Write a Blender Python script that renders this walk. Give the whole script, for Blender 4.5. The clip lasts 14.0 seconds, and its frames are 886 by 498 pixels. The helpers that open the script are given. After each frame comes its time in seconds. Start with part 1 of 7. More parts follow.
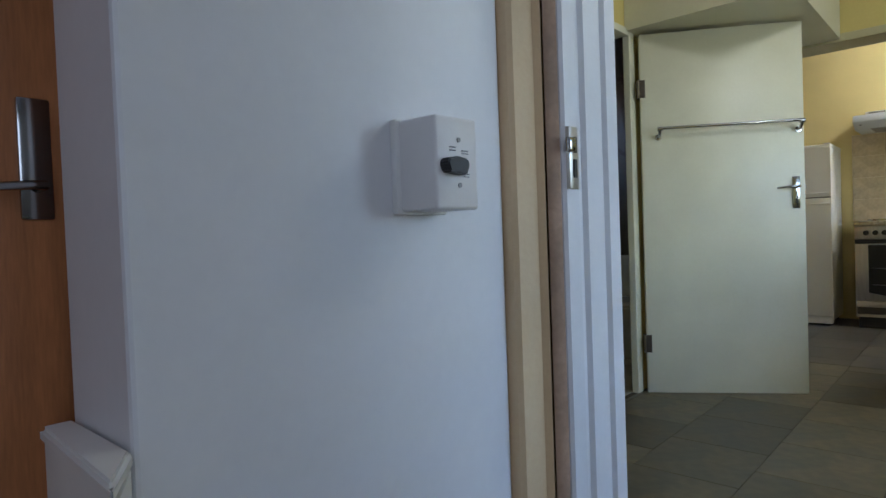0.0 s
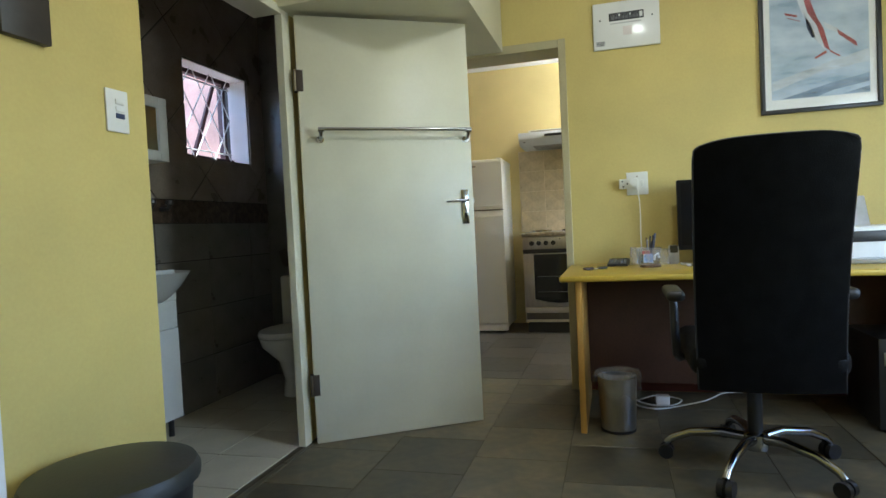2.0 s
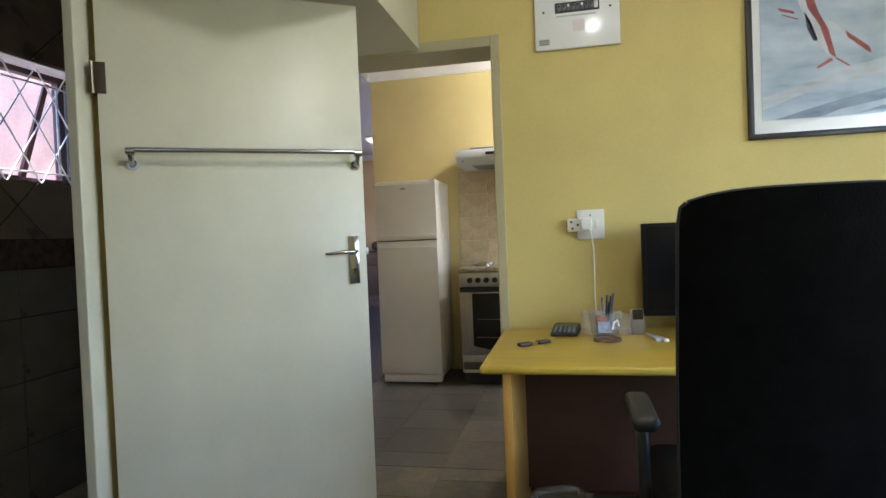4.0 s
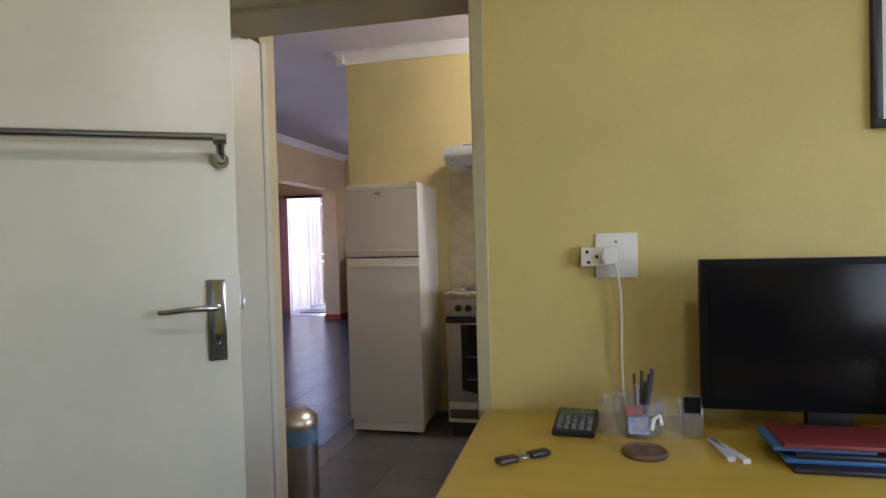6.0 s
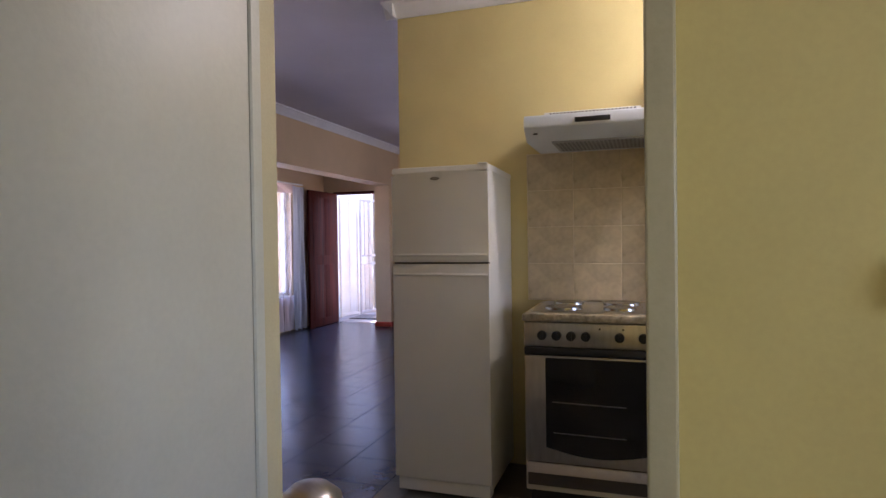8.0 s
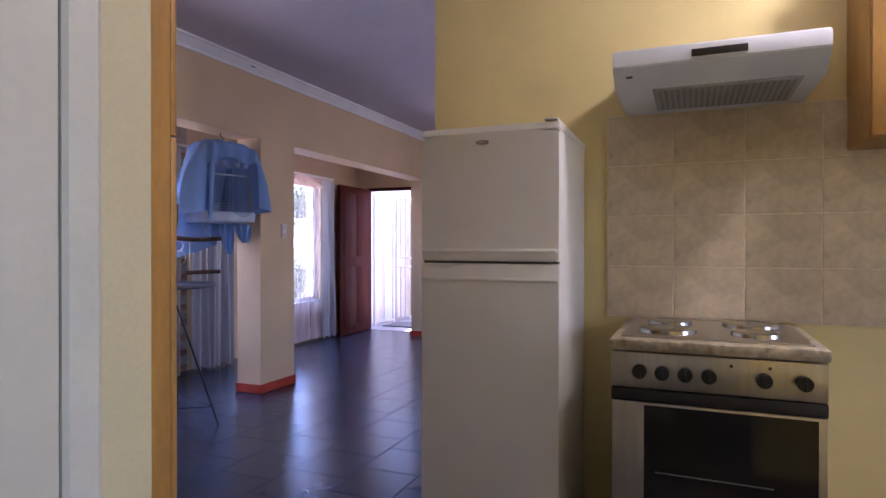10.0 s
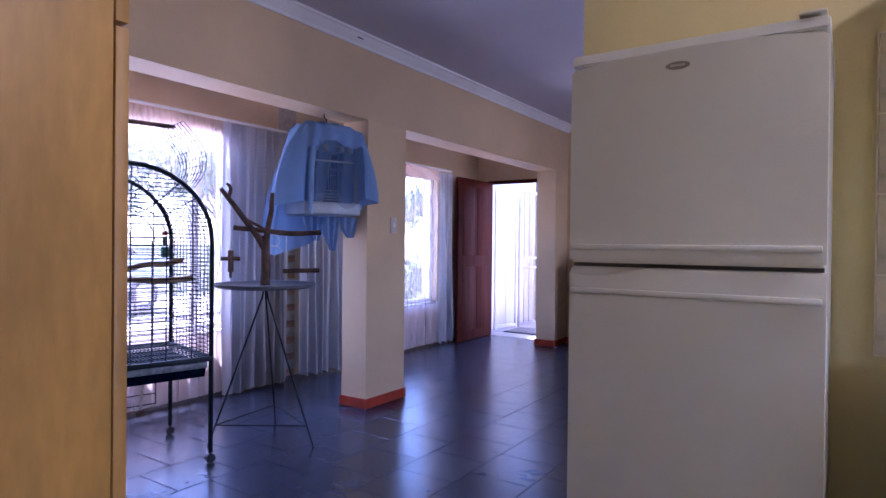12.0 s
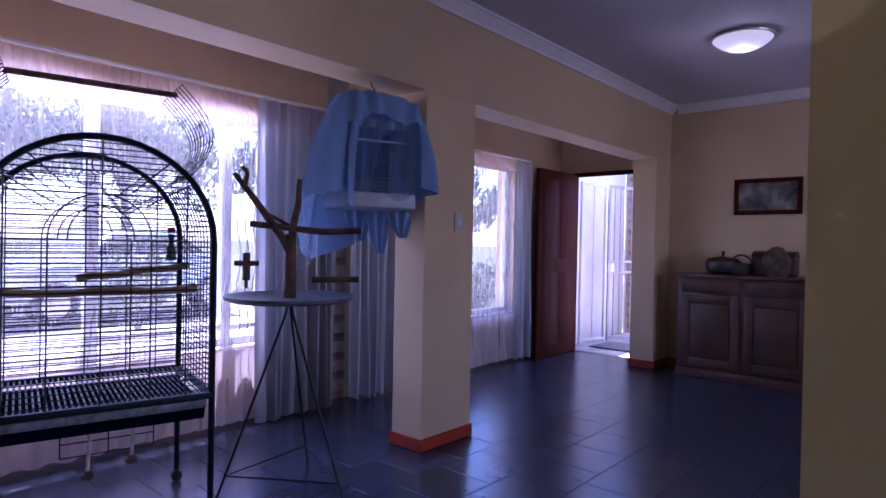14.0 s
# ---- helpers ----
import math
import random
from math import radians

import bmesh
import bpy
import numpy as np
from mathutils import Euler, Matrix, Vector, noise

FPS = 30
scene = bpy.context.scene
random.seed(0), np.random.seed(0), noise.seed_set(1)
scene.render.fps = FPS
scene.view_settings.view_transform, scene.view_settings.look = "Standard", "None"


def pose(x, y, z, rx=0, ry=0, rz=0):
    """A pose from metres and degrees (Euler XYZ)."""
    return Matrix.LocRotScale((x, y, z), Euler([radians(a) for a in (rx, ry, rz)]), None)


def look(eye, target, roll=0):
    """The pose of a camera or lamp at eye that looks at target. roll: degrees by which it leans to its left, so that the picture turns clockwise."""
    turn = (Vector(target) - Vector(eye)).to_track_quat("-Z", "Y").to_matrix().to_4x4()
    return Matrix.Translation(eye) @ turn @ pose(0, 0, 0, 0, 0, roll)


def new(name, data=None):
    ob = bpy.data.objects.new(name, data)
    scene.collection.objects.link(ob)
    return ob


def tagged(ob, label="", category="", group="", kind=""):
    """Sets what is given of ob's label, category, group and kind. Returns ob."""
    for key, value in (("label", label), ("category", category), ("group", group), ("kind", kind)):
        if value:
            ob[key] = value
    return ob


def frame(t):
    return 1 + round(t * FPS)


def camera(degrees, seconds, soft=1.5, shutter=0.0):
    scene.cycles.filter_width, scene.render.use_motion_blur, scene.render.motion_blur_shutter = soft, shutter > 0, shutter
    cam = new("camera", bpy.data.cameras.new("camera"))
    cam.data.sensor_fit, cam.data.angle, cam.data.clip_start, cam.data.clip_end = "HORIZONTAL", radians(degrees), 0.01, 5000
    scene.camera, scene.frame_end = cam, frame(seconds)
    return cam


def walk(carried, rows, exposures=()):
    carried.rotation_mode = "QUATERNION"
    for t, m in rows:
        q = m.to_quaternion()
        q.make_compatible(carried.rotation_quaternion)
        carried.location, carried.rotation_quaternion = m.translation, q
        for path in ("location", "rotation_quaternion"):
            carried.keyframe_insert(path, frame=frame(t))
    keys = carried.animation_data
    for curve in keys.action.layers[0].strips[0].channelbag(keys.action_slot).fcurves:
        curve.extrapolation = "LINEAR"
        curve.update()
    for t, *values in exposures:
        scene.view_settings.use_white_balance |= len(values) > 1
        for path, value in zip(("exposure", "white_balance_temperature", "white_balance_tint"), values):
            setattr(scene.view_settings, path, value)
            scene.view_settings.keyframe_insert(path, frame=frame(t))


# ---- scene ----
# camera and walk
cam = camera(72.6, 14.0, soft=1.5)
PATH = [
    (0, (-0.239, 0.426, 0.955), (1.243, 1.768, 0.904), -2.1),
    (0.5, (-0.095, 0.489, 0.972), (1.609, 1.533, 0.910), -2.4),
    (1, (0.058, 0.491, 0.973), (1.901, 1.264, 0.901), -2.7),
    (1.5, (0.305, 0.483, 0.998), (2.201, 1.114, 0.924), -2.9),
    (2, (0.505, 0.478, 1.002), (2.428, 1.025, 0.935), -2.8),
    (2.5, (0.735, 0.484, 1.025), (2.672, 0.976, 0.968), -2.6),
    (3, (0.979, 0.493, 1.095), (2.926, 0.95, 1.042), -2.5),
    (3.5, (1.156, 0.47, 1.122), (3.109, 0.899, 1.073), -2.3),
    (4, (1.415, 0.425, 1.185), (3.37, 0.841, 1.14), -2.3),
    (4.2, (1.495, 0.407, 1.226), (3.451, 0.821, 1.18), -2.3),
    (6.3, (2.512, 0.438, 1.281), (4.454, 0.912, 1.243), -1.4),
    (6.5, (2.619, 0.452, 1.286), (4.557, 0.947, 1.247), -1.5),
    (7, (2.854, 0.536, 1.288), (4.773, 1.097, 1.254), -1.2),
    (7.5, (3.111, 0.673, 1.28), (5.014, 1.289, 1.25), -0.9),
    (8, (3.281, 0.755, 1.267), (5.177, 1.391, 1.238), -0.8),
    (8.2, (3.388, 0.777, 1.27), (5.278, 1.43, 1.246), -0.9),
    (10.3, (4.154, 1.119, 1.206), (5.993, 1.904, 1.192), -0.0),
    (10.5, (4.197, 1.161, 1.204), (6.029, 1.965, 1.187), -0.1),
    (11, (4.396, 1.249, 1.192), (6.191, 2.13, 1.176), 0.1),
    (11.5, (4.601, 1.344, 1.202), (6.334, 2.342, 1.187), 0.2),
    (12, (4.766, 1.43, 1.196), (6.427, 2.546, 1.182), 0.6),
    (12.5, (4.951, 1.544, 1.203), (6.554, 2.74, 1.19), 0.7),
    (13, (5.145, 1.666, 1.198), (6.715, 2.905, 1.184), 0.9),
    (13.5, (5.373, 1.828, 1.201), (6.917, 3.099, 1.186), 1.0),
    (13.8, (5.47, 1.92, 1.202), (6.998, 3.211, 1.186), 1.0),
    (14, (5.531, 1.945, 1.211), (7.036, 3.262, 1.192), 1.1),
]
EXPOSURES = [(0.0, 3.3, 5750, 12), (1.2, 3.36, 5840, 10), (2.5, 3.66, 5900, 9), (4.0, 3.58, 6000, 16), (6.5, 3.08, 6080, 26), (8.0, 2.90, 6030, 30), (10.5, 3.25, 5680, 38), (11.5, 3.34, 5390, 39), (12.5, 2.96, 5130, 45), (13.2, 2.67, 5180, 49), (14.0, 2.40, 5210, 51)]
walk(cam, [(t, look(eye, target, roll)) for t, eye, target, roll in PATH], EXPOSURES)

# world, sun, window light and added fill lamps
SUN_TILT = 70
world = bpy.data.worlds.new("world")
scene.world = world
world.use_nodes = True
wn = world.node_tree.nodes
sky = wn.new("ShaderNodeTexSky")
sky.sky_type, sky.sun_disc = "NISHITA", False
sky.sun_elevation, sky.sun_rotation = radians(SUN_TILT), radians(20)
world.node_tree.links.new(sky.outputs[0], wn["Background"].inputs[0])
sky.ozone_density = 3.0
wn["Background"].inputs[1].default_value = 0.15


def lamp(name, kind, energy, m, colour=(1, 1, 1), size=(1, 1), angle=0.5):
    d = bpy.data.lights.new(name, kind)
    d.energy, d.color = energy, colour
    if kind == "AREA":
        d.shape, d.size, d.size_y = "RECTANGLE", size[0], size[1]
    if kind == "SUN":
        d.angle = radians(angle)
    if kind == "POINT":
        d.shadow_soft_size = size[0]
    ob = new(name, d)
    ob.matrix_world = m
    return ob


AT0 = Matrix.Translation
el, az = radians(SUN_TILT), radians(20)
sun_from = Vector((math.sin(az) * math.cos(el), math.cos(az) * math.cos(el), math.sin(el)))
lamp("sun", "SUN", 3.6, look(sun_from * 30, (0, 0, 0)), (1.0, 0.97, 0.93))
lamp("office_window_light", "AREA", 1.45, look((1.85, -1.60, 1.4), (4.2, 1.2, 0.85)), (0.90, 1.0, 0.98), (0.9, 1.1))
lamp("office_ceiling_lamp", "POINT", 2.6, AT0((2.35, 0.05, 2.47)), (0.98, 1.0, 0.88), (0.09, 0))
lamp("kitchen_ceiling_lamp", "POINT", 5.1, AT0((5.98, 0.22, 2.52)), (1.0, 0.97, 0.84), (0.09, 0))
# Kitchen and living room fill lamps, added in openings of the unseen south wall.
lamp("kitchen_fill_light", "AREA", 0.9, look((5.5, -1.66, 1.5), (5.5, 3, 1.5)), (1.0, 0.98, 0.93), (1.1, 1.0))
lamp("living_fill_light", "AREA", 5.5, look((9.3, -1.66, 1.5), (9.3, 3, 1.6)), (0.86, 0.86, 1.0), (2.5, 1.2))
# Added strip hidden behind the net heading, standing in for more sky light.
lamp("sun_room_fill_strip", "AREA", 2.6, look((6.6, 5.60, 2.015), (6.6, 5.2, 1.4)), (0.74, 0.83, 1.0), (2.4, 0.06))
lamp("living_ceiling_lamp", "POINT", 0.35, AT0((9.98, 3.15, 2.545)), (1.0, 0.97, 0.92), (0.05, 0))
# The passage has no window: fill lamp added to brighten its white wall.
lamp("passage_fill_light", "AREA", 0.90, look((-1.05, -0.85, 1.5), (-0.15, 1.4, 1.25)), (0.8, 0.88, 1.0), (1.2, 1.2))

# ---------------------------------------------------------------- materials


def mat(name, colour, rough=0.5, metal=0.0, spots=0.12, scale=6.0, fine=90.0, bump=0.05, per_piece=0.0, island=0.0, coat=0.0, spec=0.5, stretch=(1, 1, 1), second=None, rough_var=0.1, sheen_tint=None):
    """A principled surface with large and fine variation of colour, roughness and relief."""
    m = bpy.data.materials.new(name)
    m.use_nodes = True
    nt = m.node_tree
    n, l = nt.nodes, nt.links
    p = n["Principled BSDF"]
    tc = n.new("ShaderNodeTexCoord")
    mp = n.new("ShaderNodeMapping")
    mp.inputs["Scale"].default_value = stretch
    l.new(tc.outputs["Object"], mp.inputs[0])
    big = n.new("ShaderNodeTexNoise")
    big.inputs["Scale"].default_value, big.inputs["Detail"].default_value = scale, 5
    small = n.new("ShaderNodeTexNoise")
    small.inputs["Scale"].default_value, small.inputs["Detail"].default_value = fine, 3
    l.new(mp.outputs[0], big.inputs[0])
    l.new(mp.outputs[0], small.inputs[0])
    ramp = n.new("ShaderNodeValToRGB")
    c2 = second or tuple(c * (1 - 2 * spots) for c in colour)
    c3 = tuple(min(1, c * (1 + spots)) for c in colour)
    ramp.color_ramp.elements[0].position, ramp.color_ramp.elements[1].position = 0.3, 0.7
    ramp.color_ramp.elements[0].color, ramp.color_ramp.elements[1].color = (*c2, 1), (*c3, 1)
    l.new(big.outputs[0], ramp.inputs[0])
    mix = n.new("ShaderNodeMix")
    mix.data_type, mix.blend_type = "RGBA", "OVERLAY"
    mix.inputs[0].default_value = min(0.6, spots * 1.5)
    l.new(ramp.outputs[0], mix.inputs[6])
    l.new(small.outputs[0], mix.inputs[7])
    out = mix.outputs[2]
    if per_piece or island:
        hsv = n.new("ShaderNodeHueSaturation")
        src = n.new("ShaderNodeObjectInfo") if per_piece else n.new("ShaderNodeNewGeometry")
        mr = n.new("ShaderNodeMapRange")
        amount = per_piece or island
        mr.inputs["To Min"].default_value, mr.inputs["To Max"].default_value = 1 - amount, 1 + amount
        l.new(src.outputs["Random" if per_piece else "Random Per Island"], mr.inputs[0])
        l.new(mr.outputs[0], hsv.inputs["Value"])
        l.new(out, hsv.inputs["Color"])
        out = hsv.outputs[0]
    l.new(out, p.inputs["Base Color"])
    rr = n.new("ShaderNodeMapRange")
    rr.inputs["To Min"].default_value, rr.inputs["To Max"].default_value = max(0.02, rough - rough_var), min(1, rough + rough_var)
    l.new(big.outputs[0], rr.inputs[0])
    l.new(rr.outputs[0], p.inputs["Roughness"])
    p.inputs["Metallic"].default_value = metal
    p.inputs["Coat Weight"].default_value = coat
    p.inputs["Specular IOR Level"].default_value = spec
    if sheen_tint:
        p.inputs["Specular Tint"].default_value = (*sheen_tint, 1)
    if bump:
        b = n.new("ShaderNodeBump")
        b.inputs["Strength"].default_value, b.inputs["Distance"].default_value = bump, 0.01
        add = n.new("ShaderNodeMath")
        add.operation = "ADD"
        l.new(big.outputs[0], add.inputs[0])
        l.new(small.outputs[0], add.inputs[1])
        l.new(add.outputs[0], b.inputs["Height"])
        l.new(b.outputs[0], p.inputs["Normal"])
    return m


def glow(name, colour, strength):
    m = bpy.data.materials.new(name)
    m.use_nodes = True
    p = m.node_tree.nodes["Principled BSDF"]
    p.inputs["Base Color"].default_value = (*colour, 1)
    p.inputs["Emission Color"].default_value = (*colour, 1)
    p.inputs["Emission Strength"].default_value = strength
    return m


def sheer(name, colour, clear, through_light=0.6, gloss=0.0):
    """Thin woven cloth that lets part of the light through."""
    m = bpy.data.materials.new(name)
    m.use_nodes = True
    n, l = m.node_tree.nodes, m.node_tree.links
    n.remove(n["Principled BSDF"])
    d, tl, tr = n.new("ShaderNodeBsdfDiffuse"), n.new("ShaderNodeBsdfTranslucent"), n.new("ShaderNodeBsdfTransparent")
    d.inputs[0].default_value = tl.inputs[0].default_value = (*colour, 1)
    a, b = n.new("ShaderNodeMixShader"), n.new("ShaderNodeMixShader")
    tc, wv = n.new("ShaderNodeTexCoord"), n.new("ShaderNodeTexNoise")
    wv.inputs["Scale"].default_value = 14
    mp = n.new("ShaderNodeMapping")
    mp.inputs["Scale"].default_value = (4, 4, 0.3)
    l.new(tc.outputs["Object"], mp.inputs[0])
    l.new(mp.outputs[0], wv.inputs[0])
    mr = n.new("ShaderNodeMapRange")
    mr.inputs["To Min"].default_value, mr.inputs["To Max"].default_value = max(0, clear - 0.05), min(1, clear + 0.05)
    l.new(wv.outputs[0], mr.inputs[0])
    a.inputs[0].default_value = through_light
    front = d.outputs[0]
    if gloss:
        gl, gm = n.new("ShaderNodeBsdfGlossy"), n.new("ShaderNodeMixShader")
        gl.inputs["Roughness"].default_value = 0.38
        gl.inputs[0].default_value = (0.8, 0.82, 0.86, 1)
        gm.inputs[0].default_value = gloss
        l.new(d.outputs[0], gm.inputs[1])
        l.new(gl.outputs[0], gm.inputs[2])
        front = gm.outputs[0]
    l.new(front, a.inputs[1])
    l.new(tl.outputs[0], a.inputs[2])
    l.new(mr.outputs[0], b.inputs[0])
    l.new(a.outputs[0], b.inputs[1])
    l.new(tr.outputs[0], b.inputs[2])
    l.new(b.outputs[0], n["Material Output"].inputs[0])
    return m


def glass(name, tint=(1, 1, 1)):
    m = bpy.data.materials.new(name)
    m.use_nodes = True
    n, l = m.node_tree.nodes, m.node_tree.links
    n.remove(n["Principled BSDF"])
    g, t, mx, lw = n.new("ShaderNodeBsdfGlossy"), n.new("ShaderNodeBsdfTransparent"), n.new("ShaderNodeMixShader"), n.new("ShaderNodeLayerWeight")
    lw.inputs["Blend"].default_value = 0.5
    pw, fr = n.new("ShaderNodeMath"), n.new("ShaderNodeMapRange")
    pw.operation = "POWER"
    pw.inputs[1].default_value = 5
    l.new(lw.outputs["Facing"], pw.inputs[0])
    l.new(pw.outputs[0], fr.inputs[0])
    fr.inputs["To Min"].default_value, fr.inputs["To Max"].default_value = 0.03, 0.9
    g.inputs["Roughness"].default_value = 0.02
    t.inputs[0].default_value = (*tint, 1)
    l.new(fr.outputs[0], mx.inputs[0])
    l.new(t.outputs[0], mx.inputs[1])
    l.new(g.outputs[0], mx.inputs[2])
    l.new(mx.outputs[0], n["Material Output"].inputs[0])
    return m


YELLOW = mat("yellow_wall_paint", (0.62, 0.50, 0.168), 0.6, spots=0.05, scale=2.2, fine=90, bump=0.035)
PEACH = mat("peach_wall_paint", (0.60, 0.44, 0.26), 0.6, spots=0.05, scale=2.2, fine=160, bump=0.06)
CREAM = mat("cream_gloss_paint", (0.66, 0.64, 0.50), 0.38, spots=0.04, scale=3, fine=60, bump=0.03)
BLUEWHITE = mat("white_wall_paint", (0.74, 0.74, 0.76), 0.5, spots=0.05, scale=2, fine=60, bump=0.025)
WHITE = mat("white_paint", (0.80, 0.80, 0.78), 0.45, spots=0.04, scale=4, fine=80, bump=0.03)
BATHWHITE = mat("off_white_cabinet_paint", (0.60, 0.60, 0.56), 0.4, spots=0.05, scale=4, fine=80, bump=0.03)
CEILING = mat("white_ceiling_board", (0.66, 0.63, 0.68), 0.75, spots=0.04, scale=1.4, fine=120, bump=0.05)
SLATE = mat("slate_look_floor_tile", (0.11, 0.090, 0.053), 0.42, spots=0.25, scale=5, fine=22, bump=0.08, per_piece=0.32, second=(0.055, 0.054, 0.040))
# Midway between SLATE and DARKTILE, blending a change of light done in colour.
KITCHENTILE = mat("slate_look_kitchen_tile", (0.086, 0.074, 0.056), 0.36, spots=0.28, scale=4, fine=22, bump=0.06, island=0.3, second=(0.05, 0.048, 0.042))
# Blue of the reflected sky is put into base colour and specular tint.
DARKTILE = mat("sky_tinted_floor_tile", (0.046, 0.052, 0.082), 0.25, spots=0.18, scale=4, fine=30, bump=0.02, per_piece=0.16, spec=1.0, rough_var=0.03, sheen_tint=(0.40, 0.60, 1.0))
GROUT = mat("dark_grout", (0.05, 0.048, 0.042), 0.9, spots=0.2, scale=20)
BATHFLOOR = mat("pale_bathroom_floor_tile", (0.50, 0.47, 0.38), 0.35, spots=0.08, scale=5, bump=0.04, per_piece=0.06)
BATHTILE = mat("grey_brown_wall_tile", (0.27, 0.225, 0.185), 0.3, spots=0.14, scale=6, bump=0.05, per_piece=0.06)
BATHLOW = mat("grey_green_wall_tile", (0.17, 0.16, 0.14), 0.3, spots=0.12, scale=6, bump=0.05, per_piece=0.05)
BORDER = mat("dark_border_tile", (0.10, 0.07, 0.05), 0.35, spots=0.4, scale=22, fine=60, bump=0.1, per_piece=0.1)
SPLASH = mat("beige_marbled_tile", (0.58, 0.48, 0.32), 0.3, spots=0.11, scale=11, fine=40, bump=0.04, per_piece=0.06)
LIGHTGROUT = mat("light_grout", (0.74, 0.64, 0.47), 0.9, spots=0.1, scale=30)
REDSKIRT = mat("red_brown_skirting", (0.36, 0.048, 0.022), 0.55, spec=0.2, spots=0.15, scale=9)
FRIDGE = mat("white_enamel", (0.71, 0.70, 0.65), 0.33, spots=0.02, scale=3, fine=220, bump=0.05)
STEEL = mat("brushed_steel", (0.55, 0.53, 0.50), 0.32, 1.0, spots=0.06, scale=6, fine=160, bump=0.02, stretch=(1, 8, 1))
CHROME = mat("chrome", (0.42, 0.43, 0.44), 0.16, 1.0, spots=0.03, scale=9, bump=0, rough_var=0.04)
BLACKGLASS = mat("black_oven_glass", (0.012, 0.012, 0.013), 0.08, spots=0.1, bump=0, spec=0.6, rough_var=0.03)
BLACK = mat("black_plastic", (0.016, 0.016, 0.018), 0.42, spots=0.15, scale=12, bump=0.03)
LEATHER = mat("black_leather", (0.009, 0.009, 0.010), 0.5, spec=0.13, spots=0.2, scale=14, fine=240, bump=0.12)
BEECH = mat("beech_wood", (0.60, 0.33, 0.075), 0.42, spots=0.12, scale=3.0, fine=40, bump=0.04, stretch=(5, 5, 0.45))
DESKTOP = mat("yellow_desk_laminate", (0.58, 0.40, 0.055), 0.36, spots=0.07, scale=3, fine=60, bump=0.02, stretch=(6, 1, 1))
CUPBOARD = mat("cupboard_beech_veneer", (0.385, 0.205, 0.048), 0.42, spots=0.16, scale=3.2, fine=30, bump=0.03, stretch=(2.2, 2.2, 0.6))
MAROON = mat("dark_brown_board", (0.085, 0.040, 0.025), 0.5, spots=0.15, scale=4, bump=0.03)
REDWOOD = mat("dark_red_wood", (0.072, 0.011, 0.006), 0.65, spec=0.05, spots=0.25, scale=3.5, fine=50, bump=0.06, stretch=(6, 6, 0.5))
DARKWOOD = mat("brown_sideboard_wood", (0.085, 0.038, 0.021), 0.42, spots=0.2, scale=4, fine=60, bump=0.05, stretch=(4, 1, 0.6))
CURTAIN = sheer("grey_blue_curtain_cloth", (0.38, 0.39, 0.45), 0.0, through_light=0.2, gloss=0.3)
NET = sheer("white_net_curtain", (0.80, 0.71, 0.74), 0.70)
NETHEM = sheer("doubled_net_hem", (0.80, 0.72, 0.74), 0.16, through_light=0.45)
FRILL = sheer("gathered_net_heading", (0.62, 0.48, 0.42), 0.18)
BLUECLOTH = sheer("blue_cotton_sheet", (0.24, 0.38, 0.64), 0.03, through_light=0.2)
THINBLUE = sheer("thin_blue_cotton", (0.24, 0.42, 0.74), 0.74, through_light=0.5)
CAGEIRON = mat("dark_green_cage_metal", (0.006, 0.012, 0.018), 0.45, 0.0, spec=0.2, spots=0.2, scale=12, bump=0.04)
WHITEWIRE = mat("white_coated_wire", (0.30, 0.34, 0.42), 0.4, spots=0.05, bump=0)
BARK = mat("perch_branch_bark", (0.10, 0.055, 0.035), 0.8, spots=0.35, scale=14, fine=70, bump=0.3)
DOWEL = mat("weathered_dowel", (0.28, 0.19, 0.11), 0.7, spots=0.2, scale=10, bump=0.1)
CERAMIC = mat("white_ceramic", (0.74, 0.74, 0.70), 0.12, spots=0.02, bump=0, rough_var=0.04)
BRICK = mat("face_brick", (0.34, 0.19, 0.12), 0.85, spots=0.25, scale=14, fine=80, bump=0.25, per_piece=0.25)
MORTAR = mat("brick_mortar", (0.40, 0.36, 0.31), 0.95, spots=0.12, scale=20, bump=0.15)
PAVING = mat("pale_paving", (0.52, 0.49, 0.48), 0.85, spots=0.15, scale=3, fine=30, bump=0.1)
LAWN = mat("dry_lawn", (0.07, 0.085, 0.035), 0.95, spots=0.35, scale=1.5, fine=20, bump=0.3)
LEAF = mat("green_leaves", (0.10, 0.15, 0.05), 0.6, spots=0.3, scale=1.2, fine=9, bump=0, island=0.45)
TRUNK = mat("tree_bark", (0.16, 0.12, 0.09), 0.9, spots=0.3, scale=6, fine=30, bump=0.4)
PLASTER = mat("orange_plaster", (0.58, 0.36, 0.28), 0.85, spots=0.1, scale=4, fine=60, bump=0.1)
CLEAR = glass("window_glass")
MIRROR = mat("mirror_glass", (0.85, 0.87, 0.88), 0.03, 1.0, spots=0.01, bump=0, rough_var=0.01)
# Darker copy of BLUECLOTH: shade inside the hanging cage put into colour.
SHADEBLUE = mat("shaded_blue_cloth", (0.03, 0.055, 0.19), 0.85, spots=0.1, scale=6)
BAG = sheer("thin_clear_plastic_bag", (0.74, 0.76, 0.78), 0.77, through_light=0.4, gloss=0.4)
LINER = sheer("clear_bin_liner", (0.66, 0.68, 0.70), 0.80, through_light=0.3, gloss=0.6)
LAMPGLASS = glow("lit_lamp_glass", (1.0, 0.97, 0.92), 0.085)
ORANGEWOOD = mat("orange_varnished_wood", (0.54, 0.22, 0.09), 0.35, spots=0.2, scale=4, fine=50, bump=0.04, stretch=(5, 5, 0.5))

# ---------------------------------------------------------------- builders


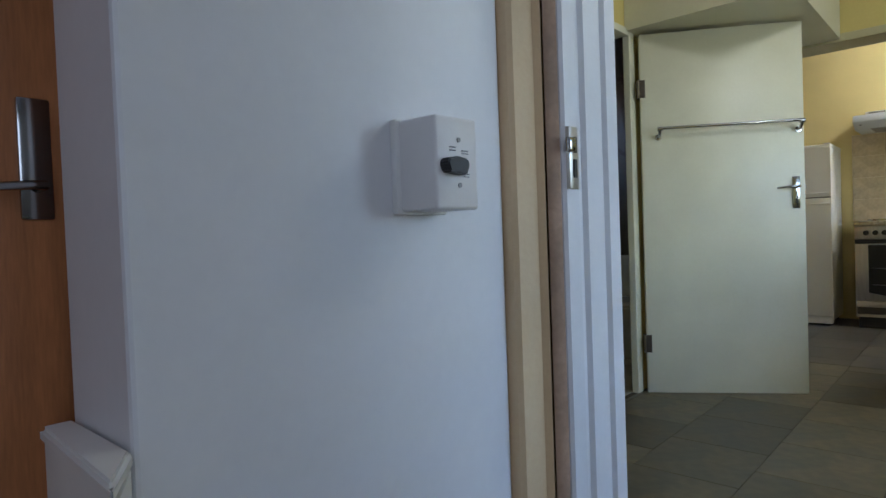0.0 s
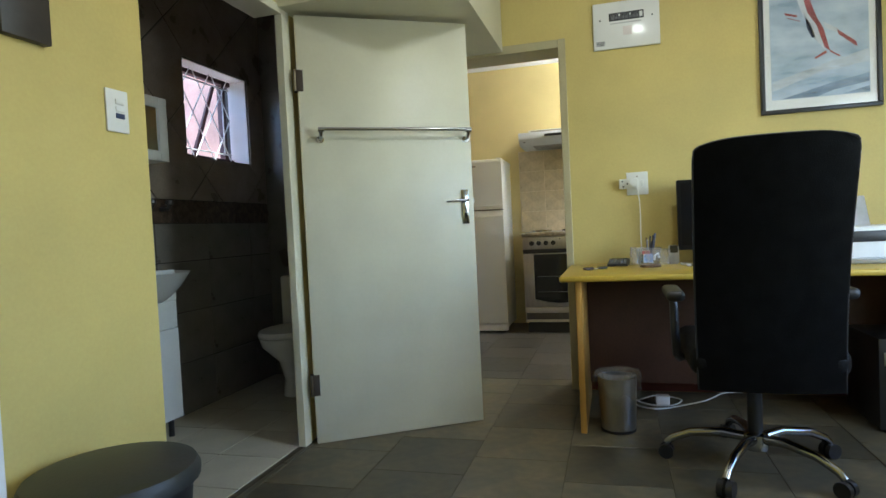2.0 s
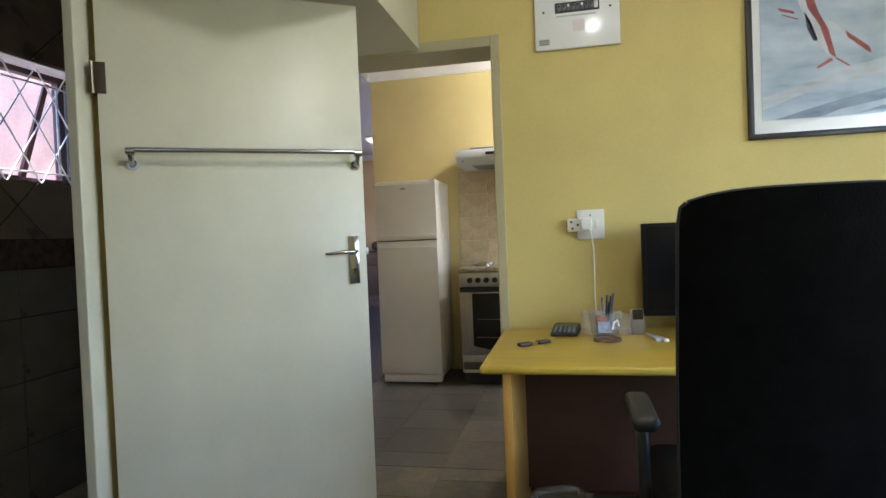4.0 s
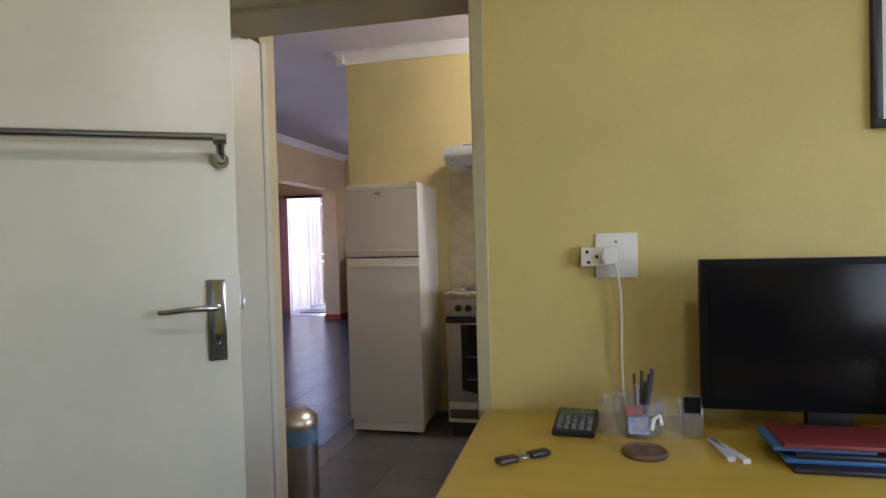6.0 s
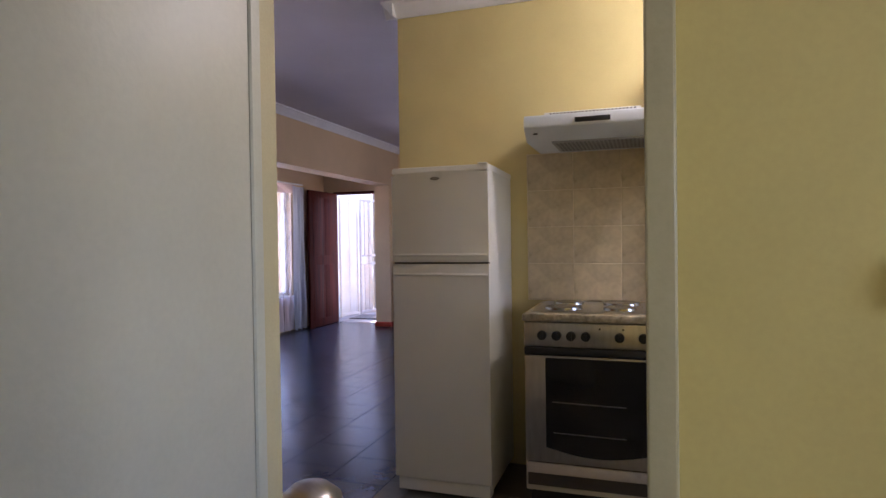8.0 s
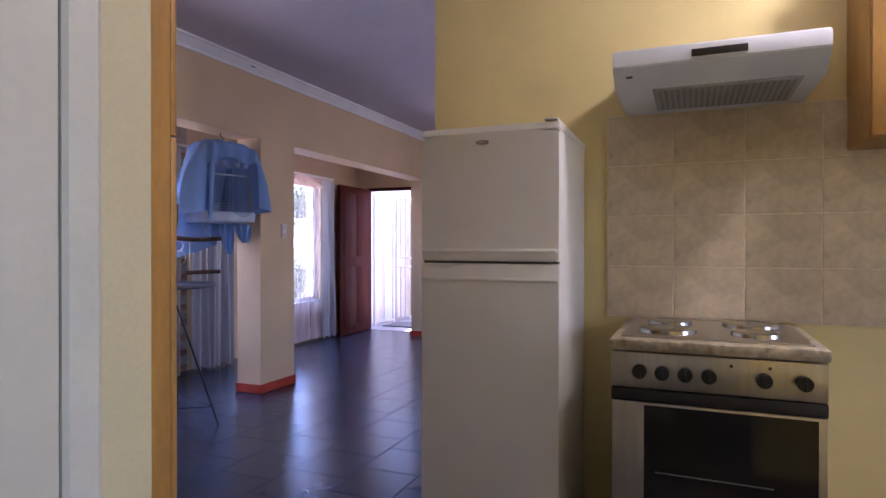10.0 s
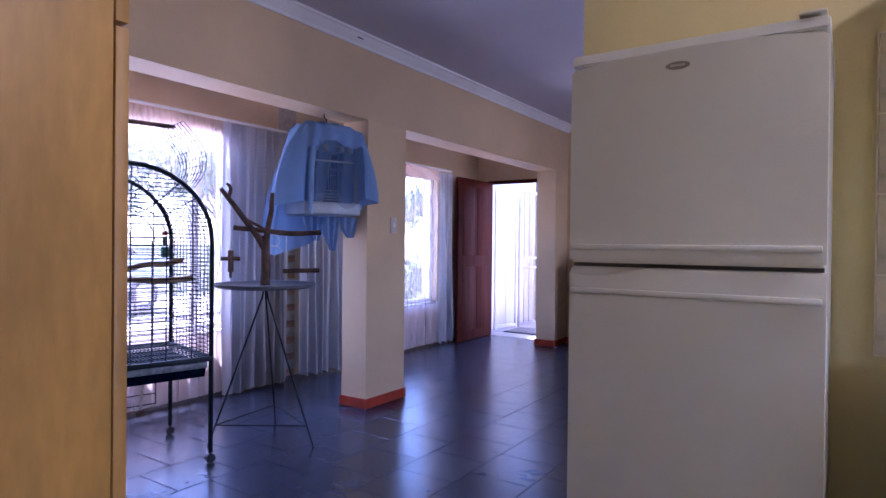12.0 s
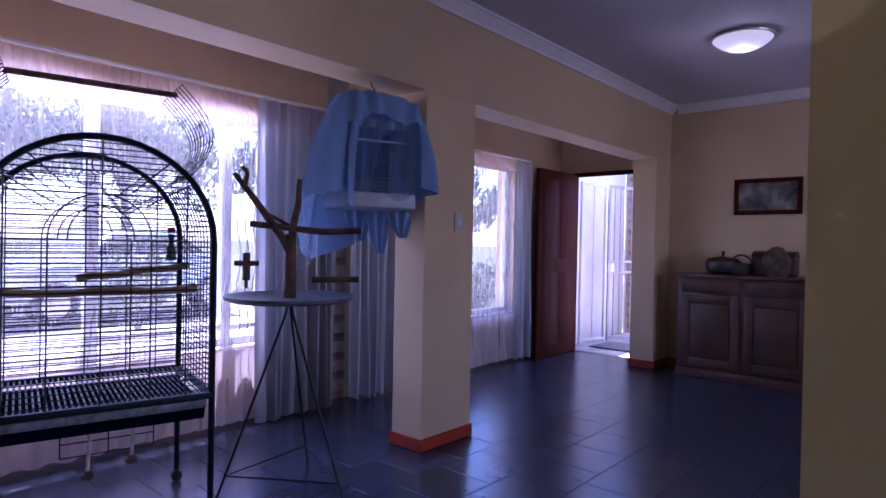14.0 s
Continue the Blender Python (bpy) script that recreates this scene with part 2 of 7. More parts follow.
def box(bm, x0, x1, y0, y1, z0, z1, bevel=0.0, seg=2):
    r = bmesh.ops.create_cube(bm, size=1.0, matrix=Matrix.Translation(((x0 + x1) / 2, (y0 + y1) / 2, (z0 + z1) / 2)) @ Matrix.Diagonal((abs(x1 - x0), abs(y1 - y0), abs(z1 - z0), 1)))
    if bevel:
        es = {e for v in r["verts"] for e in v.link_edges}
        bmesh.ops.bevel(bm, geom=list(es), offset=bevel, segments=seg, profile=0.5, affect="EDGES")
    return bm


def tube(bm, pts, r, n=8, caps=True, r_end=None):
    """A round bar along the points."""
    pts = [Vector(p) for p in pts]
    rings, side = [], None
    for i, p in enumerate(pts):
        d = (pts[min(i + 1, len(pts) - 1)] - pts[max(i - 1, 0)]).normalized()
        if side is None:
            side = d.cross(Vector((0, 0, 1)))
            if side.length < 0.05:
                side = d.cross(Vector((1, 0, 0)))
        side = (side - d * side.dot(d)).normalized()
        up = d.cross(side)
        rad = r if r_end is None else r + (r_end - r) * i / (len(pts) - 1)
        rings.append([bm.verts.new(p + (side * math.cos(2 * math.pi * k / n) + up * math.sin(2 * math.pi * k / n)) * rad) for k in range(n)])
    for a, b in zip(rings, rings[1:]):
        for k in range(n):
            bm.faces.new((a[k], a[(k + 1) % n], b[(k + 1) % n], b[k]))
    if caps:
        bm.faces.new(rings[0][::-1])
        bm.faces.new(rings[-1])
    return bm


def lathe(bm, profile, n=28, centre=(0, 0), sx=1.0, sy=1.0):
    """Turns (radius, height) pairs round the upright axis."""
    rings = []
    for r, z in profile:
        rings.append([bm.verts.new((centre[0] + sx * r * math.cos(2 * math.pi * k / n), centre[1] + sy * r * math.sin(2 * math.pi * k / n), z)) for k in range(n)])
    for a, b in zip(rings, rings[1:]):
        for k in range(n):
            bm.faces.new((a[k], a[(k + 1) % n], b[(k + 1) % n], b[k]))
    if profile[0][0] > 1e-4:
        bm.faces.new(rings[0][::-1])
    if profile[-1][0] > 1e-4:
        bm.faces.new(rings[-1])
    bmesh.ops.remove_doubles(bm, verts=bm.verts[:], dist=1e-5)
    return bm


def prism(bm, outline, axis, a, b):
    """Pushes a flat outline along an axis: the outline's two numbers are the other two axes in order."""
    def at(p, v):
        q = list(p)
        q.insert("xyz".index(axis), v)
        return q
    lo, hi = [bm.verts.new(at(p, a)) for p in outline], [bm.verts.new(at(p, b)) for p in outline]
    n = len(outline)
    bm.faces.new(lo)
    bm.faces.new(hi[::-1])
    for i in range(n):
        bm.faces.new((lo[i], hi[i], hi[(i + 1) % n], lo[(i + 1) % n]))
    bmesh.ops.recalc_face_normals(bm, faces=bm.faces[:])
    return bm


def sheet(bm, nu, nv, f, thick=0.0):
    """A surface f(u, v), u and v from 0 to 1."""
    g = [[bm.verts.new(f(i / nu, j / nv)) for j in range(nv + 1)] for i in range(nu + 1)]
    fs = [bm.faces.new((g[i][j], g[i + 1][j], g[i + 1][j + 1], g[i][j + 1])) for i in range(nu) for j in range(nv)]
    if thick:
        bmesh.ops.solidify(bm, geom=fs, thickness=thick)
    return bm


def mesh_of(name, bm, material, smooth=None):
    bmesh.ops.recalc_face_normals(bm, faces=bm.faces[:])
    me = bpy.data.meshes.new(name)
    bm.to_mesh(me)
    bm.free()
    me.materials.append(material)
    if smooth is not None:
        for p in me.polygons:
            p.use_smooth = True
        me.set_sharp_from_angle(angle=radians(smooth))
    return me


def part(name, bm, material, parent, label="", smooth=40):
    ob = new(name, mesh_of(name, bm, material, smooth))
    ob.parent = parent
    if label:
        tagged(ob, label)
    return ob


def thing(name, m, label, category, group="", kind=""):
    ob = new(name)
    ob.empty_display_size = 0.1
    ob.matrix_world = m
    return tagged(ob, label, category, group, kind)


def single(name, bm, material, label, category, group="", kind="", m=None, smooth=40):
    ob = new(name, mesh_of(name, bm, material, smooth))
    if m is not None:
        ob.matrix_world = m
    return tagged(ob, label, category, group, kind)


def structure(name, bm, material, label, category="wall", smooth=None):
    return single(name, bm, material, label, category, kind="structure", smooth=smooth)


B = bmesh.new
AT = Matrix.Translation

# ---------------------------------------------------------------- the shell
OFFICE_TOP, CEIL = 2.62, 2.67
bm = B()
box(bm, 0.676, 0.87, 1.001, 2.05, 0, OFFICE_TOP)
box(bm, 0.64, 0.87, -1.7, 0.12, 0, OFFICE_TOP)
box(bm, 0.676, 0.87, 0.12, 1.001, 2.072, OFFICE_TOP)
structure("wall_office_west", bm, YELLOW, "yellow painted plaster wall with a doorway")
bm = B()
box(bm, 0.87, 2.15, 1.93, 2.05, 0, OFFICE_TOP)
box(bm, 3.10, 3.30, 1.93, 1.965, 0, OFFICE_TOP)
box(bm, 3.30, 4.17, 1.93, 2.05, 0, OFFICE_TOP)
box(bm, 2.15, 3.10, 1.93, 2.05, 2.07, OFFICE_TOP)
structure("wall_office_north", bm, YELLOW, "yellow painted plaster wall round the bathroom doorway")
bm = B()
box(bm, 4.17, 4.39, -1.7, 0.715, 0, CEIL)
box(bm, 4.17, 4.39, 0.715, 1.93, 2.06, CEIL)
structure("wall_office_east", bm, YELLOW, "yellow painted plaster wall with the kitchen doorway")
bm = B()
box(bm, 0.64, 1.4, -1.9, -1.7, 0, OFFICE_TOP)
box(bm, 3.2, 4.39, -1.9, -1.7, 0, OFFICE_TOP)
box(bm, 1.4, 3.2, -1.9, -1.7, 0, 0.8)
box(bm, 1.4, 3.2, -1.9, -1.7, 2.0, OFFICE_TOP)
structure("wall_office_south", bm, YELLOW, "yellow painted plaster wall with a window opening")
bm = B()
box(bm, 0.64, 4.17, -1.9, 2.05, OFFICE_TOP, OFFICE_TOP + 0.05)
structure("ceiling_office", bm, CEILING, "white painted office ceiling", "ceiling")
bm = B()
box(bm, 3.0, 4.166, 1.085, 1.927, 2.052, OFFICE_TOP)
structure("bulkhead", bm, CREAM, "cream painted boxed bulkhead above the doors", "bulkhead")
bm = B()
box(bm, 3.36, 4.505, 1.65, 1.928, 0.0, 2.05)
structure("wall_cream", bm, mat("cream_wall_gloss", (0.46, 0.455, 0.37), 0.4, spots=0.04, scale=3, fine=60), "cream painted flush wall beside the kitchen doorway")
bm = B()
prism(bm, [(4.507, 1.66), (4.507, 1.648), (4.512, 1.644), (4.545, 1.644), (4.553, 1.650), (4.553, 1.66)], "z", 0, 2.058)
structure("trim_cover_strip", bm, mat("off_white_trim_paint", (0.47, 0.475, 0.40), 0.45, spots=0.04), "white painted cover strip at the wall corner", "trim")

# first passage with the white wall
bm = B()
box(bm, -0.011, 0.618, 1.056, 1.235, 0, OFFICE_TOP, 0.006)
structure("wall_passage", bm, BLUEWHITE, "bluish white painted passage wall")
for nm, q in (("wall_passage_north", (-1.7, 0.64, 1.36, 1.5)), ("wall_passage_west", (-1.9, -1.7, -1.7, 1.5)), ("wall_passage_south", (-1.7, 0.64, -1.9, -1.7))):
    bm = B()
    box(bm, *q, 0, OFFICE_TOP)
    structure(nm, bm, BLUEWHITE, "bluish white painted passage wall")
bm = B()
prism(bm, [(0.62, 1.12), (0.62, 1.040), (0.625, 1.030), (0.668, 1.018), (0.674, 1.004), (0.674, 1.12)], "z", 0, OFFICE_TOP)
structure("wall_passage_end", bm, mat("beige_wall_paint", (0.72, 0.53, 0.31), 0.6, spots=0.05, scale=3), "beige painted wall end beside the door frame")
bm = B()
box(bm, -1.9, 0.64, -1.9, 1.5, OFFICE_TOP, OFFICE_TOP + 0.05)
structure("ceiling_passage", bm, CEILING, "white passage ceiling", "ceiling")

# bathroom walls
bm = B()
box(bm, 1.9, 3.56, 2.9, 3.1, -0.15, OFFICE_TOP)
box(bm, 4.21, 4.62, 2.9, 3.1, -0.15, OFFICE_TOP)
box(bm, 3.56, 4.21, 2.9, 3.1, -0.15, 1.515)
box(bm, 3.56, 4.21, 2.9, 3.1, 2.095, OFFICE_TOP)
wall_bath = structure("wall_bathroom_north", bm, GROUT, "grey brown tiled bathroom wall with a small window")
bm = B()
box(bm, 1.7, 1.9, 2.05, 3.1, 0, OFFICE_TOP)
structure("wall_bathroom_west", bm, BATHLOW, "grey tiled bathroom side wall")
bm = B()
box(bm, 4.507, 4.62, 1.652, 1.93, 0, CEIL)
box(bm, 4.39, 4.62, 1.93, 2.9, 0, CEIL)
structure("wall_kitchen_west", bm, mat("pale_beige_wall_paint", (0.47, 0.42, 0.25), 0.6, spots=0.05, scale=2.2, fine=160, bump=0.06), "pale beige painted wall end between kitchen and bathroom")
bm = B()
box(bm, 4.385, 4.389, 2.05, 2.9, 0, OFFICE_TOP)
structure("wall_bathroom_east", bm, BATHLOW, "grey tiled bathroom side wall")
bm = B()
box(bm, 1.7, 4.39, 2.05, 3.1, OFFICE_TOP, OFFICE_TOP + 0.05)
structure("ceiling_bathroom", bm, CEILING, "white bathroom ceiling", "ceiling")

# kitchen and living room
bm = B()
box(bm, 6.62, 6.85, -1.7, 2.14, 0, CEIL)
structure("wall_kitchen_east", bm, mat("pale_yellow_wall_paint", (0.70, 0.585, 0.265), 0.6, spots=0.05, scale=2.2, fine=160, bump=0.06), "pale yellow painted kitchen wall behind the stove")
# Unseen wall; its two openings are made for the added fill lamps.
bm = B()
box(bm, 4.39, 4.95, -1.9, -1.7, 0, CEIL)
box(bm, 6.05, 8.0, -1.9, -1.7, 0, CEIL)
box(bm, 10.6, 12.03, -1.9, -1.7, 0, CEIL)
box(bm, 8.0, 10.6, -1.9, -1.7, 0, 0.85)
box(bm, 8.0, 10.6, -1.9, -1.7, 2.15, CEIL)
box(bm, 4.95, 6.05, -1.9, -1.7, 0, 1.0)
box(bm, 4.95, 6.05, -1.9, -1.7, 2.0, CEIL)
structure("wall_kitchen_south", bm, YELLOW, "unseen yellow painted kitchen wall with openings made for fill lamps")
bm = B()
box(bm, 11.8, 12.03, -1.7, 4.58, 0, CEIL)
box(bm, 11.8, 11.90, 5.43, 5.83, 0, CEIL)
box(bm, 11.8, 12.03, 4.58, 5.43, 2.05, CEIL)
structure("wall_living_east", bm, PEACH, "peach painted living room wall with the front doorway")
bm = B()
box(bm, 4.62, 11.8, 4.31, 4.55, 2.09, CEIL)
structure("wall_beam", bm, PEACH, "peach painted beam between living room and sun room", "beam")
for nm, a, b in (("wall_pillar", 8.07, 8.52), ("wall_pier_east", 11.43, 11.8), ("wall_pier_west", 4.62, 4.9)):
    bm = B()
    box(bm, a, b, 4.31, 4.55, 0, 2.09, 0.004)
    structure(nm, bm, PEACH, "peach painted square pillar under the beam", "pillar")
bm = B()
box(bm, 4.39, 4.62, 2.9, 5.83, 0, CEIL)
structure("wall_living_west", bm, PEACH, "peach painted living room wall")
bm = B()
box(bm, 4.62, 5.3, 5.6, 5.83, -0.15, CEIL)
box(bm, 7.9, 8.36, 5.6, 5.83, -0.15, CEIL)
box(bm, 8.56, 9.3, 5.6, 5.83, -0.15, CEIL)
box(bm, 10.85, 11.8, 5.6, 5.83, -0.15, CEIL)
for a, b in ((5.3, 7.9), (9.3, 10.85)):
    box(bm, a, b, 5.6, 5.83, -0.15, 0.5)
    box(bm, a, b, 5.6, 5.83, 2.03, CEIL)
structure("wall_living_north", bm, PEACH, "peach painted window wall of the sun room")
bm = B()
box(bm, 4.39, 12.03, -1.9, 5.83, CEIL, CEIL + 0.06)
structure("ceiling_living", bm, CEILING, "white living room and kitchen ceiling", "ceiling")

# cornices: a stepped cove along the ceiling
COVE = [(0.0, 0.0), (0.0, -0.085), (0.012, -0.085), (0.02, -0.068), (0.045, -0.04), (0.062, -0.02), (0.075, -0.015), (0.075, 0.0)]
bm = B()
prism(bm, [(4.309 - a, CEIL - 0.001 + b) for a, b in COVE], "x", 4.7, 11.8)
structure("trim_cornice_north", bm, WHITE, "white moulded cornice along the beam wall", "cornice")
bm = B()
prism(bm, [(6.619 - a, CEIL - 0.001 + b) for a, b in COVE], "y", -1.69, 2.21)
prism(bm, [(2.141 + a, CEIL - 0.001 + b) for a, b in COVE], "x", 6.545, 6.85)
structure("trim_cornice_kitchen", bm, WHITE, "white moulded cornice above the kitchen wall", "cornice")
bm = B()
prism(bm, [(11.799 - a, CEIL - 0.001 + b) for a, b in COVE], "y", -1.69, 4.235)
structure("trim_cornice_east", bm, WHITE, "white moulded cornice on the far wall", "cornice")
bm = B()
box(bm, 7.90, 7.96, 4.262, 4.27, 2.625, 2.64, 0.003)
single("cornice_chip", bm, BLACK, "small dark chip on the cornice", "chip")

# skirtings
bm = B()
box(bm, 8.058, 8.532, 4.298, 4.31, 0.004, 0.075, 0.003)
box(bm, 8.058, 8.07, 4.31, 4.562, 0.004, 0.075, 0.003)
box(bm, 8.52, 8.532, 4.31, 4.562, 0.004, 0.075, 0.003)
structure("baseboard_pillar", bm, REDSKIRT, "red painted tile skirting round the pillar", "skirting")
bm = B()
box(bm, 11.418, 11.788, 4.298, 4.31, 0.004, 0.075, 0.003)
box(bm, 11.418, 11.43, 4.31, 4.562, 0.004, 0.075, 0.003)
box(bm, 11.788, 11.8, -1.69, 4.298, 0.004, 0.075, 0.003)
structure("baseboard_living", bm, REDSKIRT, "red brown skirting along the living room wall", "skirting")
bm = B()
box(bm, 4.158, 4.17, -1.69, 0.712, 0.004, 0.085, 0.003)
# Darker copy of REDSKIRT: the dim light behind the desk is in its colour.
structure("baseboard_office", bm, mat("shaded_red_skirting", (0.14, 0.028, 0.018), 0.6), "red skirting behind the desk, coloured darker for its shade", "skirting")
bm = B()
box(bm, 0.90, 2.14, 1.916, 1.93, 0.004, 0.13, 0.004)
box(bm, 2.135, 2.20, 1.905, 2.0, 0.004, 0.135, 0.004)
structure("baseboard_bathroom_door", bm, WHITE, "white skirting ending at the bathroom doorway", "skirting")

# ---------------------------------------------------------------- doors and frames
bm = B()
prism(bm, [(0.698, 1.0), (0.698, 0.984), (0.703, 0.978), (0.738, 0.974), (0.745, 0.979), (0.757, 0.979), (0.763, 0.970), (0.815, 0.967), (0.82, 0.974), (0.832, 0.974), (0.837, 0.965), (0.872, 0.962), (0.872, 1.0)], "z", 0.0, 2.07)
box(bm, 0.68, 0.872, 0.135, 0.962, 2.03, 2.071)
box(bm, 0.64, 0.872, 0.10, 0.135, 0, 2.07)
frame_1 = structure("door_frame_1", bm, BLUEWHITE, "white painted stepped steel door frame", "door frame")
bm = B()
prism(bm, [(0.676, 1.02), (0.676, 1.000), (0.681, 0.990), (0.692, 0.983), (0.697, 0.986), (0.697, 1.02)], "z", 0.0, 2.07)
part("frame_edge", bm, mat("bare_brown_wood_edge", (0.46, 0.31, 0.21), 0.6, spots=0.15, scale=8), frame_1, "brown wooden edge strip")
bm = B()
box(bm, 0.703, 0.733, 0.9705, 0.985, 1.026, 1.136, 0.001)
plate = part("strike_plate", bm, STEEL, frame_1, "chrome strike plate")
bm = B()
for z0, z1 in ((1.046, 1.078), (1.090, 1.118)):
    box(bm, 0.714, 0.724, 0.968, 0.971, z0, z1)
part("slot", bm, BLACK, plate)
bm = B()
box(bm, 0.691, 0.711, 0.961, 0.972, 1.090, 1.116, 0.003)
part("lip", bm, CHROME, plate)

bm = B()
box(bm, 4.162, 4.398, 0.713, 0.755, 0, 2.086, 0.004)
box(bm, 4.162, 4.398, 0.755, 1.648, 2.035, 2.084, 0.004)
# Cream yellow paint darkened to olive: the frame's shadow is in its colour.
structure("door_frame_2", bm, mat("shaded_cream_gloss_paint", (0.45, 0.395, 0.23), 0.35, spots=0.05, scale=4), "cream yellow painted kitchen door frame without a door", "door frame")

bm = B()
box(bm, 3.032, 3.10, 1.918, 1.957, 0, 2.07, 0.004)
box(bm, 2.152, 3.032, 1.918, 2.062, 2.03, 2.07, 0.004)
frame_3 = structure("door_frame_3", bm, CREAM, "cream painted bathroom door frame", "door frame")


bm = B()
box(bm, 2.15, 2.17, 1.958, 2.06, 0, 2.03)
structure("trim_tiled_reveal", bm, BATHTILE, "grey tiled reveal of the bathroom doorway", "reveal")


def bathroom_door():
    ang = math.degrees(math.atan2(1.163 - 1.882, 3.528 - 3.072))
    d = thing("door_1", AT((3.072, 1.882, 0.012)) @ pose(0, 0, 0, 0, 0, ang), "cream painted flush bathroom door standing open", "door", kind="structure")
    w = 0.851
    bm = B()
    box(bm, 0.004, w, 0.0, 0.042, -0.009, 2.022, 0.002)
    part("leaf", bm, CREAM, d)
    # the face towards the office is at local y = 0
    for z in (1.667, 0.222):
        bm = B()
        box(bm, -0.012, 0.030, -0.004, 0.036, z, z + 0.10, 0.001)
        hinge = part("hinge", bm, mat("worn_hinge_metal", (0.05, 0.035, 0.022), 0.6, 0.3), d, "dark worn steel hinge")
        bm = B()
        tube(bm, [(-0.008, -0.006, z), (-0.008, -0.006, z + 0.10)], 0.006)
        part("pin", bm, mat("hinge_pin_metal", (0.22, 0.18, 0.12), 0.4, 0.8), hinge)
    rail = B()
    tube(rail, [(0.085, -0.055, 1.482), (0.835, -0.055, 1.482)], 0.0085, 12)
    part("towel_rail", rail, CHROME, d, "chrome towel rail across the door")
    for x in (0.095, 0.822):
        bm = B()
        tube(bm, [(x, -0.055, 1.478), (x, -0.052, 1.462), (x, -0.03, 1.444), (x, 0.0, 1.440)], 0.009, 10)
        br = part("rail_bracket", bm, CHROME, d)
        bm = B()
        tube(bm, [(x, -0.006, 1.440), (x, 0.001, 1.440)], 0.017, 16)
        part("rosette", bm, CHROME, br)
        bm = B()
        tube(bm, [(x - 0.013, -0.055, 1.478), (x + 0.013, -0.055, 1.478)], 0.012, 14)
        part("end_cap", bm, CHROME, br)
    bm = B()
    box(bm, 0.785, 0.823, -0.009, 0.001, 1.01, 1.185, 0.003)
    plate = part("lock_plate", bm, CHROME, d, "chrome lock plate")
    bm = B()
    tube(bm, [(0.804, -0.008, 1.128), (0.804, -0.048, 1.128), (0.79, -0.056, 1.128), (0.75, -0.056, 1.128), (0.71, -0.052, 1.124), (0.694, -0.047, 1.124)], 0.0085, 10, r_end=0.005)
    part("lever_handle", bm, CHROME, plate)
    bm = B()
    tube(bm, [(0.804, -0.0105, 1.06), (0.804, -0.008, 1.06)], 0.007, 10)
    box(bm, 0.801, 0.807, -0.0105, -0.008, 1.037, 1.058)
    part("keyhole", bm, BLACK, plate)
    bm = B()
    tube(bm, [(0.804, -0.008, 1.045), (0.804, -0.020, 1.043)], 0.006, 8)
    part("thumb_turn", bm, CHROME, plate)
    bm = B()
    box(bm, w - 0.001, w + 0.002, 0.010, 0.030, 1.00, 1.19, 0.0008)
    fore = part("latch_plate", bm, STEEL, d, "steel latch plate on the door edge")
    bm = B()
    box(bm, w, w + 0.012, 0.014, 0.026, 1.115, 1.14, 0.003)
    part("latch", bm, STEEL, fore)


bathroom_door()

# front door and security gate


def front_door():
    d = thing("door_2", AT((11.79, 5.395, 0.005)) @ pose(0, 0, 0, 0, 0, 181), "dark red varnished wooden front door standing open", "door", kind="structure")
    bm = B()
    box(bm, 0, 0.84, -0.02, 0.022, 0, 2.02, 0.003)
    part("leaf", bm, REDWOOD, d)
    for z0, z1 in ((0.12, 0.92), (1.06, 1.92)):
        bm = B()
        for x0, x1 in ((0.1, 0.39), (0.45, 0.74)):
            box(bm, x0, x1, 0.018, 0.025, z0, z1, 0.003)
        part("panel", bm, REDWOOD, d)
    bm = B()
    for y0, y1 in ((4.58, 4.62), (5.392, 5.432)):
        box(bm, 11.79, 11.85, y0, y1, 0, 2.05, 0.003)
    box(bm, 11.79, 11.85, 4.62, 5.392, 2.005, 2.05, 0.003)
    structure("door_frame_4", bm, REDWOOD, "dark red wooden front door frame", "door frame")


front_door()


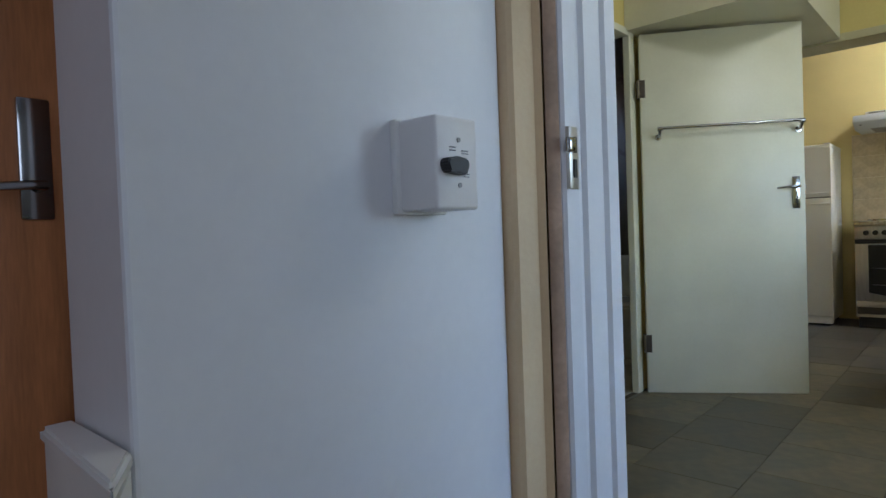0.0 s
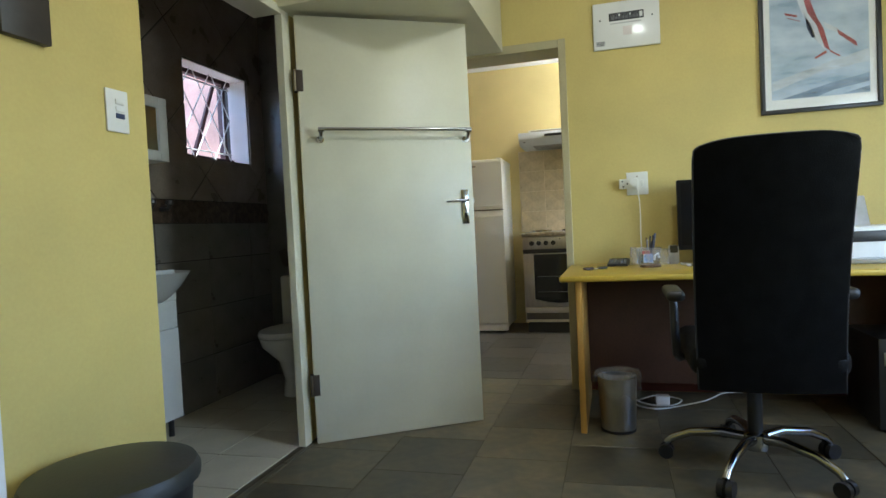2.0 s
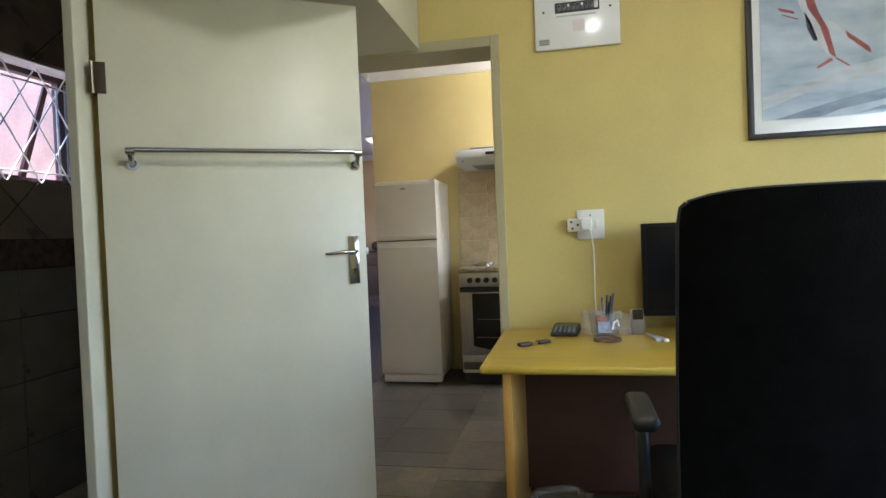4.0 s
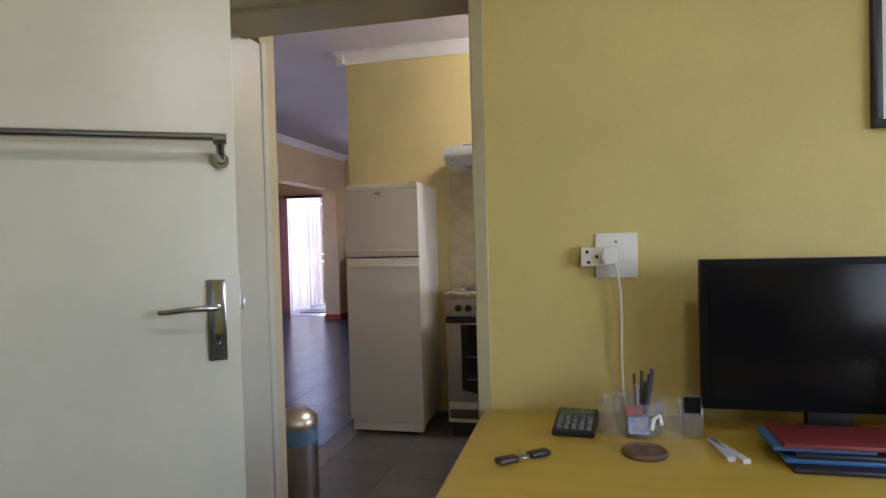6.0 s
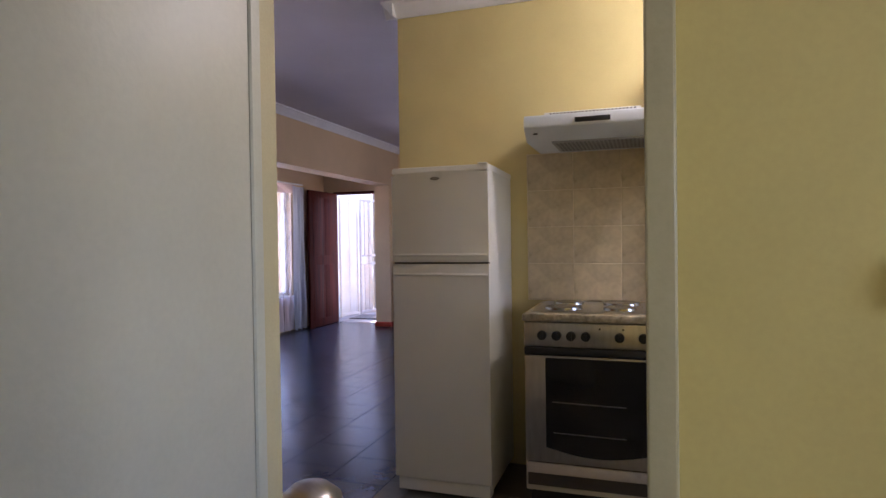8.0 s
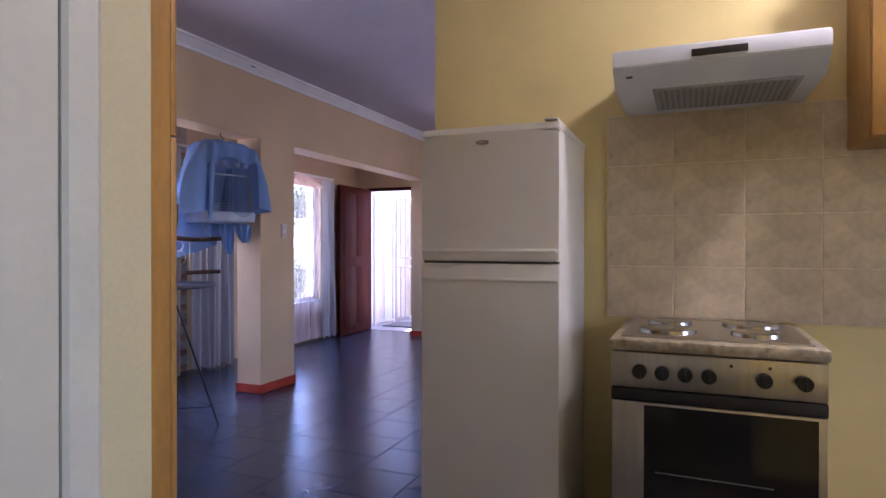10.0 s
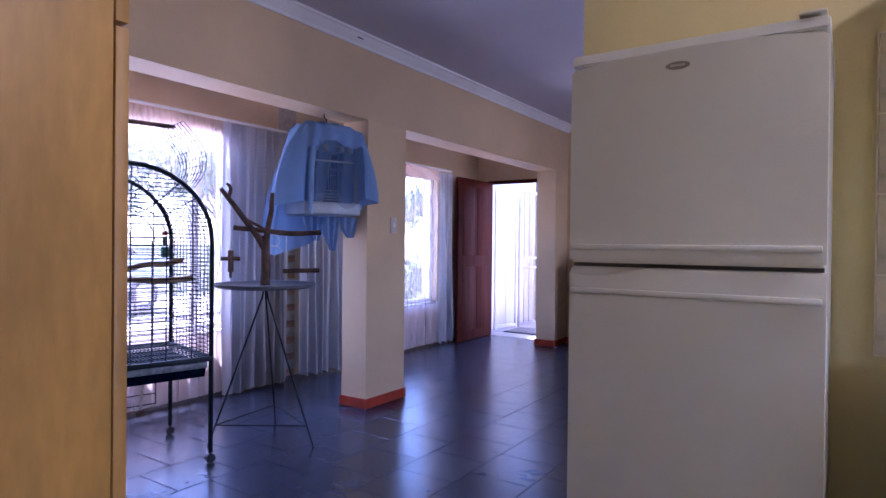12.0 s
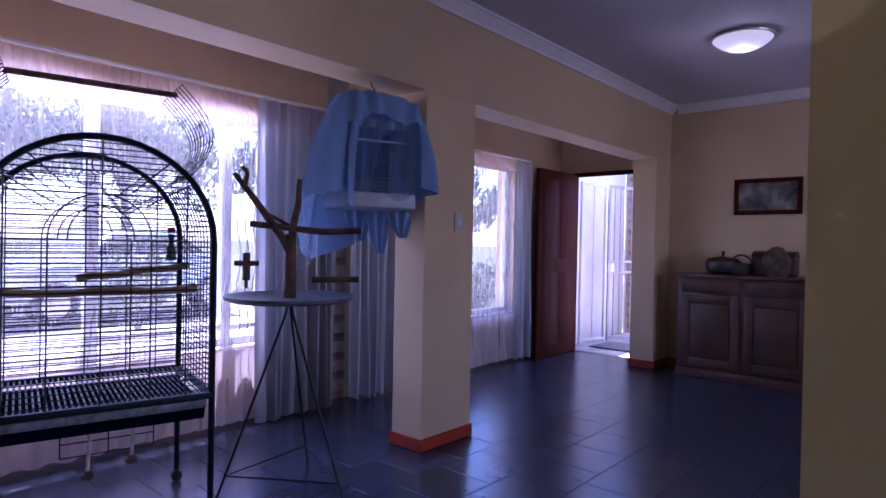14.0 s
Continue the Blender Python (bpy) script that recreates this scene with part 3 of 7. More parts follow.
def security_gate():
    g = thing("security_gate", AT((12.72, 5.43, 0.0)) @ pose(0, 0, 0, 0, 0, -14), "white painted steel security gate standing open on the porch", "gate")
    # White gate coloured grey: its backlit shade is put into the paint.
    paint = mat("backlit_gate_grey", (0.42, 0.41, 0.43), 0.5, spots=0.1, scale=20)
    for a, b, n in ((0.0, 0.80, 6), (-0.50, -0.06, 1)):
        bm = B()
        for x in (a, b):
            box(bm, x - 0.018, x + 0.018, -0.018, 0.018, 0, 2.0, 0.002)
        for z in (0.03, 1.96):
            box(bm, a + 0.018, b - 0.018, -0.016, 0.016, z, z + 0.035, 0.002)
        part("gate_frame", bm, paint if n == 6 else WHITE, g)
        for i in range(n):
            bm = B()
            x = a + (b - a) * (i + 1) / (n + 1)
            tube(bm, [(x, 0, 0.06), (x, 0, 1.97)], 0.008, 6)
            part("bar", bm, paint if n == 6 else WHITE, g)
    for z in (0.86, 1.0):
        bm = B()
        box(bm, 0.018, 0.782, -0.01, 0.01, z, z + 0.03, 0.002)
        part("rail", bm, paint, g)
    bm = B()
    box(bm, 0.02, 0.10, -0.02, 0.02, 0.89, 1.0, 0.003)
    part("lock_box", bm, STEEL, g)

    mt = thing("doormat", AT((12.12, 4.72, 0.008)), "flat grey doormat on the porch tiles", "doormat")
    bm = B()
    box(bm, 0, 0.5, 0, 0.62, 0, 0.014, 0.004)
    part("mat_body", bm, mat("grey_coir", (0.24, 0.22, 0.22), 0.95, spots=0.2, scale=60, fine=300, bump=0.4), mt)
    bm = B()
    for x0, x1, y0, y1 in ((0.0, 0.5, -0.012, 0.0), (0.0, 0.5, 0.62, 0.632), (-0.012, 0.0, -0.012, 0.632), (0.5, 0.512, -0.012, 0.632)):
        box(bm, x0, x1, y0, y1, 0, 0.010, 0.002)
    part("mat_edging", bm, BLACK, mt, "dark rubber edging")


security_gate()

# ---------------------------------------------------------------- windows of the sun room


def window(name, x0, x1, y, z0, z1, mullions, bars, material, label, depth=0.06):
    w = thing(name, AT(((x0 + x1) / 2, y, z0)), label, "window", kind="structure")
    cx = (x0 + x1) / 2
    h = z1 - z0
    a, b = x0 - cx, x1 - cx
    bm = B()
    box(bm, a, a + 0.045, 0, depth, 0, h, 0.003)
    box(bm, b - 0.045, b, 0, depth, 0, h, 0.003)
    box(bm, a + 0.045, b - 0.045, 0, depth, 0, 0.045, 0.003)
    box(bm, a + 0.045, b - 0.045, 0, depth, h - 0.045, h, 0.003)
    part("window_frame", bm, material, w)
    xs = [a] + [m - cx for m in mullions] + [b]
    for m in xs[1:-1]:
        bm = B()
        box(bm, m - 0.035, m + 0.035, 0.002, depth - 0.002, 0.045, h - 0.045, 0.003)
        part("mullion", bm, material, w)
    for p, q in zip(xs, xs[1:]):
        bm = B()
        box(bm, p + 0.03, q - 0.03, depth / 2 - 0.002, depth / 2 + 0.002, 0.03, h - 0.03)
        pane = part("pane", bm, CLEAR, w)
        pane.visible_shadow = False
    for (p, q, z) in bars:
        bm = B()
        box(bm, p - cx, q - cx, 0.004, depth - 0.004, z - z0 - 0.018, z - z0 + 0.018, 0.003)
        part("transom", bm, material, w)
    return w


w1 = window("window_1", 5.302, 7.898, 5.68, 0.502, 2.028, (6.05, 6.79, 7.61), ((7.645, 7.853, 1.95), (7.645, 7.853, 0.62), (6.825, 7.575, 0.62)), WHITE, "wide white framed sun room window")
w2 = window("window_2", 9.302, 10.848, 5.68, 0.502, 2.028, (10.05,), (), WHITE, "white framed sun room window beside the front door")
for nm, a, b in (("sill_board", 5.28, 7.92), ("sill_board", 9.28, 10.87)):
    bm = B()
    box(bm, a, b, 5.585, 5.68, 0.485, 0.503, 0.004)
    structure("window_sill", bm, WHITE, "white painted window sill", "sill")

# casement burglar bars in the narrow light
g = thing("burglar_bars", AT((7.75, 5.665, 0.55)), "thin twisted burglar bars across the narrow casement", "burglar bars")
for i in range(3):
    bm = B()
    x = -0.06 + 0.06 * i
    tube(bm, [(x + 0.018 * math.sin(k * 1.3), 0, k * 0.09) for k in range(16)], 0.004, 5)
    part("bar", bm, CAGEIRON, g)


def curtain(name, x0, x1, y, z0, z1, folds, depth, material, label, category="curtain", seed=1, n=None, gather=0.0):
    rnd = random.Random(seed)
    ph = [rnd.uniform(0, 6.28) for _ in range(4)]

    def f(u, v):
        top = v
        s = math.sin(u * folds * 2 * math.pi + ph[0] + 0.5 * math.sin(u * 7 + ph[1]))
        s2 = math.sin(u * folds * 4.3 * math.pi + ph[2] + 1.5 * math.sin(u * 5 + 0.8 * top + ph[3]))
        amp = depth * (0.55 + 0.45 * (1 - top)) * (0.75 + 0.25 * math.sin(u * 11 + ph[3]))
        x = x0 + (x1 - x0) * (u + gather * (1 - top) * 0.04 * math.sin(u * 9 + ph[1]))
        return (x, y + amp * (s + 0.25 * s2) + 0.01 * math.sin(v * 5 + u * 20), z0 + (z1 - z0) * v + (0.012 * math.sin(u * folds * 6.28 + ph[2]) if v == 0 else 0))
    bm = B()
    sheet(bm, n or int(folds * 20), 10, f)
    return single(name, bm, material, label, category, smooth=180)


curtain("net_curtain", 5.25, 7.80, 5.53, 0.03, 2.10, 26, 0.018, NET, "sheer white net curtain in front of the wide window", "net curtain", 3)
curtain("net_curtain", 9.35, 10.74, 5.53, 0.03, 2.08, 15, 0.018, NET, "sheer white net curtain beside the front door", "net curtain", 4)
curtain("net_curtain_hem", 5.25, 7.80, 5.50, 0.03, 0.50, 17, 0.030, NETHEM, "denser lower part of the net curtain below the sill", "net curtain", 13)
curtain("net_curtain_hem", 9.35, 10.74, 5.50, 0.03, 0.50, 10, 0.030, NETHEM, "denser lower part of the net curtain beside the door", "net curtain", 14)
curtain("net_heading", 5.25, 8.0, 5.50, 1.98, 2.14, 60, 0.010, FRILL, "gathered heading of the net curtain", "curtain heading", 5)
curtain("net_heading", 9.35, 10.8, 5.50, 1.95, 2.09, 36, 0.010, FRILL, "gathered heading of the net curtain", "curtain heading", 6)
curtain("curtain", 7.68, 8.33, 5.44, 0.02, 2.13, 7.6, 0.058, CURTAIN, "grey blue floor-length curtain gathered beside the window", "curtain", 7, gather=1)
curtain("curtain", 8.50, 8.98, 5.44, 0.02, 2.13, 5.4, 0.058, CURTAIN, "grey blue floor-length curtain hanging behind the pillar", "curtain", 8, gather=1)
curtain("curtain", 10.68, 10.98, 5.47, 0.02, 2.06, 2.6, 0.04, CURTAIN, "grey blue curtain beside the front door", "curtain", 9, gather=1)
bm = B()
tube(bm, [(5.2, 5.46, 2.15), (9.0, 5.46, 2.15)], 0.012)
single("curtain_rail", bm, WHITE, "thin white curtain rail above the wide window", "curtain rail")
bm = B()
tube(bm, [(9.3, 5.50, 2.10), (11.0, 5.50, 2.10)], 0.012)
single("curtain_rail", bm, WHITE, "thin white curtain rail beside the front door", "curtain rail")

# ---------------------------------------------------------------- kitchen


def fridge():
    f = thing("fridge", AT((6.055, 1.462, 0.0)), "white two-door fridge freezer standing by the wall end", "fridge")
    # local x: depth from the door faces to the wall, local y: width
    W, D, H = 0.495, 0.545, 1.63
    bm = B()
    box(bm, 0.05, D, 0.003, W - 0.003, 0.045, H - 0.012, 0.006)
    part("body", bm, FRIDGE, f)
    bm = B()
    prism(bm, [(0.012, H - 0.03), (0.02, H - 0.004), (0.06, H + 0.004), (D, H - 0.002), (D, H - 0.03)], "y", 0.0, W)
    bmesh.ops.bevel(bm, geom=bm.edges[:], offset=0.004, segments=2, affect="EDGES")
    part("top", bm, FRIDGE, f)

    def front(z0, z1):
        bm = B()
        n = 14
        ring = [(0.004 + 0.010 * (2 * k / n - 1) ** 2, 0.0 + W * k / n) for k in range(n + 1)] + [(0.046, W), (0.046, 0.0)]
        prism(bm, ring, "z", z0, z1)
        bmesh.ops.bevel(bm, geom=[e for e in bm.edges if abs(e.verts[0].co.z - e.verts[1].co.z) < 1e-4], offset=0.006, segments=2, affect="EDGES")
        return bm
    upper = front(1.160, 1.600)
    for v in upper.verts:
        if v.co.z > 1.58:
            v.co.z += 0.012 * (1 - (2 * v.co.y / W - 1) ** 2) - 0.006
    top = part("freezer_door", upper, FRIDGE, f)
    bm = B()
    cols = []
    n = 44
    for k in range(n + 1):
        y = W * k / n
        q = min(1.0, max(0.0, (y - 0.315) / 0.175))
        scoop = 0.018 * math.sin(math.pi * min(0.72, q * 0.72)) ** 1.6
        x = 0.004 + 0.010 * (2 * k / n - 1) ** 2
        zt = 1.151 - scoop
        cols.append([bm.verts.new(p) for p in ((0.046, y, 0.085), (x + 0.005, y, 0.085), (x, y, 0.092), (x, y, 1.08), (x, y, zt - 0.006), (x + 0.003, y, zt - 0.001), (x + 0.007, y, zt), (0.020, y, zt), (0.030, y, 1.151), (0.046, y, 1.151))])
    for a, b in zip(cols, cols[1:]):
        for k in range(10):
            bm.faces.new((a[k], a[(k + 1) % 10], b[(k + 1) % 10], b[k]))
    bm.faces.new(cols[0])
    bm.faces.new(cols[-1][::-1])
    low = part("fridge_door", bm, FRIDGE, f)
    for nm, door, z in (("trim_strip", top, 1.195), ("trim_strip", low, 1.098)):
        bm = B()
        box(bm, 0.0, 0.012, 0.006, W - 0.006, z - 0.006, z + 0.006, 0.003)
        part(nm, bm, FRIDGE, door)
    bm = B()
    box(bm, 0.03, 0.10, 0.01, W - 0.01, 0.015, 0.08, 0.004)
    part("plinth", bm, FRIDGE, f)
    bm = B()
    box(bm, 0.030, 0.052, 0.004, W - 0.004, 1.1515, 1.1595)
    part("seal", bm, mat("grey_door_seal", (0.10, 0.09, 0.08), 0.7), f, "grey rubber door seal")
    bm = B()
    prism(bm, [(0.262 + 0.024 * math.cos(k * 0.3142), 1.568 + 0.008 * math.sin(k * 0.3142)) for k in range(20)], "x", 0.001, 0.006)
    badge = part("badge", bm, mat("dull_grey_badge", (0.28, 0.25, 0.22), 0.4, 0.3), top, "small oval metal badge")
    bm = B()
    box(bm, 0.000, 0.0025, 0.248, 0.276, 1.566, 1.570)
    part("badge_bar", bm, STEEL, badge)
    bm = B()
    box(bm, 0.015, 0.05, 0.005, 0.05, H + 0.001, H + 0.007, 0.002)
    part("hinge_cover", bm, FRIDGE, f)
    for y in (0.05, W - 0.05):
        for x in (0.08, D - 0.05):
            bm = B()
            tube(bm, [(x, y, 0.0), (x, y, 0.05)], 0.018, 10)
            part("foot", bm, BLACK, f)


fridge()


def stove():
    s = thing("stove", AT((6.04, 0.70, 0.0)), "free-standing electric stove with steel front and black oven glass", "stove")
    W, D, H = 0.595, 0.56, 0.925
    bm = B()
    box(bm, 0.02, D, 0.004, W - 0.004, 0.10, H - 0.035, 0.003)
    part("body", bm, mat("cream_enamel", (0.6, 0.56, 0.46), 0.35, spots=0.05), s)
    bm = B()
    box(bm, -0.02, D, 0, W, H - 0.035, H, 0.008)
    part("worktop", bm, mat("mottled_beige_rim", (0.46, 0.40, 0.28), 0.35, spots=0.25, scale=30), s, "mottled beige hob surround")
    bm = B()
    box(bm, 0.035, D - 0.03, 0.03, W - 0.03, H - 0.001, H + 0.006, 0.004)
    hob = part("hob", bm, STEEL, s, "polished steel hob")
    for x, y, r in ((0.17, 0.17, 0.075), (0.17, 0.43, 0.09), (0.39, 0.17, 0.09), (0.39, 0.43, 0.075)):
        bm = B()
        lathe(bm, [(0.0, H + 0.018), (r * 0.85, H + 0.020), (r * 0.97, H + 0.017), (r, H + 0.006)], 24, (x, y))
        plate = part("cover_plate", bm, CHROME, hob, "shiny steel hob plate cover")
    bm = B()
    box(bm, -0.005, 0.03, 0.006, W - 0.006, 0.775, 0.885, 0.004)
    part("control_panel", bm, STEEL, s, "brushed steel control panel")
    for y in (0.505, 0.44, 0.375, 0.31, 0.165, 0.065):
        bm = B()
        tube(bm, [(-0.006, y, 0.828), (-0.024, y, 0.828), (-0.028, y, 0.828)], 0.021, 18)
        box(bm, -0.034, -0.026, y - 0.004, y + 0.004, 0.81, 0.846, 0.001)
        part("knob", bm, BLACK, s, "black control knob")
    for y in (0.25, 0.15):
        bm = B()
        tube(bm, [(-0.008, y, 0.862), (-0.004, y, 0.862)], 0.005, 8)
        part("indicator", bm, BLACK, s)
    bm = B()
    box(bm, -0.01, 0.02, 0.006, W - 0.006, 0.735, 0.772, 0.004)
    part("handle_bar", bm, BLACK, s, "black oven door handle bar")
    bm = B()
    box(bm, -0.008, 0.02, 0.008, W - 0.008, 0.245, 0.733, 0.004)
    door = part("oven_door", bm, STEEL, s, "steel oven door")
    bm = B()
    n = 12
    pts = [(0.03, 0.725), (0.492, 0.725)] + [(0.492 - 0.462 * k / n, 0.315 - 0.035 * math.sin(math.pi * k / n)) for k in range(n + 1)]
    prism(bm, pts, "x", -0.012, -0.006)
    part("oven_window", bm, BLACKGLASS, door, "black oven glass")
    bm = B()
    for z in (0.38, 0.52):
        tube(bm, [(-0.0125, 0.14, z), (-0.0125, 0.46, z + 0.004)], 0.0018, 5)
    part("oven_shelf", bm, STEEL, door)
    # Dark panel stands for the shaded cavity below the drawer's pale lip.
    bm = B()
    box(bm, 0.01, 0.03, 0.012, W - 0.012, 0.125, 0.235, 0.006)
    part("drawer_cavity", bm, mat("drawer_cavity_dark", (0.07, 0.06, 0.05), 0.35, spots=0.06), s, "dark panel coloured as the shaded cavity under the drawer grip")
    bm = B()
    box(bm, -0.004, 0.009, 0.012, W - 0.012, 0.188, 0.238, 0.005)
    part("drawer_grip", bm, mat("pale_drawer_enamel", (0.45, 0.41, 0.36), 0.3, spots=0.06), s, "pale grip rail along the drawer top")
    bm = B()
    box(bm, 0.06, D - 0.03, 0.02, W - 0.02, 0.0, 0.10)
    part("plinth", bm, BLACK, s)


stove()


SLOT = mat("shallow_grey_slot", (0.22, 0.225, 0.22), 0.6)


def cooker_hood():
    h = thing("cooker_hood", AT((6.62, 0.68, 1.735)), "white slimline cooker hood on the wall above the stove", "cooker hood")
    bm = B()
    prism(bm, [(-0.001, 0.135), (-0.30, 0.135), (-0.47, 0.118), (-0.48, 0.105), (-0.48, 0.06), (-0.40, 0.0), (-0.001, 0.0)], "y", 0.0, 0.62)
    bmesh.ops.bevel(bm, geom=bm.edges[:], offset=0.003, segments=2, affect="EDGES")
    part("body", bm, mat("white_hood_enamel", (0.62, 0.66, 0.70), 0.35, spots=0.03), h)
    bm = B()
    box(bm, -0.484, -0.478, 0.22, 0.38, 0.072, 0.095, 0.002)
    part("switch_panel", bm, BLACK, h, "black switch panel")
    bm = B()
    box(bm, -0.30, -0.05, 0.09, 0.55, 0.134, 0.163, 0.003)
    part("vent_ridge", bm, WHITE, h, "raised white vent ridge")
    for i in range(24):
        bm = B()
        box(bm, -0.3035, -0.2985, 0.11 + 0.0175 * i, 0.120 + 0.0175 * i, 0.146, 0.158)
        part("vent_slot", bm, BLACK, h)
    bm = B()
    box(bm, -0.40, -0.08, 0.06, 0.50, -0.005, 0.002, 0.001)
    grille = part("filter", bm, mat("grey_filter", (0.32, 0.33, 0.33), 0.5, spots=0.1), h, "grey slotted filter")
    for i in range(22):
        bm = B()
        box(bm, -0.38, -0.10, 0.075 + 0.019 * i, 0.084 + 0.019 * i, -0.0075, -0.005)
        part("slot", bm, SLOT, grille)
    bm = B()
    box(bm, -0.45, -0.425, 0.56, 0.58, 0.032, 0.038)
    part("clip", bm, BLACK, h)


cooker_hood()


kl = thing("ceiling_light", AT((5.98, 0.22, CEIL)), "round glass kitchen ceiling light, switched on", "ceiling light")
bm = B()
lathe(bm, [(0.16, -0.001), (0.165, -0.012), (0.15, -0.022)], 32)
part("rim", bm, STEEL, kl)
bm = B()
lathe(bm, [(0, -0.085), (0.06, -0.08), (0.12, -0.055), (0.15, -0.02)], 32)
part("shade", bm, LAMPGLASS, kl, "glowing frosted glass bowl")


def tall_cupboard():
    c = thing("tall_cupboard", AT((4.64, 2.2, 0.0)), "tall beech veneer kitchen cupboard with two doors", "cupboard")
    bm = B()
    box(bm, 0.0, 0.525, 0.0, 0.60, 0.06, 2.30, 0.002)
    part("body", bm, CUPBOARD, c)
    for z0, z1 in ((0.08, 1.470), (1.476, 2.295)):
        bm = B()
        box(bm, 0.528, 0.546, 0.002, 0.598, z0, z1, 0.002)
        door = part("door", bm, CUPBOARD, c)
        bm = B()
        zz = 1.2 if z0 < 1 else 1.6
        tube(bm, [(0.546, 0.54, zz), (0.57, 0.54, zz), (0.57, 0.54, zz + 0.1), (0.546, 0.54, zz + 0.1)], 0.005)
        part("handle", bm, STEEL, door, "steel bow handle")
    bm = B()
    box(bm, 0.02, 0.50, 0.02, 0.58, 0, 0.06)
    part("plinth", bm, BLACK, c)


tall_cupboard()


def wall_cupboard():
    c = thing("wall_cupboard", AT((6.62, -0.35, 1.55)), "beech wall cupboard beside the cooker hood", "cupboard")
    bm = B()
    box(bm, -0.30, 0, 0, 0.90, 0, 0.70, 0.002)
    part("body", bm, CUPBOARD, c)
    for y in (0.003, 0.452):
        bm = B()
        box(bm, -0.32, -0.302, y, y + 0.445, 0.003, 0.697, 0.002)
        part("door", bm, CUPBOARD, c)


wall_cupboard()


def pedal_bin(m, r, h, label, material):
    b = thing("pedal_bin", m, label, "bin")
    bm = B()
    lathe(bm, [(r * 0.96, 0.0), (r, 0.01), (r, h * 0.80)], 28)
    part("body", bm, material, b)
    bm = B()
    lathe(bm, [(r * 1.03, h * 0.80), (r * 1.03, h * 0.84), (r * 0.98, h * 0.90), (r * 0.6, h * 0.975), (0, h)], 28)
    part("lid", bm, material, b)
    bm = B()
    lathe(bm, [(r * 1.012, h * 0.64), (r * 1.03, h * 0.70), (r * 1.012, h * 0.795)], 28)
    part("liner_edge", bm, mat("blue_plastic_liner", (0.10, 0.22, 0.36), 0.35), b, "blue plastic liner edge")
    bm = B()
    box(bm, -r * 1.25, -r * 0.9, -0.03, 0.03, 0.012, 0.022, 0.003)
    part("pedal", bm, BLACK, b)


pedal_bin(AT((5.05, 1.83, 0)) @ pose(0, 0, 0, 0, 0, 60), 0.105, 0.46, "brushed steel pedal bin beside the tall cupboard", STEEL)

# ---------------------------------------------------------------- office


def desk():
    d = thing("desk", AT((3.365, -1.0, 0.0)), "yellow topped desk with beech side panels against the wall", "desk")
    # local x from the front edge to the wall, local y along the wall
    bm = B()
    box(bm, 0.0, 0.79, 0.0, 1.735, 0.722, 0.75, 0.010, 3)
    part("desktop", bm, DESKTOP, d)
    for y in (0.08, 1.635):
        bm = B()
        box(bm, 0.03, 0.725, y, y + 0.028, 0, 0.722, 0.002)
        part("side_panel", bm, BEECH, d, "beech side panel")
    bm = B()
    # Panel reaches below its true edge to stand for shade on the wall.
    box(bm, 0.605, 0.623, 0.108, 1.635, 0.10, 0.722, 0.002)
    part("modesty_panel", bm, MAROON, d, "dark brown back panel, lowered to stand for shade on the wall")


desk()


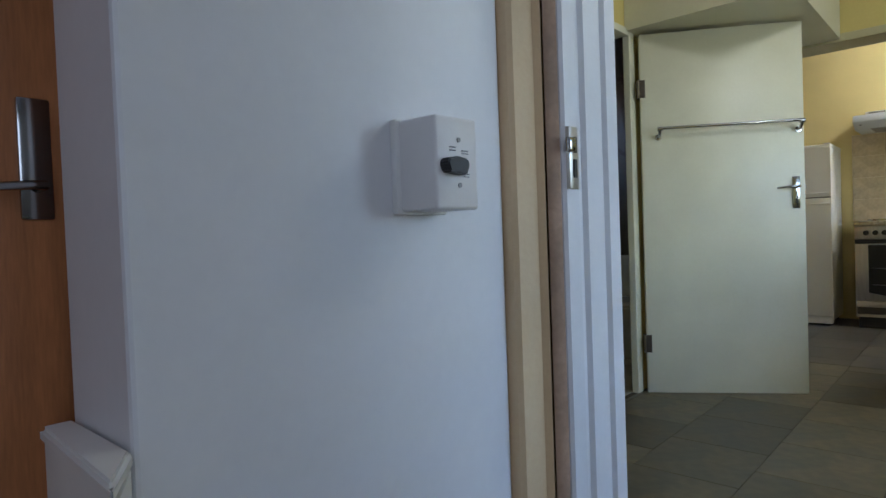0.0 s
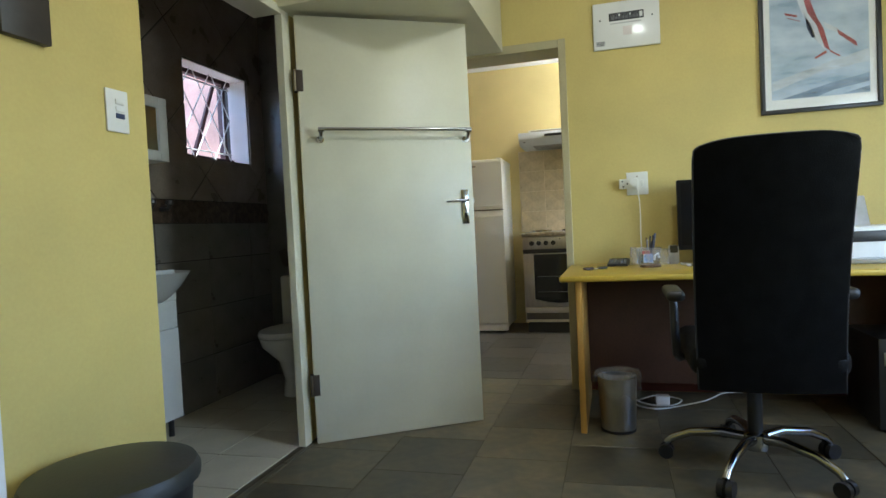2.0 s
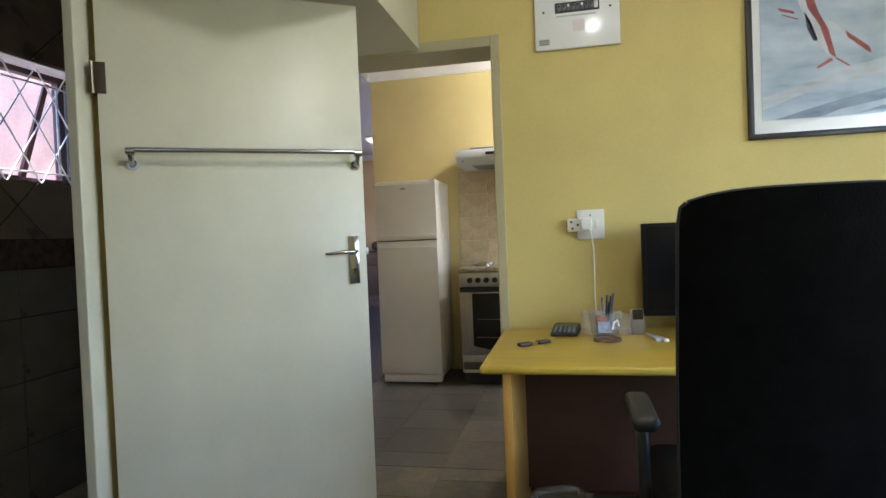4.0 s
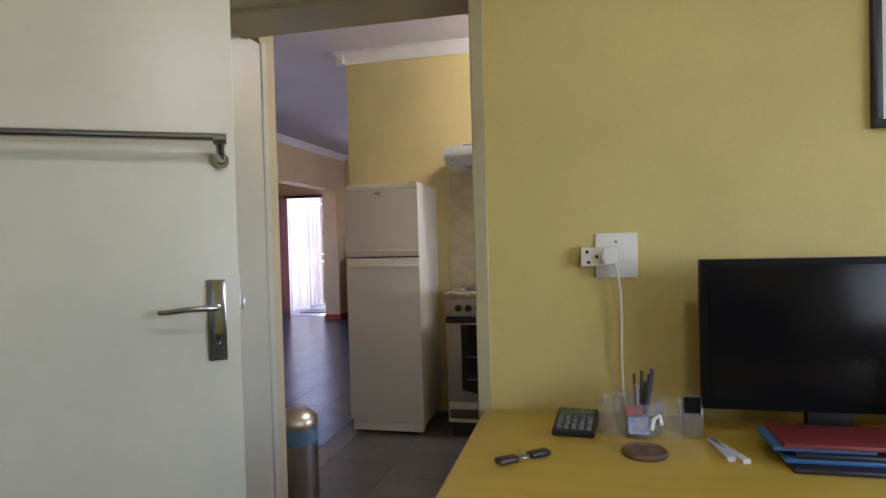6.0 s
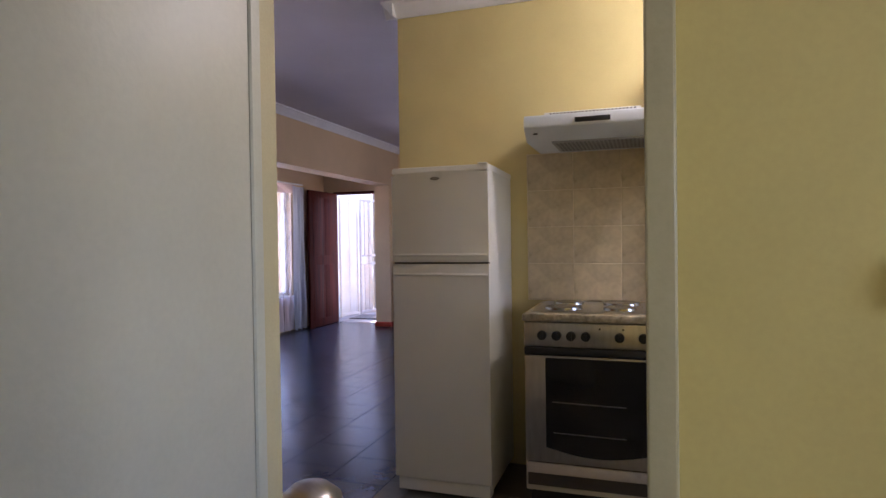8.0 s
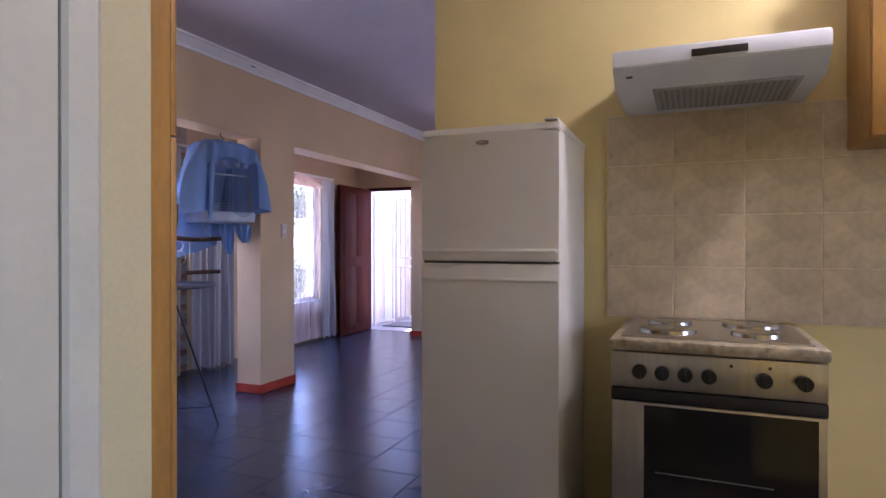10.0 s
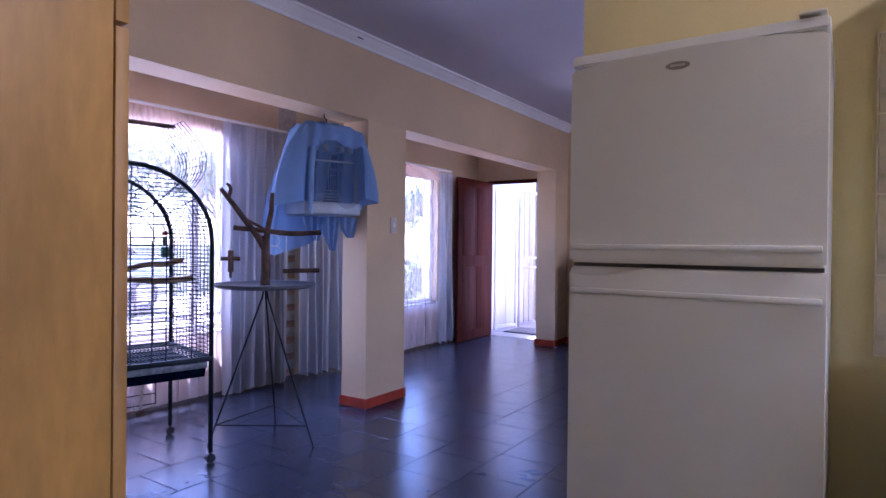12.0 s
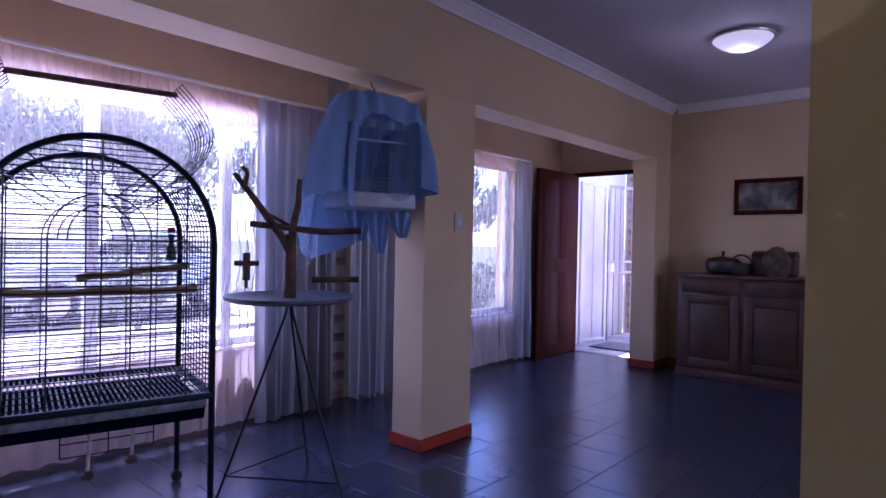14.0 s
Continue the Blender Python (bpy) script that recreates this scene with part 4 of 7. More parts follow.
def office_chair():
    c = thing("office_chair", AT((3.10, -0.03, 0.0)), "black high-back leather swivel chair with chrome base at the desk", "office chair")
    # the back is towards local -x
    bm = B()

    def back(u, v):
        z = 0.375 + 0.875 * v
        w = 0.232 + 0.012 * v
        k = 2 * u - 1
        # rounded upper corners
        if v > 0.9:
            w *= 1 - 0.06 * ((v - 0.9) / 0.1) ** 3
        bow = 0.03 * k * k
        lean = -0.30 - 0.14 * v + 0.03 * math.sin(math.pi * v * 1.2)
        return (lean + bow, w * k, z - 0.02 * (abs(k) ** 4) * (1 if v > 0.98 else 0))
    sheet(bm, 18, 40, back, 0.07)
    bmesh.ops.bevel(bm, geom=[e for e in bm.edges if e.calc_face_angle(0) > 1.2], offset=0.02, segments=3, affect="EDGES")
    backrest = part("backrest", bm, LEATHER, c, "tall black leather backrest", smooth=60)
    bm = B()
    for s in (-1, 1):
        tube(bm, [Vector(back(0.5 + 0.5 * s, v / 30)) + Vector((0.004, s * 0.002, 0)) for v in range(31)], 0.004, 8)
    tube(bm, [Vector(back(u / 12, 1.0)) + Vector((0.004, 0, 0.001)) for u in range(13)], 0.004, 8)
    part("piping", bm, mat("worn_black_seam", (0.03, 0.03, 0.032), 0.3), backrest)
    bm = B()
    box(bm, -0.28, 0.25, -0.26, 0.26, 0.42, 0.53, 0.045, 4)
    part("seat", bm, LEATHER, c, smooth=60)
    bm = B()
    tube(bm, [(0, 0, 0.12), (0, 0, 0.30)], 0.028, 14)
    tube(bm, [(0, 0, 0.28), (0, 0, 0.42)], 0.018, 12)
    box(bm, -0.10, 0.10, -0.09, 0.09, 0.395, 0.425, 0.008)
    part("gas_lift", bm, BLACK, c, "black gas lift column")
    for s in (-1, 1):
        bm = B()
        tube(bm, [(0.06, 0.22 * s, 0.44), (0.0, 0.27 * s, 0.435), (-0.05, 0.285 * s, 0.46), (-0.06, 0.29 * s, 0.55), (-0.05, 0.29 * s, 0.64), (-0.03, 0.29 * s, 0.69)], 0.017, 10)
        arm = part("armrest", bm, mat("dark_chrome_arm", (0.07, 0.07, 0.075), 0.3, 0.7), c, "grey metal arm")
        bm = B()
        box(bm, -0.16, 0.10, 0.29 * s - 0.034, 0.29 * s + 0.034, 0.68, 0.722, 0.018, 3)
        part("arm_pad", bm, mat("grey_arm_pad", (0.022, 0.022, 0.023), 0.5), arm, smooth=60)
    bm = B()
    lathe(bm, [(0.0, 0.075), (0.045, 0.075), (0.05, 0.10), (0.045, 0.135), (0.03, 0.145), (0, 0.145)], 20)
    part("hub", bm, CHROME, c)
    for k in range(5):
        a = radians(80 + 72 * k)
        ca, sa = math.cos(a), math.sin(a)
        bm = B()
        tube(bm, [(0.03 * ca, 0.03 * sa, 0.118), (0.12 * ca, 0.12 * sa, 0.130), (0.24 * ca, 0.24 * sa, 0.115), (0.31 * ca, 0.31 * sa, 0.085), (0.335 * ca, 0.335 * sa, 0.062)], 0.020, 10, r_end=0.014)
        leg = part("base_leg", bm, CHROME, c, "chrome base leg")
        for o in (-0.016, 0.016):
            bm = B()
            cx, cy = 0.335 * ca - sa * o, 0.335 * sa + ca * o
            tube(bm, [(cx + sa * 0.011, cy - ca * 0.011, 0.030), (cx - sa * 0.011, cy + ca * 0.011, 0.030)], 0.030, 16)
            part("caster", bm, BLACK, leg, "black caster wheel")


office_chair()


def monitor():
    m = thing("monitor", AT((3.98, -0.145, 0.75)), "black flat screen monitor, switched off, on the desk", "monitor")
    bm = B()
    box(bm, -0.015, 0.03, -0.29, 0.29, 0.075, 0.45, 0.004)
    part("casing", bm, mat("matt_black_casing", (0.006, 0.006, 0.007), 0.5, spots=0.1, spec=0.12), m)
    bm = B()
    box(bm, -0.018, -0.014, -0.272, 0.272, 0.10, 0.435, 0.001)
    part("screen", bm, mat("black_screen_glass", (0.006, 0.006, 0.007), 0.2, spots=0.05, bump=0, spec=0.2, rough_var=0.02), m, "dark glossy screen")
    bm = B()
    box(bm, 0.0, 0.03, -0.05, 0.05, 0.01, 0.10, 0.004)
    lathe(bm, [(0.12, 0.0), (0.12, 0.008), (0.04, 0.016), (0, 0.018)], 28)
    part("stand", bm, BLACK, m)


monitor()


def waste_bin():
    b = thing("waste_bin", AT((3.475, 0.49, 0.0)) @ Matrix.Diagonal((0.93, 0.93, 1.04, 1)), "small brushed steel waste bin with a clear plastic liner", "waste bin")
    bm = B()
    lathe(bm, [(0.082, 0.0), (0.085, 0.012), (0.098, 0.25), (0.094, 0.25), (0.082, 0.02), (0.0, 0.015)], 30)
    part("body", bm, STEEL, b)
    bm = B()

    def f(u, v):
        a = u * 2 * math.pi
        hang = 0.075 + 0.035 * math.sin(2 * a + 0.6) + 0.018 * math.sin(5 * a)
        crease = 0.006 * math.sin(11 * a + 5 * v) + 0.004 * math.sin(23 * a + 9 * v)
        if v < 0.35:
            t = v / 0.35
            return ((0.060 + 0.030 * t + crease) * math.cos(a), (0.060 + 0.030 * t + crease) * math.sin(a), 0.19 + 0.085 * t)
        t = (v - 0.35) / 0.65
        r = 0.090 + 0.020 * min(1, 3 * t) + crease + 0.008 * t
        return (r * math.cos(a), r * math.sin(a), 0.275 + 0.012 * math.sin(math.pi * min(1, 2 * t)) - hang * t + 0.005 * math.sin(13 * a) * t)
    sheet(bm, 96, 14, f)
    part("liner", bm, LINER, b, "crumpled clear plastic bin liner", smooth=180)
    bm = B()
    lathe(bm, [(0.084, -0.0), (0.088, 0.004), (0.088, 0.012), (0.084, 0.014)], 30)
    part("base_ring", bm, BLACK, b)


waste_bin()


def framed_picture():
    p = thing("framed_print", AT((4.168, -0.60, 1.53)), "black framed print of a red and white aeroplane over snow", "picture")
    # local y to the left of the viewer, z up
    W, H = 0.285, 0.86
    bm = B()
    for a, b, c, d in ((-W, W, 0, 0.022), (-W, W, H - 0.022, H), (-W, -W + 0.022, 0.022, H - 0.022), (W - 0.022, W, 0.022, H - 0.022)):
        box(bm, -0.025, 0, a, b, c, d, 0.003)
    part("picture_frame", bm, BLACK, p, "thin black frame")
    bm = B()
    box(bm, -0.010, -0.004, -W + 0.022, W - 0.022, 0.022, H - 0.022)
    part("mount", bm, WHITE, p, "white paper mount")
    bm = B()
    box(bm, -0.013, -0.010, -W + 0.055, W - 0.055, 0.075, H - 0.075)
    part("print", bm, mat("snowy_sky_print", (0.56, 0.63, 0.70), 0.3, spots=0.12, scale=3, fine=14, bump=0, stretch=(1, 1.2, 3), second=(0.30, 0.40, 0.52)), p, "printed snow and sky")
    red, pale = mat("faded_red_print_ink", (0.36, 0.085, 0.085), 0.35, spots=0.2, scale=20), mat("white_print_ink", (0.64, 0.67, 0.72), 0.3)
    hills = mat("blue_grey_print_ink", (0.21, 0.29, 0.40), 0.3, spots=0.25, scale=9, stretch=(1, 1, 3))
    snow = mat("pale_snow_print_ink", (0.54, 0.59, 0.65), 0.3, spots=0.15, scale=8, stretch=(1, 1, 3))
    for pts, m in (
        ([(0.228, 0.17), (-0.02, 0.245), (-0.228, 0.30), (-0.228, 0.235), (0.0, 0.20), (0.228, 0.12)], snow),
        ([(0.185, 0.077), (-0.023, 0.133), (-0.2285, 0.177), (-0.2285, 0.132), (-0.062, 0.103), (0.008, 0.077)], hills),
        ([(-0.10, 0.077), (-0.2285, 0.109), (-0.2285, 0.077)], hills),
        ([(-0.02, 0.42), (-0.09, 0.375), (-0.094, 0.35), (-0.03, 0.385)], pale),
        ([(0.105, 0.57), (0.077, 0.478), (0.019, 0.336), (-0.031, 0.267), (0.008, 0.403), (0.075, 0.56)], pale),
        ([(0.075, 0.58), (0.050, 0.474), (0.008, 0.403), (-0.027, 0.283), (-0.050, 0.265), (-0.023, 0.384), (0.008, 0.448), (0.050, 0.58)], red),
        ([(0.062, 0.46), (0.054, 0.392), (0.031, 0.34), (0.015, 0.343), (0.038, 0.413)], mat("navy_print_ink", (0.05, 0.07, 0.12), 0.3)),
        ([(0.162, 0.489), (0.154, 0.474), (0.100, 0.457), (0.100, 0.468)], red),
        ([(0.146, 0.461), (0.146, 0.457), (0.089, 0.433), (0.085, 0.436)], red),
        ([(-0.085, 0.371), (-0.0925, 0.344), (-0.162, 0.281), (-0.177, 0.272), (-0.170, 0.299)], red),
        ([(-0.031, 0.267), (0.023, 0.235), (0.019, 0.227), (-0.038, 0.255)], red),
        ([(-0.054, 0.265), (-0.046, 0.262), (-0.0925, 0.228), (-0.100, 0.231)], red),
    ):
        bm = B()
        lift = 0.0 if m in (snow, hills) else 0.045
        depth = -0.0134 if m in (snow, hills) else -0.0142 if m is red else -0.0138
        prism(bm, [(y, z + lift) for y, z in pts], "x", depth, -0.0128)
        part("printed_shape", bm, m, p)
    bm = B()
    box(bm, -0.020, -0.018, -W + 0.022, W - 0.022, 0.022, H - 0.022)
    part("glazing", bm, CLEAR, p).visible_shadow = False


framed_picture()


def breaker_box():
    b = thing("distribution_board", AT((4.17, 0.185, 1.985)), "white wall distribution board with a row of breakers", "distribution board")
    W, H = 0.365, 0.265
    bm = B()
    box(bm, -0.022, 0, 0, W, 0, H, 0.006, 3)
    part("cover", bm, mat("glossy_white_plastic", (0.82, 0.82, 0.80), 0.18, spots=0.02, bump=0), b)
    bm = B()
    box(bm, -0.0235, -0.021, 0.085, 0.275, 0.155, 0.20)
    rail = part("breaker_recess", bm, BLACK, b)
    for i in range(9):
        bm = B()
        box(bm, -0.030, -0.0225, 0.092 + 0.0195 * i, 0.108 + 0.0195 * i, 0.163, 0.192, 0.002)
        sw = part("breaker", bm, mat("grey_breaker", (0.12, 0.12, 0.13), 0.4) if i else WHITE, rail)
        bm = B()
        box(bm, -0.034, -0.029, 0.096 + 0.0195 * i, 0.104 + 0.0195 * i, 0.178, 0.188, 0.001)
        part("toggle", bm, BLACK if i % 3 else WHITE, sw)
    for y, z, w, h, m in ((0.30, 0.02, 0.05, 0.028, mat("sticker_grey", (0.55, 0.55, 0.55), 0.5)), (0.15, 0.07, 0.05, 0.05, mat("sticker_pink", (0.68, 0.62, 0.60), 0.5)), (0.10, 0.138, 0.17, 0.006, mat("label_line_grey", (0.45, 0.45, 0.45), 0.5))):
        bm = B()
        box(bm, -0.0232, -0.0215, y, y + w, z, z + h)
        part("sticker", bm, m, b)
    for i in range(3):
        bm = B()
        box(bm, -0.0238, -0.023, 0.305, 0.345, 0.024 + 0.008 * i, 0.027 + 0.008 * i)
        part("printed_bar", bm, BLACK, b)
    for y in (0.04, 0.325):
        bm = B()
        tube(bm, [(-0.024, y, 0.165), (-0.0215, y, 0.165)], 0.005, 10)
        part("screw", bm, BLACK, b)


breaker_box()


def socket():
    s = thing("wall_socket", AT((4.17, 0.279, 1.143)), "white double wall socket with a plugged-in adapter", "wall socket")
    PL = mat("white_socket_plastic", (0.78, 0.77, 0.70), 0.3, spots=0.02, bump=0)
    bm = B()
    box(bm, -0.010, 0, 0, 0.118, 0, 0.130, 0.003)
    part("plate", bm, PL, s)
    bm = B()
    box(bm, -0.014, -0.009, 0.026, 0.042, 0.048, 0.084, 0.002)
    part("switch", bm, PL, s)
    bm = B()
    tube(bm, [(-0.0115, 0.06, 0.105), (-0.0095, 0.06, 0.105)], 0.004, 8)
    part("screw", bm, mat("brass_screw", (0.3, 0.22, 0.1), 0.4, 0.8), s)
    bm = B()
    box(bm, -0.048, -0.010, 0.055, 0.160, 0.036, 0.092, 0.006)
    ad = part("adapter", bm, PL, s, "white plug adapter")
    bm = B()
    for y, z in ((0.142, 0.078), (0.138, 0.048), (0.115, 0.064)):
        tube(bm, [(-0.0495, y, z), (-0.047, y, z)], 0.005, 10)
    part("socket_hole", bm, BLACK, ad)
    bm = B()
    prism(bm, [(0.062, 0.05), (0.095, 0.042), (0.105, 0.062), (0.098, 0.088), (0.07, 0.09), (0.058, 0.072)], "x", -0.082, -0.047)
    bmesh.ops.bevel(bm, geom=bm.edges[:], offset=0.004, segments=2, affect="EDGES")
    part("plug", bm, PL, ad, "white moulded plug")
    bm = B()
    tube(bm, [(-0.065, 0.068, 0.05), (-0.062, 0.06, 0.02), (-0.05, 0.052, -0.04), (-0.04, 0.05, -0.12), (-0.04, 0.052, -0.22), (-0.03, 0.05, -0.30), (-0.02, 0.045, -0.388)], 0.0035, 8)
    part("cord", bm, PL, s, "white power cord")


socket()

ol = thing("ceiling_light", AT((2.35, 0.05, OFFICE_TOP)), "round glass office ceiling light, switched on", "ceiling light")
bm = B()
lathe(bm, [(0.16, -0.001), (0.165, -0.012), (0.15, -0.022)], 32)
part("rim", bm, STEEL, ol)
bm = B()
lathe(bm, [(0, -0.085), (0.06, -0.08), (0.12, -0.055), (0.15, -0.02)], 32)
part("shade", bm, LAMPGLASS, ol, "glowing frosted glass bowl")

# small things on the desk


def calculator():
    c = thing("calculator", AT((4.0, 0.46, 0.75)) @ pose(0, 0, 0, 0, 0, -6), "black desk calculator with grey keys on the desk", "calculator")
    bm = B()
    prism(bm, [(-0.075, 0.0), (0.075, 0.0), (0.075, 0.034), (0.06, 0.036), (-0.075, 0.012)], "y", -0.055, 0.055)
    bmesh.ops.bevel(bm, geom=bm.edges[:], offset=0.003, segments=2, affect="EDGES")
    part("body", bm, BLACK, c)
    bm = B()
    prism(bm, [(0.03, 0.0295), (0.06, 0.0365), (0.06, 0.038), (0.03, 0.031)], "y", -0.042, 0.042)
    part("display", bm, mat("green_grey_display", (0.10, 0.13, 0.09), 0.2), c)
    for i in range(5):
        for j in range(4):
            bm = B()
            x = 0.012 - 0.021 * j
            z = 0.012 + 0.16 * (x + 0.075)
            box(bm, x - 0.007, x + 0.007, -0.044 + 0.019 * i, -0.031 + 0.019 * i, z - 0.002, z + 0.007, 0.002)
            part("key", bm, mat("grey_key", (0.16, 0.17, 0.19), 0.45), c)


calculator()


def pen_tub():
    t = thing("stationery_tub", AT((3.98, 0.30, 0.75)), "clear plastic tub of pens and stationery on the desk", "stationery tub")
    bm = B()
    lathe(bm, [(0.045, 0.0), (0.055, 0.005), (0.068, 0.095), (0.066, 0.095), (0.053, 0.008), (0, 0.006)], 24)
    part("tub", bm, BAG, t)
    rnd = random.Random(5)
    cols = [(0.03, 0.03, 0.04), (0.3, 0.3, 0.32), (0.05, 0.06, 0.10), (0.16, 0.10, 0.04), (0.08, 0.08, 0.09)]
    for i in range(7):
        a = rnd.uniform(0, 6.28)
        x, y = 0.025 * math.cos(a), 0.025 * math.sin(a)
        bm = B()
        tube(bm, [(x * 0.6, y * 0.6, 0.02), (x * 1.5, y * 1.5, 0.125 + rnd.uniform(0, 0.05))], 0.0045, 8)
        part("pen", bm, mat("pen_colour", cols[i % 5], 0.35), t)
    bm = B()
    box(bm, -0.055, -0.025, -0.02, 0.03, 0.015, 0.06, 0.003)
    part("carton", bm, mat("blue_white_box", (0.12, 0.22, 0.5), 0.4, spots=0.4, scale=40, second=(0.7, 0.7, 0.72)), t, "small blue and white box")
    bm = B()
    box(bm, -0.058, -0.03, -0.005, 0.035, 0.062, 0.08, 0.003)
    part("eraser", bm, mat("pink_rubber", (0.55, 0.14, 0.13), 0.5), t, "pink eraser")
    bm = B()
    tube(bm, [(-0.06, -0.025, 0.03), (-0.062, -0.03, 0.055), (-0.05, -0.045, 0.065), (-0.045, -0.05, 0.04)], 0.006, 8)
    part("clip", bm, WHITE, t)
    for dx, dy, h in ((-0.01, 0.062, 0.10), (0.0, -0.075, 0.085)):
        bm = B()

        def f(u, v):
            a = u * 2 * math.pi
            r = 0.036 * (1 - 0.15 * v) + 0.005 * math.sin(5 * a + 3 * v) + 0.003 * math.sin(13 * a)
            return (dx + r * math.cos(a), dy + r * math.sin(a), h * v)
        sheet(bm, 28, 6, f)
        part("plastic_bag", bm, BAG, t, "crumpled clear plastic bag", smooth=180)


pen_tub()


def tape_holder():
    t = thing("desk_sharpener", AT((4.0, 0.17, 0.75)), "chrome and black desk sharpener on the desk", "sharpener")
    bm = B()
    prism(bm, [(-0.035, 0), (0.035, 0), (0.03, 0.07), (0.01, 0.105), (-0.02, 0.10), (-0.032, 0.06)], "y", -0.026, 0.026)
    bmesh.ops.bevel(bm, geom=bm.edges[:], offset=0.006, segments=2, affect="EDGES")
    part("body", bm, STEEL, t)
    bm = B()
    prism(bm, [(-0.034, 0.062), (-0.030, 0.062), (-0.018, 0.098), (-0.024, 0.101)], "y", -0.02, 0.02)
    part("window", bm, BLACKGLASS, t)


tape_holder()


def desk_clutter():
    bm = B()
    lathe(bm, [(0, 0), (0.052, 0), (0.054, 0.006), (0.05, 0.012), (0.043, 0.012), (0.042, 0.009), (0, 0.009)], 28)
    c = single("coaster", bm, mat("brown_coaster", (0.16, 0.09, 0.045), 0.6, spots=0.3, scale=30), "round brown coaster on the desk", "coaster", m=AT((3.83, 0.30, 0.75)))
    k = thing("key_bunch", AT((3.78, 0.55, 0.75)) @ pose(0, 0, 0, 0, 0, -50), "bunch of keys with dark fobs on the desk", "keys")
    bm = B()
    box(bm, -0.02, 0.035, -0.015, 0.015, 0.0, 0.012, 0.005)
    part("fob", bm, BLACK, k)
    bm = B()
    box(bm, -0.11, -0.055, -0.016, 0.014, 0.0, 0.014, 0.006)
    part("fob", bm, mat("dark_brown_fob", (0.05, 0.025, 0.02), 0.4), k)
    bm = B()
    tube(bm, [(-0.035 + 0.014 * math.cos(a * 0.6), 0.014 * math.sin(a * 0.6), 0.006) for a in range(12)], 0.0015, 6)
    part("ring", bm, STEEL, k)
    for a in (20, 75):
        bm = B()
        ca, sa = math.cos(radians(a)), math.sin(radians(a))
        tube(bm, [(-0.03, 0.0, 0.004), (-0.03 + 0.055 * ca, 0.055 * sa, 0.003)], 0.003, 5)
        part("key", bm, STEEL, k)
    f = thing("file_stack", AT((3.86, -0.10, 0.75)), "untidy stack of blue and dark folders in front of the monitor", "folders")
    rnd = random.Random(2)
    z = 0.0
    for i, col in enumerate(((0.02, 0.02, 0.025), (0.03, 0.12, 0.30), (0.02, 0.02, 0.02), (0.06, 0.20, 0.42), (0.22, 0.03, 0.03))):
        bm = B()
        w, d = 0.10 + rnd.uniform(-0.02, 0.03), 0.075 + rnd.uniform(-0.015, 0.01)
        dx, dy = rnd.uniform(-0.02, 0.02), rnd.uniform(-0.03, 0.03)
        box(bm, dx - d, dx + d, dy - w, dy + w, z, z + 0.011, 0.003)
        part("folder", bm, mat("folder_colour", col, 0.45), f)
        z += 0.0112
    for y, col in ((0.105, (0.6, 0.6, 0.6)), (0.075, (0.65, 0.64, 0.6))):
        bm = B()
        box(bm, -0.08, 0.06, y - 0.008, y + 0.012, 0.0, 0.012, 0.003)
        single("marker_pen", bm, mat("pale_plastic", col, 0.4), "pale plastic marker lying on the desk", "marker", m=AT((3.90, 0.02 + (0.02 if y < 0.1 else 0.0), 0.75)) @ pose(0, 0, 0, 0, 0, 20 if y < 0.1 else 8))


desk_clutter()


def printer():
    p = thing("printer", AT((3.80, -0.62, 0.75)), "white desktop printer on the desk", "printer")
    bm = B()
    box(bm, -0.16, 0.16, -0.20, 0.20, 0.0, 0.17, 0.012, 3)
    part("body", bm, WHITE, p)
    bm = B()
    box(bm, -0.166, -0.155, -0.17, 0.17, 0.10, 0.15, 0.004)
    part("front_panel", bm, BLACK, p)
    bm = B()
    box(bm, -0.20, -0.12, -0.13, 0.13, 0.02, 0.03, 0.003)
    part("tray", bm, mat("grey_tray", (0.45, 0.46, 0.48), 0.4), p)
    bm = B()
    sheet(bm, 6, 4, lambda u, v: (0.10 + 0.07 * v, -0.105 + 0.21 * u, 0.165 + 0.15 * v), 0.002)
    part("paper", bm, mat("white_paper", (0.8, 0.8, 0.8), 0.8), p, "sheet of paper in the feeder")


printer()

# cables under the desk
for nm, pts in (("power_cable", [(3.92, 0.5, 0.05), (3.85, 0.40, 0.012), (3.80, 0.30, 0.008), (3.85, 0.20, 0.008), (3.9, 0.05, 0.03), (3.95, -0.05, 0.06), (4.0, -0.15, 0.05)]),
                ("power_cable", [(4.1, 0.45, 0.2), (4.0, 0.42, 0.03), (3.88, 0.34, 0.01), (3.86, 0.22, 0.012), (3.98, 0.16, 0.01), (4.05, 0.28, 0.01), (3.95, 0.38, 0.01)])):
    bm = B()
    P = [Vector(p) for p in pts]
    out = []
    for a, b, c, d in zip([P[0]] + P, P, P[1:], P[2:] + [P[-1]]):
        for k in range(6):
            t = k / 6
            out.append(0.5 * ((2 * b) + (c - a) * t + (2 * a - 5 * b + 4 * c - d) * t * t + (3 * b - a - 3 * c + d) * t ** 3))
    tube(bm, out + [P[-1]], 0.0042, 7)
    single(nm, bm, mat("white_cable_sheath", (0.6, 0.6, 0.58), 0.45), "white power cable lying under the desk", "cable")
bm = B()
box(bm, -0.03, 0.03, -0.035, 0.035, 0, 0.05, 0.008)
single("power_brick", bm, WHITE, "white power adapter on the floor under the desk", "power adapter", m=AT((3.9, 0.26, 0.004)))
pc = thing("computer_case", AT((3.78, -0.72, 0.0)), "black computer case under the desk", "computer")
bm = B()
box(bm, -0.2, 0.2, -0.09, 0.09, 0.01, 0.42, 0.006)
part("case", bm, BLACK, pc)
bm = B()
